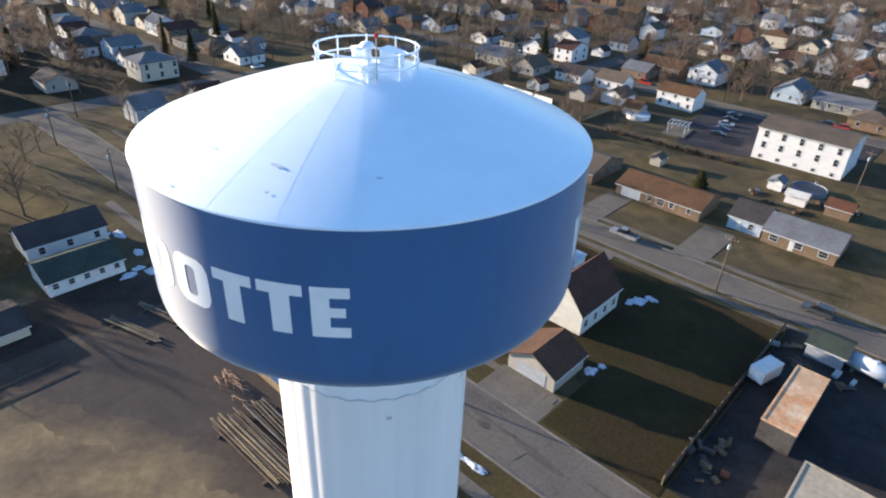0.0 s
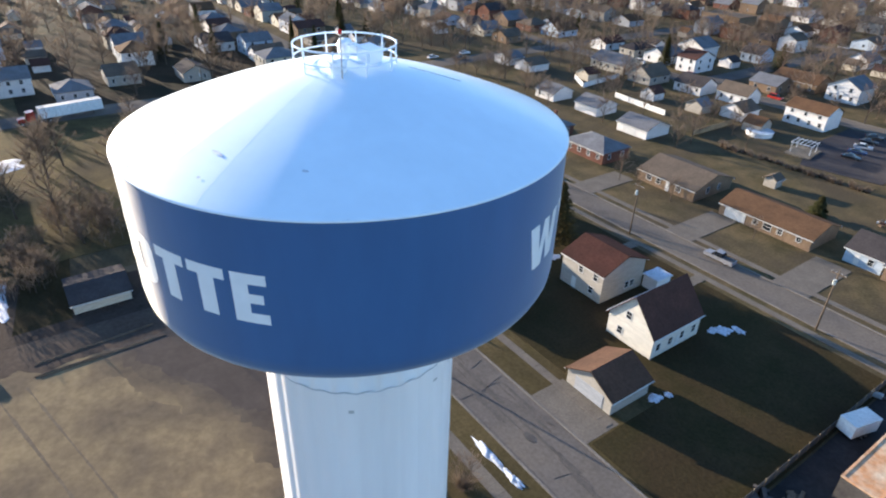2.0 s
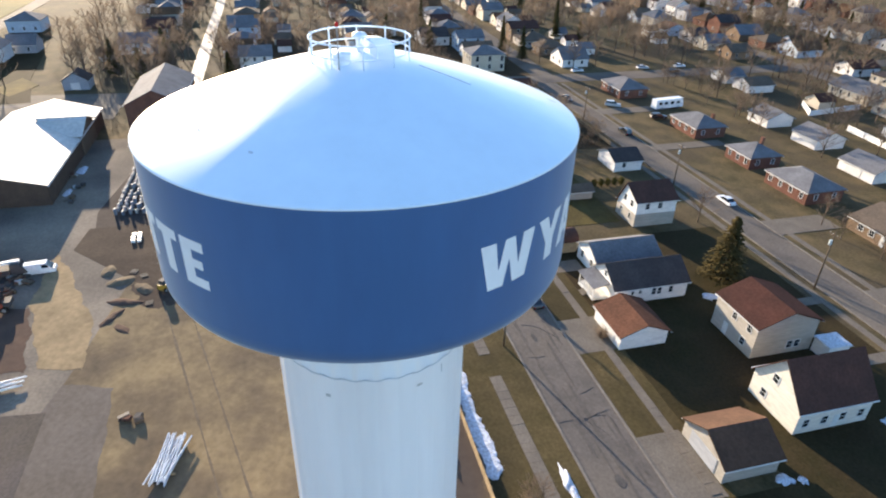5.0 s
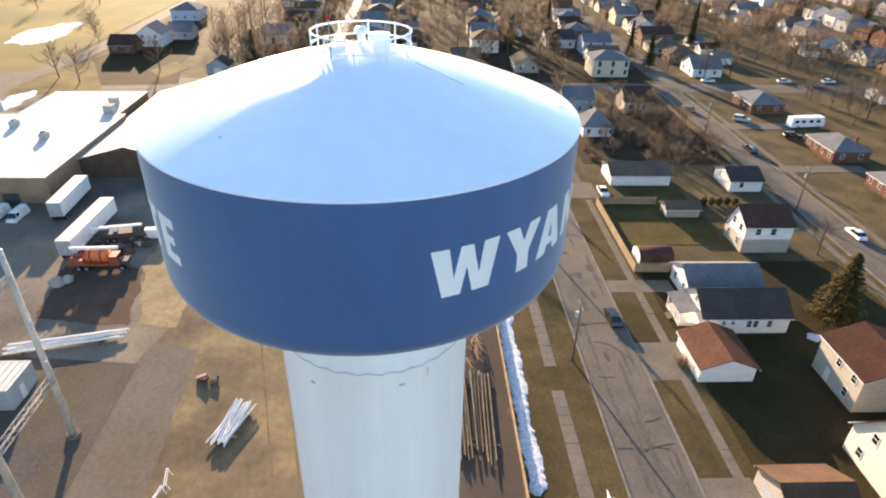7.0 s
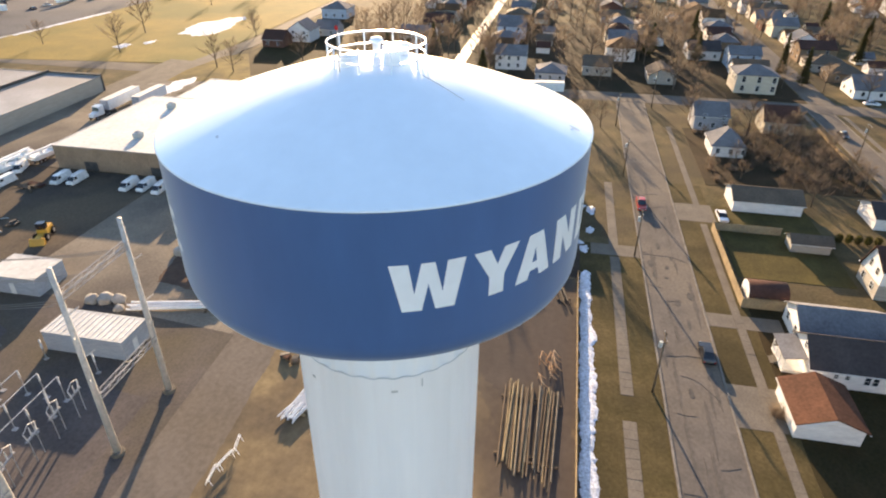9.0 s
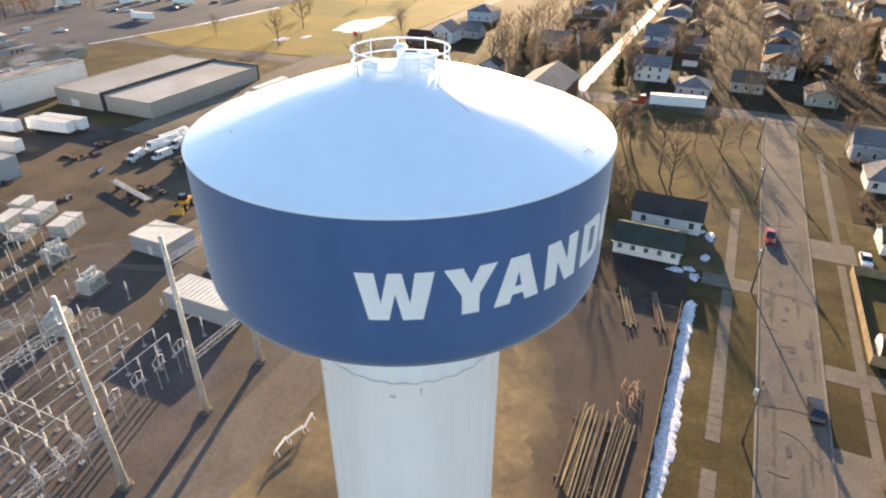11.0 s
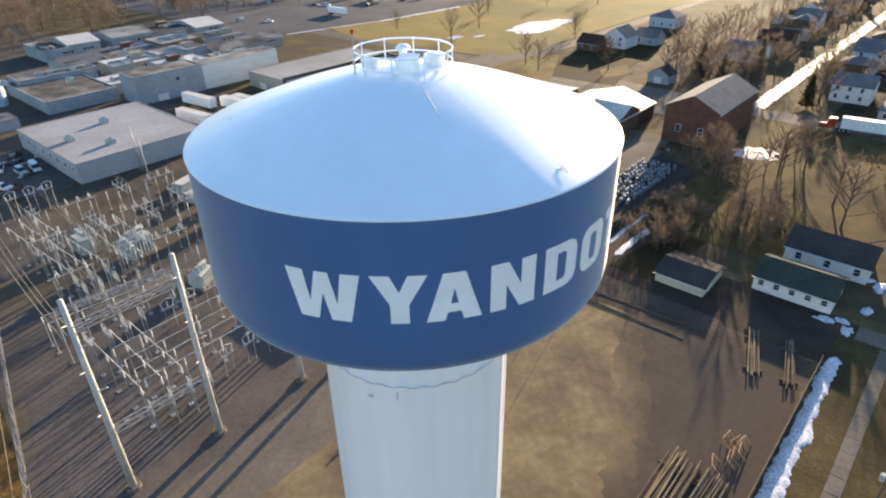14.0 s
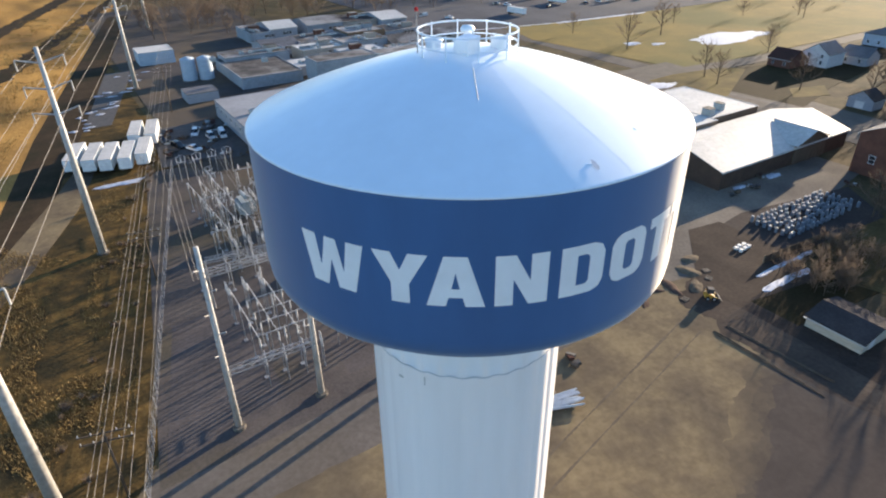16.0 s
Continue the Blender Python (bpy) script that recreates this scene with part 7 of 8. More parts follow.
def scrap(x, y, s, seed, group="scrap heaps", label="jumbled heap of dark scrap and boards"):
    """A heap of tilted boards, boxes and pipes."""
    rng = random.Random(seed)
    top = thing("scrap_heap", x, y, 0.05, rng.uniform(0, 360), label, "scrap heap", group)
    for k in range(5):
        ob = part("scrap_piece", Geo().box(-s * rng.uniform(0.2, 0.6), s * rng.uniform(0.2, 0.6), -0.3 * s * rng.random() - 0.1, 0.3 * s * rng.random() + 0.1, 0, rng.uniform(0.1, 0.7)), rng.choice((M_DARK, M_POLE, M_BARK, M_DARK, M_GREYEQ, M_POLE, R_BROWN)), top)
        ob.matrix_basis = pose(rng.gauss(0, s * 0.5), rng.gauss(0, s * 0.5), rng.uniform(0, 0.25), rng.uniform(-12, 12), rng.uniform(-12, 12), rng.uniform(0, 360))
    return top


for k, (x, y) in enumerate(((8.0, 73.5), (10, 70.5), (12.5, 69), (7.8, 44), (9.5, 41), (9.0, 46.5), (26, 72), (16.5, 70.5))):
    scrap(x, y, 1.6, 60 + k)
for k, (x, y) in enumerate(((-9, -139), (-12, -135), (-14, -141), (-18, -137), (-22, -133), (-72, -55), (-70, -50), (-110, -49), (-117, -51), (-104, -48), (-8, 131), (-2, 133), (-12, 136), (4, 135), (-130, -37), (-36.5, -26.2))):
    scrap(x, y, 1.2, 90 + k, "yard clutter", "small heap of mixed yard clutter")


def mound(x, y, w, d, h, seed, material, label):
    """A low heap of loose earth."""
    g, n, rows = Geo(), 28, 6
    for j in range(rows + 1):
        f = j / rows
        for k in range(n):
            a = 6.283 * k / n
            q = 1 + 0.35 * noise.noise(Vector((math.cos(a) * 1.4, math.sin(a) * 1.4, seed)))
            px, py = w * q * (1 - f) * math.cos(a), d * q * (1 - f) * math.sin(a)
            z = h * (1 - (1 - f) ** 2) * (1 + 0.6 * noise.noise(Vector((px * 0.9, py * 0.9, seed + 5.0))))
            g.v.append((px, py, z if j else -0.05))
    for j in range(rows):
        g.f += [(j * n + k, j * n + (k + 1) % n, (j + 1) * n + (k + 1) % n, (j + 1) * n + k) for k in range(n)]
    ob = part("mud_mound", g, material, None, "", True)
    ob.matrix_world = pose(x, y, 0.07, 0, 0, 37.0 * seed)
    return tagged(ob, label, "mound", "mud mounds")


for k, (x, y, w, d, h) in enumerate(((-66.5, -29.0, 2.4, 1.2, 0.35), (-63.0, -31.4, 3.0, 1.0, 0.3), (-69.5, -33.0, 2.6, 1.4, 0.4), (-59.0, -32.6, 2.6, 0.9, 0.22), (-73.0, -35.5, 2.4, 1.2, 0.35), (-56.0, -30.6, 2.0, 0.7, 0.16))):
    mound(x, y, w, d, h, k + 1.0, M_MUD if k % 2 else M_RUT, "low mound of loose earth in the yard")
for k, (x, y, rz) in enumerate(((-70.6, -29.6, 20), (-67.4, -26.6, 65), (-72.2, -31.4, -15), (-62.0, -27.6, 5))):
    pl = thing("pallet", x, y, 0.08, rz, "grey wooden pallet lying on the mud", "pallet", "yard pallets")
    for u in (-0.5, 0.0, 0.5):
        part("runner", Geo().box(-0.6, 0.6, u - 0.05, u + 0.05, 0, 0.1), M_GREYLOG, pl)
    for i in range(6):
        part("slat", Geo().box(-0.6 + 0.21 * i, -0.45 + 0.21 * i, -0.55, 0.55, 0.1, 0.125), M_GREYLOG, pl)
skid = thing("skid_loader", -65.6, -25.6, 0.08, 140, "small yellow skid loader standing on the mud", "loader")
part("body", Geo().hexa([(-1.0, -0.6, 0.35), (0.5, -0.6, 0.35), (0.5, 0.6, 0.35), (-1.0, 0.6, 0.35)], [(-1.0, -0.55, 1.15), (0.4, -0.55, 0.95), (0.4, 0.55, 0.95), (-1.0, 0.55, 1.15)]), M_YELLOW, skid)
part("cage", Geo().box(-0.7, 0.25, -0.45, 0.45, 1.16, 1.95), M_DARK, skid)
part("bucket", Geo().hexa([(1.0, -0.85, 0.1), (1.6, -0.85, 0.1), (1.6, 0.85, 0.1), (1.0, 0.85, 0.1)], [(1.0, -0.85, 0.65), (1.15, -0.85, 0.65), (1.15, 0.85, 0.65), (1.0, 0.85, 0.65)]), M_DARK, skid)
for v in (-0.72, 0.72):
    part("lift_arm", Geo().tube((-0.8, v, 1.2), (1.0, v, 0.5), 0.09, n=6), M_YELLOW, skid)
wheels(skid, (-0.6, 0.4), 0.72, 0.35, 0.25)
M_TARP = mat("dark_blue_tarp", (0.030, 0.042, 0.075), (0.020, 0.028, 0.050), rough=0.5, scale=0.8, fine=4, bump=0.4)
pool = thing("covered_pool", -7.6, 139.6, 0.02, 10, "round garden pool under a dark blue winter cover", "pool", "covered pools")
part("pool_wall", Geo().lathe([(3.9, 0.0), (3.9, 1.2), (3.75, 1.22), (3.7, 1.0)], 32), M_TANKGREY, pool)
part("cover", Geo().lathe([(3.72, 1.02), (2.4, 0.92), (0.01, 0.86)], 32), M_TARP, pool, "dark blue cover", True)
house("shed", -15.4, -12.2, 134.6, 138.0, 2.1, 0.9, "y", M_WHITE, R_GREY, "small white garden shed", "shed")
house("shed", -9.9, -5.6, 129.4, 132.0, 2.2, 0.7, "x", M_WHITE, R_WHITE, "low white shed behind the houses", "shed")
house("shed", -1.6, 3.4, 129.2, 133.4, 2.3, 1.2, "x", M_TAN, R_RUSTY, "brown garden shed with an orange-brown roof", "shed")
for k, (x, y) in enumerate(((-16.6, 128.4), (-17.4, 130.2), (-3.6, 134.4), (-1.6, 138.4), (-8.0, 146.0), (-11.4, 126.0), (-6.0, 125.6))):
    scrap(x, y, 1.1, 140 + k, "back yard clutter", "small heap of boards and garden clutter")
rb = random.Random(12)
for k in range(7):
    rack = thing("timber_rack", -41.0 + rb.uniform(-3, 3), 10.3 + rb.uniform(-1.2, 1.2), 0.05, rb.uniform(-25, 25), "rusty steel cable rack standing in the yard", "rack", "cable racks")
    part("frame", Geo().tube((-0.9, -0.5, 0), (-0.9, -0.5, 1.1), 0.05, n=5).tube((0.9, -0.5, 0), (0.9, -0.5, 1.1), 0.05, n=5).tube((-0.9, -0.5, 1.1), (0.9, -0.5, 1.1), 0.05, n=5).tube((-0.9, 0.5, 0), (-0.9, -0.5, 1.1), 0.05, n=5).tube((0.9, 0.5, 0), (0.9, -0.5, 1.1), 0.05, n=5), R_RUST, rack)
# motor home and pool behind the bungalows
rv = thing("motor_home", -138.0, 111.6, 0.02, 97, "long white motor home with dark windows", "motor home")
part("body", Geo().hexa([(-5.2, -1.2, 0.5), (5.2, -1.2, 0.5), (5.2, 1.2, 0.5), (-5.2, 1.2, 0.5)], [(-5.1, -1.15, 3.2), (4.7, -1.15, 3.2), (4.7, 1.15, 3.2), (-5.1, 1.15, 3.2)]), M_VINYL, rv)
for u in (-3.6, -1.6, 0.8, 3.0):
    for v in (-1.21, 1.21):
        part("window", Geo().box(u - 0.6, u + 0.6, v - 0.03, v + 0.03, 1.7, 2.5), M_CARGLASS, rv)
part("windscreen", Geo().box(4.85, 5.02, -1.0, 1.0, 1.6, 2.6), M_CARGLASS, rv)
wheels(rv, (-2.8, 3.4), 1.05, 0.45, 0.3)
house("house", -162.0, -149.6, 101.4, 111.4, 3.0, 2.4, "hip", M_BRICK, R_GREY, "red brick bungalow with a grey hipped roof", windows=evenly("S", 12.4, 4, 1.7) + evenly("E", 10, 2, 1.7))
pool = thing("round_pool", -62.5, 160.0, 0, 0, "round white above-ground pool under a cover", "pool")
part("pool_wall", Geo().lathe([(3.6, 0), (3.6, 1.2), (3.75, 1.22), (3.75, 1.28)], 32), M_VINYL, pool)
part("cover", Geo().lathe([(3.7, 1.29), (2.8, 1.2), (0.01, 1.15)], 32), M_BLUEW, pool)

# roof units of the depot and works
for x, y, z in ((-120, -95, 5.72), (-112, -84, 5.72), (-98, -90, 5.72), (-30, -150, 5.12), (-36, -140, 5.12), (-42, -158, 5.12), (-50, -200, 7.62), (-35, -212, 7.62)):
    u = thing("rooftop_unit", x, y, z, 0, "grey rooftop ventilation unit", "ventilation unit", "rooftop units")
    part("housing", Geo().box(-1.0, 1.0, -0.8, 0.8, 0, 1.3), M_GREYEQ, u)
    part("hood", Geo().hexa([(-0.6, -0.5, 1.3), (0.6, -0.5, 1.3), (0.6, 0.5, 1.3), (-0.6, 0.5, 1.3)], [(-0.4, -0.3, 1.7), (0.4, -0.3, 1.7), (0.4, 0.3, 1.7), (-0.4, 0.3, 1.7)]), M_STEEL, u)
# tall bare trees in the wood behind the low houses
tr = random.Random(21)
n = 0
while n < 18:
    x, y = (tr.uniform(-135, -106), tr.uniform(-27, -9)) if n % 3 else (tr.uniform(-150, -112), tr.uniform(-10, 12))
    if clear_of_houses(x, y):
        bare_tree(x, y, tr.uniform(9, 14) if n % 4 else tr.uniform(4, 6), n % 5, 71 * n)
        n += 1
for i in range(16):
    x, y = tr.uniform(-150, -112), tr.uniform(46, 76)
    if clear_of_houses(x, y):
        bare_tree(x, y, tr.uniform(5, 9), i % 5, 31 * i)
for i in range(34):
    brush_clump(tr.uniform(-150, -112), tr.uniform(44, 77), tr.uniform(1.2, 2.6), tr.uniform(1.2, 2.2), i % 3)
for i in range(40):
    u = tr.random()
    brush_clump(25 - 30 * u + tr.uniform(0, 8), -34 - 110 * u + tr.uniform(-6, 6), tr.uniform(0.6, 1.4), tr.uniform(0.5, 1.2), i % 3)


def barricade(x, y, rz):
    """A white A-frame road barrier."""
    top = thing("barricade", x, y, 0.1, rz, "white folding barricade standing on the dirt", "barricade", "yard barricades")
    for u in (-1.0, 1.0):
        for s in (-1, 1):
            part("leg", Geo().hexa([(u - 0.04, s * 0.4 - 0.03, 0), (u + 0.04, s * 0.4 - 0.03, 0), (u + 0.04, s * 0.4 + 0.03, 0), (u - 0.04, s * 0.4 + 0.03, 0)], [(u - 0.04, s * 0.04 - 0.03, 1.05), (u + 0.04, s * 0.04 - 0.03, 1.05), (u + 0.04, s * 0.04 + 0.03, 1.05), (u - 0.04, s * 0.04 + 0.03, 1.05)]), M_VINYL, top)
    for s, z in ((-0.1, 0.82), (-0.24, 0.42), (0.1, 0.82)):
        part("board", Geo().box(-1.2, 1.2, s - 0.02, s + 0.02, z, z + 0.2), M_VINYL, top)
    return top


for x, y, rz in ((-15.6, -26.5, 5), (-17.9, -26.1, -14), (-20.2, -25.8, 12)):
    barricade(x, y, rz)


# containers, pipes and clutter in the works yard
def equipment_box(x, y, rz, l, w, h):
    """A tall pale equipment cubicle with vents, a lid and a plinth."""
    c = thing("equipment_cubicle", x, y, 0.05, rz, "tall pale grey equipment cubicle in the works yard", "cubicle", "equipment cubicles")
    part("plinth", Geo().box(-l / 2 - 0.15, l / 2 + 0.15, -w / 2 - 0.15, w / 2 + 0.15, 0, 0.15), M_CONC, c)
    part("body", Geo().box(-l / 2, l / 2, -w / 2, w / 2, 0.15, h), M_GREYEQ, c)
    part("lid", Geo().box(-l / 2 - 0.08, l / 2 + 0.08, -w / 2 - 0.08, w / 2 + 0.08, h, h + 0.12), M_PALE, c)
    for k in range(4):
        u = -l / 2 + l * (k + 0.5) / 4
        for v in (-w / 2 - 0.03, w / 2):
            part("door", Geo().box(u - l / 10, u + l / 10, v, v + 0.03, 0.4, h - 0.3), M_GREYEQ, c)
    return c


for x, y, rz, l, w, h in ((-42.6, -98.4, 20, 6.0, 3.4, 2.6), (-44.0, -108.0, 20, 5.6, 3.2, 2.4), (-39.4, -111.0, 20, 5.6, 2.8, 2.2), (-37.2, -103.6, 20, 3.2, 2.6, 2.2), (-45.4, -115.6, 20, 4.4, 2.6, 2.0)):
    equipment_box(x, y, rz, l, w, h)
pipe = thing("pipe_rack", -60.0, -101.0, 0.05, 75, "long silver pipes lying on low trestles", "pipe rack")
for k in range(3):
    part("pipe", Geo().tube((-8, -0.5 + k * 0.5, 1.0), (8, -0.5 + k * 0.5, 1.0), 0.2, n=8), M_STEEL, pipe)
for u in (-5, 0, 5):
    part("trestle", Geo().box(u - 0.12, u + 0.12, -1.0, 1.0, 0, 0.8), M_POLE, pipe)
wy = random.Random(5)
for k in range(5):
    scrap(-77.5 + wy.uniform(0, 6), -53 + wy.uniform(0, 5), 1.6, 240 + k, "depot clutter", "dark heap of cable reels and scrap")
for k in range(16):
    scrap(wy.uniform(-23, -4), wy.uniform(-166, -136), wy.uniform(1.4, 2.4), 260 + k, "scrap lot heaps", "dark heap of scrap in a crowded lot")
for k in range(6):
    c, rgb = wy.choice((("white", (0.7, 0.7, 0.7)), ("charcoal", (0.014, 0.015, 0.018)), ("silver", (0.5, 0.5, 0.5))))
    car(wy.choice(("car", "suv", "van")), -21 + 3.1 * k, wy.uniform(-158, -140), wy.uniform(60, 120), c, rgb, c.replace("charcoal", "dark") + " vehicle standing in the scrap lot")
for k in range(15):
    scrap(wy.uniform(-84, -50), wy.uniform(-136, -92), wy.uniform(1.2, 2.2), 200 + k, "works yard clutter", "heap of dark scrap in the works yard")
for k, (x, y) in enumerate(((-86.5, -114), (-83, -116), (-79, -111.5), (-90, -117), (-76, -117), (-94, -113))):
    bucket_truck(x, y, wy.uniform(0, 360), "white utility truck parked behind the depot") if k % 2 else car("van", x, y, wy.uniform(-30, 30), "van_white", (0.72, 0.72, 0.70), "white work van behind the depot")


# ---- substation ----
def mast(x, y, h, label):
    top = thing("lattice_mast", x, y, 0.04, 0, label, "mast", "substation masts")
    part("shaft", Geo().tube((0, 0, 0.4), (0, 0, h), 0.42, 0.26, n=12), M_PALE, top, "", True)
    part("footing", Geo().tube((0, 0, 0), (0, 0, 0.5), 0.85, 0.8, n=14), M_CONC, top)
    for k in range(5):
        z = h * (0.45 + 0.11 * k)
        part("standoff", Geo().tube((0, 0, z), (0.9 * (-1) ** k, 0.9, z + 0.6), 0.07, n=6), M_PALE, top)
    return top


def beam(p, q, w, label):
    """A lattice beam between two masts: four chords with lacing."""
    top = thing("lattice_beam", *p, 0, label, "beam", "substation beams")
    p, q = Vector(p), Vector(q)
    d = (q - p)
    n = max(4, int(d.length / 1.2))
    side = Vector((-d.y, d.x, 0)).normalized() * w / 2
    up = Vector((0, 0, w / 2))
    chords, lace = Geo(), Geo()
    cs = (side + up, side - up, -side - up, -side + up)
    for c in cs:
        chords.tube(c, d + c, 0.06, n=5)
    for i in range(n):
        for a, b in ((0, 1), (1, 2), (2, 3), (3, 0)):
            s, e = (a, b) if i % 2 else (b, a)
            lace.tube(d * (i / n) + cs[s], d * ((i + 1) / n) + cs[e], 0.03, n=4)
    part("chords", chords, M_STEEL, top)
    part("lacing", lace, M_STEEL, top)
    return top


for x in (-27.3, -16.7, -4.1, 6.8):
    mast(x, -39.2, 25.8, "tall pale steel substation mast")
for a, b in ((-27.3, -16.7), (-4.1, 6.8)):
    for z in (9.0, 22.5):
        beam((a, -39.2, z), (b, -39.2, z), 0.7, "pale lattice beam between two masts")


def insulator_post(x, y, h, group, label="pale insulator post on a steel stand"):
    def stand():
        return Geo().tube((0, 0, 0), (0, 0, h * 0.55), 0.09, n=6).box(-0.25, 0.25, -0.25, 0.25, 0, 0.15).mesh("stand", M_STEEL)
    def stack():
        prof = [(0.06, h * 0.55)]
        for k in range(6):
            z = h * (0.555 + 0.07 * k)
            prof += [(0.07, z), (0.16, z + h * 0.012), (0.15, z + h * 0.024), (0.07, z + h * 0.04)]
        prof += [(0.06, h), (0.01, h + 0.01)]
        return Geo().lathe(prof, 8).mesh("insulator", M_PORC)
    top = thing("insulator_post", x, y, 0.045, 0, label, "insulator post", group)
    part("stand", shared(("stand", h), stand), None, top)
    part("insulator", shared(("stack", h), stack), None, top)
    return top


def bus_frame(x, y, w, h, rz=0):
    """A low steel portal with three hanging switches."""
    top = thing("switch_frame", x, y, 0.045, rz, "steel switch frame with insulators", "switch frame", "switch frames")
    part("portal", Geo().tube((-w / 2, 0, 0), (-w / 2, 0, h), 0.1, n=6).tube((w / 2, 0, 0), (w / 2, 0, h), 0.1, n=6).box(-w / 2 - 0.4, w / 2 + 0.4, -0.1, 0.1, h - 0.1, h + 0.1), M_STEEL, top)
    for k in range(3):
        u = (k - 1) * w * 0.36
        part("switch", Geo().tube((u, -0.5, h + 0.1), (u, -0.5, h + 1.1), 0.11, 0.08, n=6).tube((u, 0.5, h + 0.1), (u, 0.5, h + 1.1), 0.11, 0.08, n=6).tube((u, -0.6, h + 1.1), (u + 0.2, 0.9, h + 1.5), 0.05, n=5), M_PORC, top)
    return top


def transformer(x, y, rz=0.0, s=1.0):
    top = thing("power_transformer", x, y, 0.045, rz, "grey power transformer with radiators and bushings", "transformer", "transformers")
    part("plinth", Geo().box(-2.4 * s, 2.4 * s, -1.6 * s, 1.6 * s, 0, 0.35), M_CONC, top)
    part("tank", Geo().box(-1.8 * s, 1.8 * s, -1.0 * s, 1.0 * s, 0.35, 3.0 * s), M_GREYEQ, top)
    for k in range(7):
        u = (-1.7 + k * 0.55) * s
        for v in (-1.5, 1.5):
            part("radiator", Geo().box(u, u + 0.2 * s, min(v, v * 0.7) * s, max(v, v * 0.7) * s, 0.8, 2.7 * s), M_GREYEQ, top)
    part("conservator", Geo().tube((-1.6 * s, 0, 3.7 * s), (1.2 * s, 0, 3.7 * s), 0.4 * s, n=12), M_GREYEQ, top)
    for k in range(3):
        u = (k - 1) * 1.0 * s
        part("bushing", Geo().tube((u, 0.4 * s, 3.0 * s), (u, 0.7 * s, 4.6 * s), 0.18 * s, 0.08 * s, n=8), M_PORC, top)
    return top


for iy in range(8):
    y = -47.0 - iy * 9.0
    for ix in range(4):
        x = -25.5 + ix * 8.3 - iy * 1.1
        if iy > 3:
            bus_frame(x, y, 6.0, 4.5 + (iy % 3), 0 if (ix + iy) % 2 else 90)
        for k in range(3 if iy > 2 else 1):
            insulator_post(x - 3 + k * 2.4, y - 3.6, 3.6 + 0.8 * ((ix + k) % 2), "insulator posts")
for x, y, rz, k in ((-30, -76, 10, 1.0), (-18.0, -90.0, 20, 1.35), (-12.0, -99.0, 90, 1.1), (-20.6, -71.6, 30, 1.0), (-34, -90, 0, 1.0)):
    transformer(x, y, rz, k)
control = house("control_house", -37.0, -31.5, -61.0, -48.4, 3.2, 0.0, "flat", M_GREYW, R_WHITE, "pale control house with a ribbed white roof", "control house", doors=[("N", 2.5, 0.95)], parapet=0.15)
for k in range(14):
    part("roof_rib", Geo().box(-2.6, 2.6, -6.0 + k * 0.9, -5.85 + k * 0.9, 3.32, 3.40), M_TRIM, control)
spans = []
for x in (-27.3, -22.0, -16.7, -4.1, 1.3, 6.8):
    for k in range(3):
        spans.append(((x + k * 0.5, -39.2, 22), (x - 8 + k, -110, 9 + k)))
wires("bus_wire", spans, 0.03, "thin overhead conductor of the substation")


def bus_run(p, q, z, step=4.2):
    """A rigid pale tube on insulator posts."""
    top = thing("bus_run", p[0], p[1], 0.045, math.degrees(math.atan2(q[1] - p[1], q[0] - p[0])), "pale rigid bus tube carried on insulator posts", "bus tube", "bus runs")
    l = math.hypot(q[0] - p[0], q[1] - p[1])
    part("tube", Geo().tube((0, 0, z), (l, 0, z), 0.055, n=6), M_PORC, top)
    n = max(2, round(l / step))
    post = shared(("bus_post", z), lambda: Geo().tube((0, 0, 0), (0, 0, z - 1.3), 0.07, n=6).box(-0.3, 0.3, -0.3, 0.3, 0, 0.12).mesh("post", M_STEEL))
    def stack():
        prof = [(0.05, z - 1.3)]
        for k in range(5):
            prof += [(0.07, z - 1.28 + 0.25 * k), (0.15, z - 1.22 + 0.25 * k), (0.07, z - 1.1 + 0.25 * k)]
        return Geo().lathe(prof + [(0.05, z)], 8).mesh("insulator", M_PORC)
    st = shared(("bus_stack", z), stack)
    for k in range(n + 1):
        o = part("post", post, None, top)
        o.matrix_basis = pose(l * k / n, 0, 0)
        part("insulator", st, None, o)
    return top


for x in (-3.4, -5.8, -8.2):
    bus_run((x + 0.6, -106.0), (x - 0.9, -81.0), 6.6)
for x in (0.9, -1.7, -4.3):
    bus_run((x, -61.0), (x, -46.5), 6.6)
for x in (-12.5, -15.0, -17.5):
    bus_run((x - 0.6, -98.0), (x, -80.0), 6.0)
for y in (-50.5, -53.4, -56.3, -60.0):
    bus_run((-1.0, y), (-23.0, y - 0.6), 4.2, 5.5)
for y in (-71.0, -73.5):
    bus_run((3.0, y), (-15.0, y + 1.0), 5.4)


def knife_switch(x, y, z, rz):
    """A pair of leaning insulators joined by a bent blade."""
    top = thing("knife_switch", x, y, 0.045, rz, "white knife switch on a steel stand", "switch", "knife switches")
    part("stand", Geo().tube((-0.7, 0, 0), (-0.7, 0, z), 0.07, n=6).tube((0.7, 0, 0), (0.7, 0, z), 0.07, n=6).box(-1.1, 1.1, -0.12, 0.12, z, z + 0.16), M_STEEL, top)
    for u, lean in ((-0.8, -0.25), (0.0, 0.0), (0.8, 0.25)):
        part("insulator", Geo().tube((u, 0, z + 0.16), (u + lean, 0, z + 1.3), 0.10, 0.06, n=8), M_PORC, top)
    part("blade", Geo().tube((-1.05, 0, z + 1.3), (0.0, 0, z + 1.8), 0.05, n=6).tube((0.0, 0, z + 1.8), (1.05, 0, z + 1.3), 0.05, n=6), M_PORC, top)
    return top


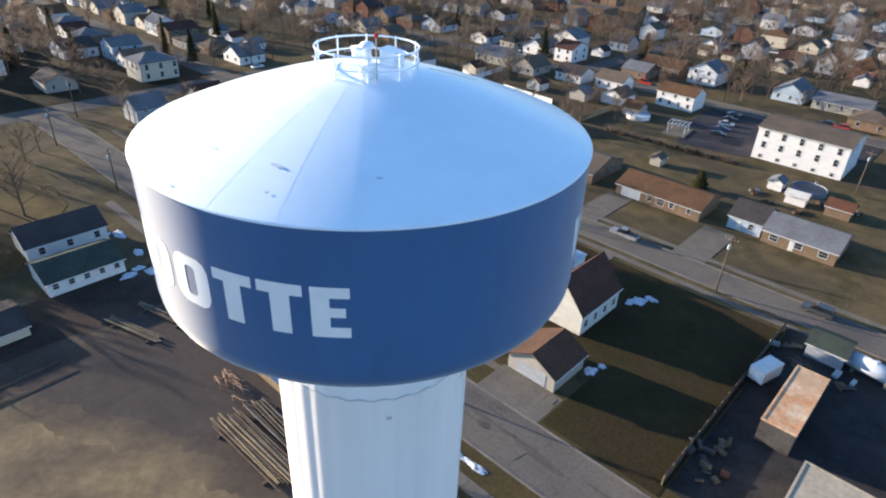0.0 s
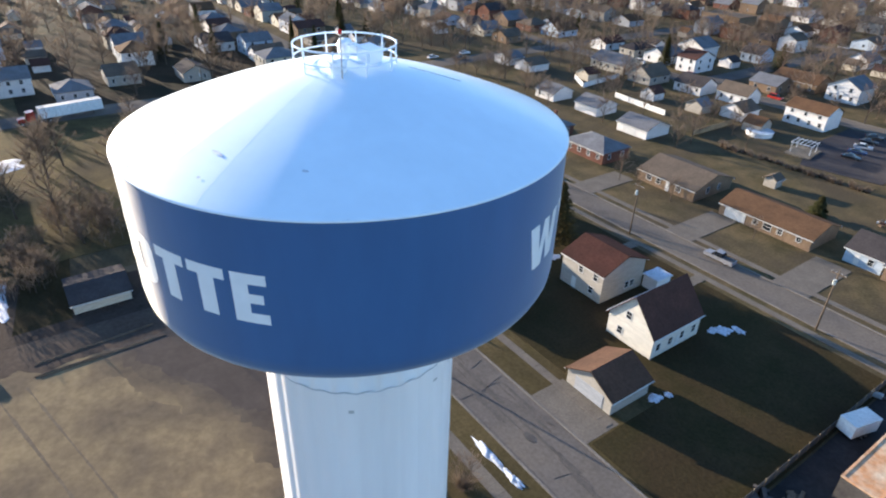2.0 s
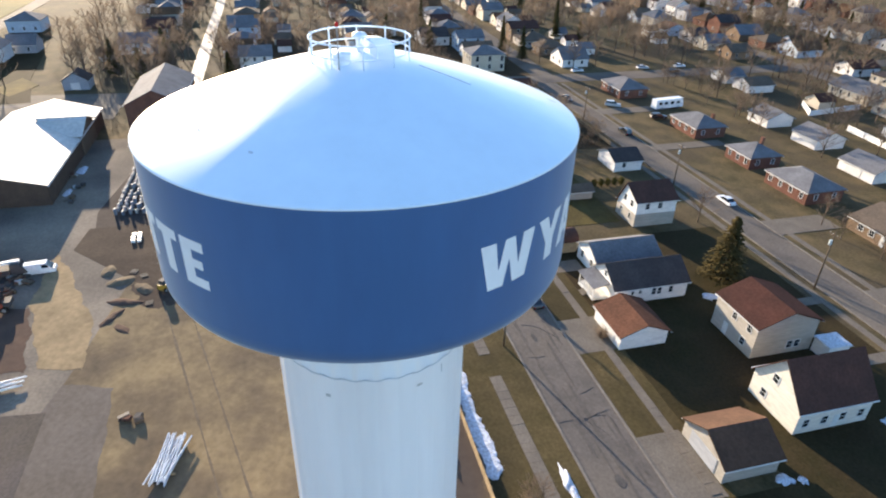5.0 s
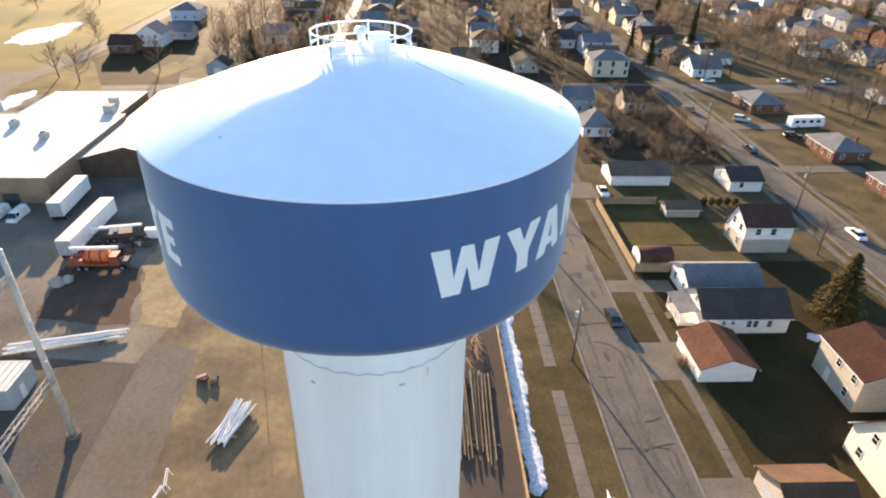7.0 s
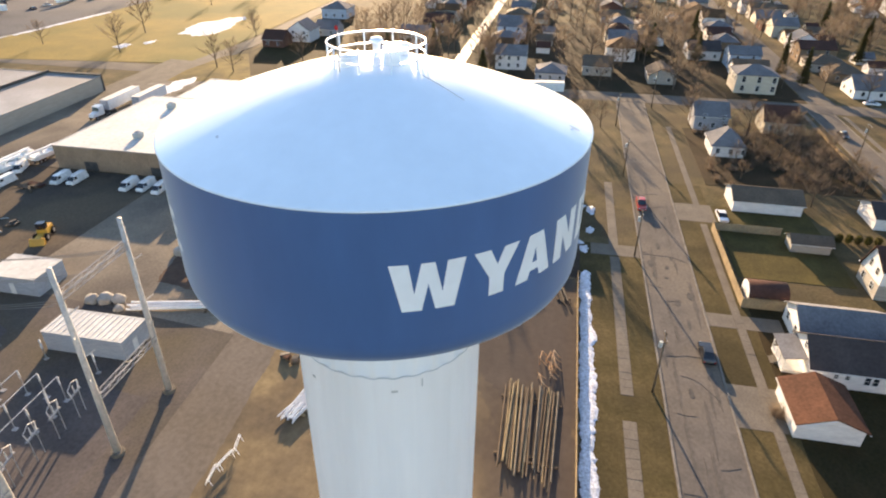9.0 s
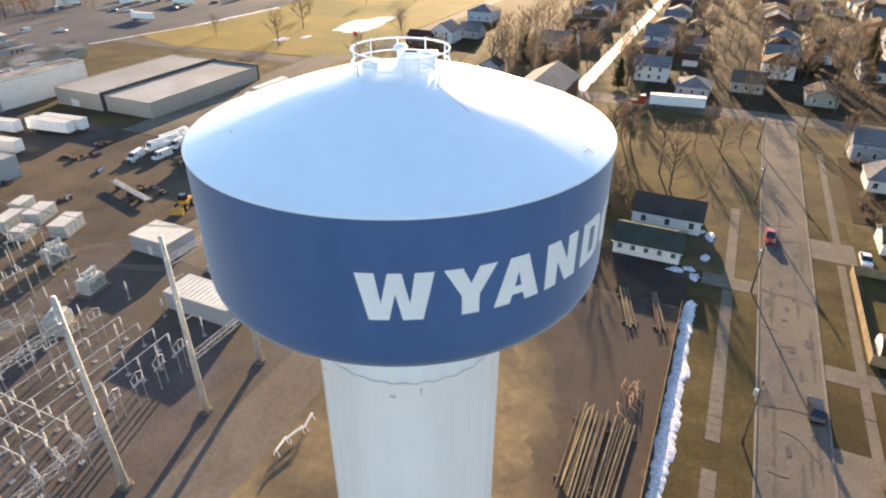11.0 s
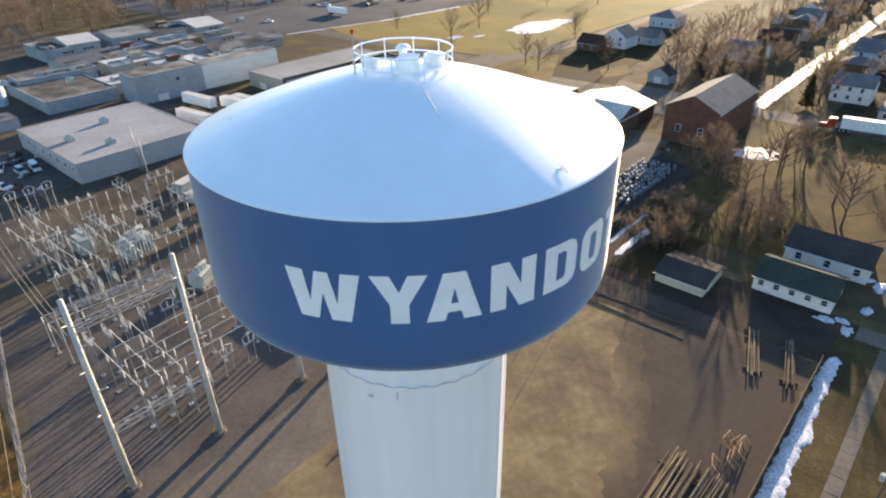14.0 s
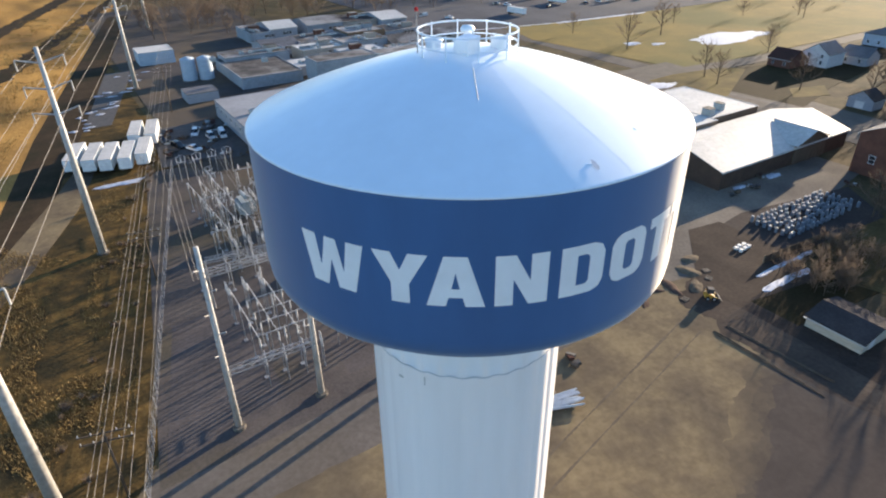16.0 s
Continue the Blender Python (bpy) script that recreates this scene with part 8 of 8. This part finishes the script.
for x in (-4.3, -6.7, -9.1):
    knife_switch(x, -80.0, 4.6, 90)
    knife_switch(x, -76.5, 4.6, 90)
for x in (0.9, -1.7, -4.3, -6.9):
    knife_switch(x, -63.0, 4.8, 90)
    knife_switch(x, -45.0, 3.6, 80)
for x in (-11.0, -14.5, -18.0, -21.5):
    knife_switch(x, -47.6, 3.4, 10)
    knife_switch(x, -63.8, 3.8, 0)
for x in (-5.0, -8.5, -12.0, -15.5):
    knife_switch(x, -124.0, 4.6, 0)
for x, y in ((2.6, -67.0), (-14.6, -65.0)):
    m = thing("beam_leg", x, y, 0.045, 0, "slender steel leg under a substation beam", "leg", "beam legs")
    part("leg", Geo().tube((0, 0, 0), (0, 0, 8.7), 0.14, n=8), M_STEEL, m)
    part("base_plate", Geo().box(-0.4, 0.4, -0.4, 0.4, 0, 0.12), M_CONC, m)
beam((2.6, -67.0, 9.0), (-14.6, -65.0, 9.0), 0.7, "pale lattice beam between two masts")
for x, y, h in ((-38.0, -131.0, 11.0), (-35.0, -120.0, 11.0)):
    m = thing("lightning_mast", x, y, 0.045, 0, "slender grey lightning mast in the substation", "mast", "lightning masts")
    part("shaft", Geo().tube((0, 0, 0.2), (0, 0, h), 0.2, 0.05, n=8), M_STEEL, m, "", True)
    part("footing", Geo().tube((0, 0, 0), (0, 0, 0.3), 0.5, n=10), M_CONC, m)
control = house("control_house", -49.0, -42.6, -81.0, -71.8, 3.2, 0.0, "flat", M_GREYW, R_WHITE, "blue-grey control house with a white roof", "control house", doors=[("E", 4.6, 0.95)], parapet=0.15)
# boundary fence of the substation
chain = thing("chain_link_fence", 0, 0, 0, 0, "grey chain-link fence round the substation", "fence")
def fence_run(a, b):
    a, b = Vector((*a, 0)), Vector((*b, 0))
    n = int((b - a).length / 3)
    for i in range(n + 1):
        p = a.lerp(b, i / n)
        part("post", Geo().tube(p, p + Vector((0, 0, 2.2)), 0.05, n=5), M_STEEL, chain)
    for z in (0.15, 0.75, 1.45, 2.15):
        part("rail", Geo().tube(a + Vector((0, 0, z)), b + Vector((0, 0, z)), 0.025, n=4), M_STEEL, chain)
fence_run((18.2, -33.5), (-4.2, -134))

# ---- power line corridor ----
def transmission_pole(x, y, h):
    top = thing("transmission_pole", x, y, 0, 0, "tall pale steel transmission pole with davit arms", "transmission pole", "transmission poles")
    part("shaft", Geo().tube((0, 0, 0), (0, 0, h), 0.75, 0.32, n=14), M_PALE, top, "", True)
    part("footing", Geo().tube((0, 0, -0.1), (0, 0, 0.4), 1.1, n=14), M_CONC, top)
    for k in range(3):
        z = h - 2.5 - k * 4.2
        for s in (-1, 1):
            a = part("davit_arm", Geo().tube((0, 0, z), (s * 3.4, 0.3 * s, z + 0.9), 0.16, 0.09, n=6), M_PALE, top)
            part("insulator", Geo().tube((s * 3.4, 0.3 * s, z + 0.9), (s * 3.4, 0.3 * s, z - 0.8), 0.11, n=6), M_PORC, a)
    return top


LINE = [(26.6, -37.5, 37.5), (15.6, -97.0, 37.5), (-9.0, -220.0, 37.5), (-34, -345, 37.5), (-58, -470, 37.5)]
for x, y, h in LINE:
    transmission_pole(x, y, h)
spans = []
for (xa, ya, h), (xb, yb, _) in zip([(41.0, 60.0, 37.5)] + LINE, LINE):
    for k in range(3):
        z = h - 2.5 - k * 4.2 - 0.8
        for s in (-3.4, 3.4):
            spans.append(((xa + s, ya, z), (xb + s, yb, z)))
wires("transmission_wire", spans, 0.04, "pale overhead transmission wire", 0.006)
wires("distribution_wire", [((31.7 + v, 33.0, 10.8), (-23.5 + v, -230.0, 10.8)) for v in (3.0, 2.4, 1.6, 0.4, -0.6, -1.9)], 0.024, "thin overhead wire above the dry brush", 0.0)


M_STRAW = mat("dry_straw", (0.300, 0.205, 0.082), (0.180, 0.125, 0.052), rough=0.95, scale=0.6, fine=6, bump=0)


def straw(zone, count, h, label, seed):
    """Tufts of dry grass, a few leaning blades each, over a four-cornered stretch."""
    rng = random.Random(seed)
    g = Geo()
    (ax, ay), (bx, by), (cx, cy), (dx, dy) = zone
    for k in range(count):
        u, v = rng.random(), rng.random()
        x = (ax * (1 - u) + bx * u) * (1 - v) + (dx * (1 - u) + cx * u) * v
        y = (ay * (1 - u) + by * u) * (1 - v) + (dy * (1 - u) + cy * u) * v
        if noise.noise(Vector((x * 0.11, y * 0.07, seed))) < -0.05:
            continue
        for b in range(4):
            a, t = rng.uniform(0, 6.283), h * rng.uniform(0.4, 1.2)
            w = rng.uniform(0.03, 0.08)
            px, py = x + rng.uniform(-0.7, 0.7), y + rng.uniform(-0.7, 0.7)
            g.poly((px - w * math.sin(a), py + w * math.cos(a), 0.0), (px + w * math.sin(a), py - w * math.cos(a), 0.0), (px + 0.45 * t * math.cos(a), py + 0.45 * t * math.sin(a), t))
    return tagged(part("dry_grass", g, M_STRAW), label, "grass", "", "stuff")


straw([(23, -30), (38, -62), (34, -112), (17, -92)], 9000, 0.42, "tufts of pale dry grass under the power line", 5)
straw([(20, -36), (26, -40), (12, -130), (2, -128)], 3600, 0.32, "short dry grass beside the substation fence", 6)
straw([(40, -120), (70, -120), (20, -420), (-16, -400)], 9000, 0.8, "tall dry grass of the sunlit field", 7)
# Dark rows of brush, put in as flat strips of colour without bushes.
for a, b, w in (((36.0, -252.0), (-36.0, -486.0), 8.0), ((58.0, -290.0), (-6.0, -505.0), 10.0), ((50.0, -190.0), (36.0, -236.0), 5.0)):
    d = math.hypot(b[0] - a[0], b[1] - a[1])
    nx, ny = -(b[1] - a[1]) / d * w / 2, (b[0] - a[0]) / d * w / 2
    overlay("field_row", ragged([(a[0] + nx, a[1] + ny), (b[0] + nx, b[1] + ny), (b[0] - nx, b[1] - ny), (a[0] - nx, a[1] - ny)][::-1], 2.2, 33.0 + a[0], 3.0), 0.13 + 0.001 * w, M_SOIL, "dark row of damp soil across the dry field", "field row")


def wood_pole(x, y, h):
    """A slender wooden pole with two cross-arms for the lower wires."""
    top = thing("utility_pole", x, y, 0, -14, "slender wooden line pole with two cross-arms", "utility pole", "corridor poles")
    part("pole", Geo().tube((0, 0, -0.3), (0, 0, h), 0.17, 0.11, n=8), M_POLE, top, "", True)
    for z in (h - 0.5, h - 1.6):
        arm = part("cross_arm", Geo().box(-2.6, 2.6, -0.07, 0.07, z, z + 0.14), M_POLE, top)
        for u in (-2.4, -1.2, 1.2, 2.4):
            part("insulator", Geo().tube((u, 0, z + 0.14), (u, 0, z + 0.4), 0.07, 0.05, n=6), M_PORC, arm)
    return top


for x, y, h in ((20.0, -35.5, 10.4), (9.0, -81.3, 10.0), (-13.6, -182.6, 14.0)):
    wood_pole(x, y, h)


# ---- the neighbourhood beyond ----
frng = random.Random(77)
WALLS = ((M_WHITE, "white"), (M_WHITE, "white"), (M_CREAM, "cream"), (M_BEIGE, "beige"), (M_GREYW, "grey"), (M_BLUEW, "pale blue"), (M_BRICK, "red brick"), (M_TAN, "tan brick"))
ROOFS = ((R_GREY, "grey"), (R_DARK, "charcoal"), (R_BROWN, "brown"), (R_TAN, "tan"), (R_GREY, "grey"), (R_RED, "reddish"))


STREETS += [(-53, -2, 138, 190), (-420, -165, -134, -116), (-228, -165, -134, -74)]


def clear(x0, x1, y0, y1, gap=1.5):
    boxes = FOOT + STREETS
    return all(x1 + gap < a or x0 - gap > b or y1 + gap < c or y0 - gap > d for a, b, c, d in boxes)


def far_house(x, y):
    w, d = frng.uniform(8, 12), frng.uniform(9, 13)
    x0, x1, y0, y1 = x - w / 2, x + w / 2, y - d / 2, y + d / 2
    wall, wn = frng.choice(WALLS)
    roof, rn = frng.choice(ROOFS)
    two = frng.random() < 0.45
    ridge = frng.choice(("x", "y", "y", "hip"))
    rise = frng.uniform(2.0, 3.4)
    if not clear(x0, x1, y0, y1):
        return
    eave = 5.2 if two else 3.0
    near = math.hypot(x, y) < 290
    wins = evenly("S", w, 2 if near else 1, 1.7) + evenly("E", d, 2 if near else 1, 1.7)
    if two and near:
        wins += evenly("S", w, 2, 4.2) + evenly("E", d, 2, 4.2)
    house("house", x0, x1, y0, y1, eave, rise, ridge, wall, roof, ("two-storey " if two else "small ") + wn + " house with a " + rn + " roof", windows=wins, group="suburban houses")


def far_garage(x, y):
    w = frng.uniform(5, 7)
    if clear(x - w / 2, x + w / 2, y - w / 2, y + w / 2):
        wall, wn = frng.choice(WALLS[:4])
        roof, rn = frng.choice(ROOFS)
        house("garage", x - w / 2, x + w / 2, y - w / 2, y + w / 2, 2.5, 1.7, frng.choice(("x", "y")), wall, roof, wn + " detached garage with a " + rn + " roof", "garage", group="suburban garages")


def row(y, x0, x1, step, back):
    x = x0
    while x < x1:
        far_house(x + frng.uniform(-1.5, 1.5), y + frng.uniform(-2, 2))
        if frng.random() < 0.6:
            far_garage(x + frng.uniform(-4, 4), y + back + frng.uniform(-3, 3))
        x += step


row(210, -165, 60, 15.5, 16)
row(180, -165, 80, 16, -16)
row(282, -165, 80, 15.5, -16)
row(320, -200, 120, 16, 16)
row(368, -260, 140, 17, 14)
row(420, -300, 160, 18, 14)
row(480, -340, 180, 20, 16)
for y, back in ((104, 15), (180, -15), (210, 15), (74, -15), (262, 16), (310, 16)):
    row(y, -430, -192, 15.5, back)
for y, back in ((-18, 15), (30, 14), (-52, -14)):
    row(y, -470, -215, 16, back)
row(100, 40, 130, 18, 16)
row(62, 40, 120, 18, -14)
# pale drives and parked cars among the houses
PARK = (("white", (0.70, 0.70, 0.70)), ("silver", (0.5, 0.5, 0.5)), ("charcoal", (0.014, 0.015, 0.018)), ("navy", (0.03, 0.05, 0.12)), ("red", (0.35, 0.03, 0.02)))
for y in (188.6, 199.6, 299, 309):
    for k in range(7):
        x = frng.uniform(-160, 60)
        c, rgb = frng.choice(PARK)
        if not on_road(x, y):
            car(frng.choice(("car", "suv")), x, y, frng.choice((0, 180)), c, rgb, c.replace("charcoal", "dark").replace("navy", "dark blue") + " car parked along the far street")
wood = []
singles = 0
for i in range(2100):
    z = frng.random()
    if z < 0.4:
        x, y = frng.uniform(-430, -188), frng.uniform(-85, 330)
    elif z < 0.86:
        x, y = frng.uniform(-188, 130), frng.uniform(126, 480)
    else:
        x, y = frng.uniform(-240, -30), frng.uniform(-520, -305)
    h = frng.uniform(8, 15)
    if not clear_of_houses(x, y, 1.0) or (-68 < x < 26 and 118 < y < 172):
        continue
    if math.hypot(x, y) < 225 and singles < 110:
        singles += 1
        bare_tree(x, y, h * (0.72 if y > 120 else 1.0), i % 5, frng.uniform(0, 360))
    else:
        wood.append((x, y, h))
for i in range(34):
    u = frng.random()
    x, y = -190 - 210 * u, -122 + frng.uniform(-10, 4) if i % 3 else frng.uniform(-255, -150)
    if clear_of_houses(x, y, 1.5):
        bare_tree(x, y, frng.uniform(8, 15), i % 5, 47 * i)
for i in range(40):
    x, y = frng.uniform(-240, -186), frng.uniform(-75, -5)
    if clear_of_houses(x, y, 1.0):
        wood.append((x, y, frng.uniform(7, 13)))
for x, y, h in ((-196, -48, 11), (-205, -58, 12), (-190, -20, 10), (-222, -44, 12)):
    conifer(x, y, h, 5.0, 7)
far_wood(wood, "brown bare trees among the distant houses")
bare_tree(-13.0, 18.6, 4.6, 2, 20.0, "low twiggy brown bush beside the footpath")
bare_tree(-14.6, 17.6, 3.6, 4, 80.0, "low twiggy brown bush beside the footpath")
for k, (x, y, h) in enumerate(((-160.2, 45.3, 10.0), (-141.1, 15.0, 9.0), (-139.0, 9.0, 8.5), (-146.0, 19.5, 8.0), (-152.0, 12.0, 9.5), (-186.5, 20.0, 9.0), (-188.0, 51.0, 10.0), (-214.0, 6.0, 11.0), (-222.0, 31.0, 11.0), (-208.0, 53.0, 10.0), (-229.0, 18.0, 12.0), (-236.0, 40.0, 11.0))):
    bare_tree(x, y, h, k % 5, 53.0 * k)
for x, y, h in ((-257.0, 59.8, 15.0), (-246.8, 42.5, 11.0)):
    conifer(x, y, h, 5.4, 7)
utility_pole(-166.7, 35.2, 11.0)
thicket = []
while len(thicket) < 95:
    x, y = frng.uniform(-152, -111), frng.uniform(43, 78)
    if clear_of_houses(x, y, 1.0):
        thicket.append((x, y, frng.uniform(2.0, 5.0)))
brake = [(frng.uniform(-101, -80), frng.uniform(-24, -14), frng.uniform(2.5, 5.5)) for k in range(70)] + [(frng.uniform(-112, -91), frng.uniform(-13, -2), frng.uniform(3, 7)) for k in range(50)]
far_wood(brake, "reddish-brown leafless brush behind the sheds")
far_wood(thicket, "thicket of brown leafless saplings in the gardens")
for i in range(26):
    x, y = frng.uniform(-400, -190), frng.uniform(-70, 300)
    if clear_of_houses(x, y, 2.5):
        conifer(x, y, frng.choice((10.0, 13.0)), frng.choice((3.4, 4.6)), 20 + i % 3)
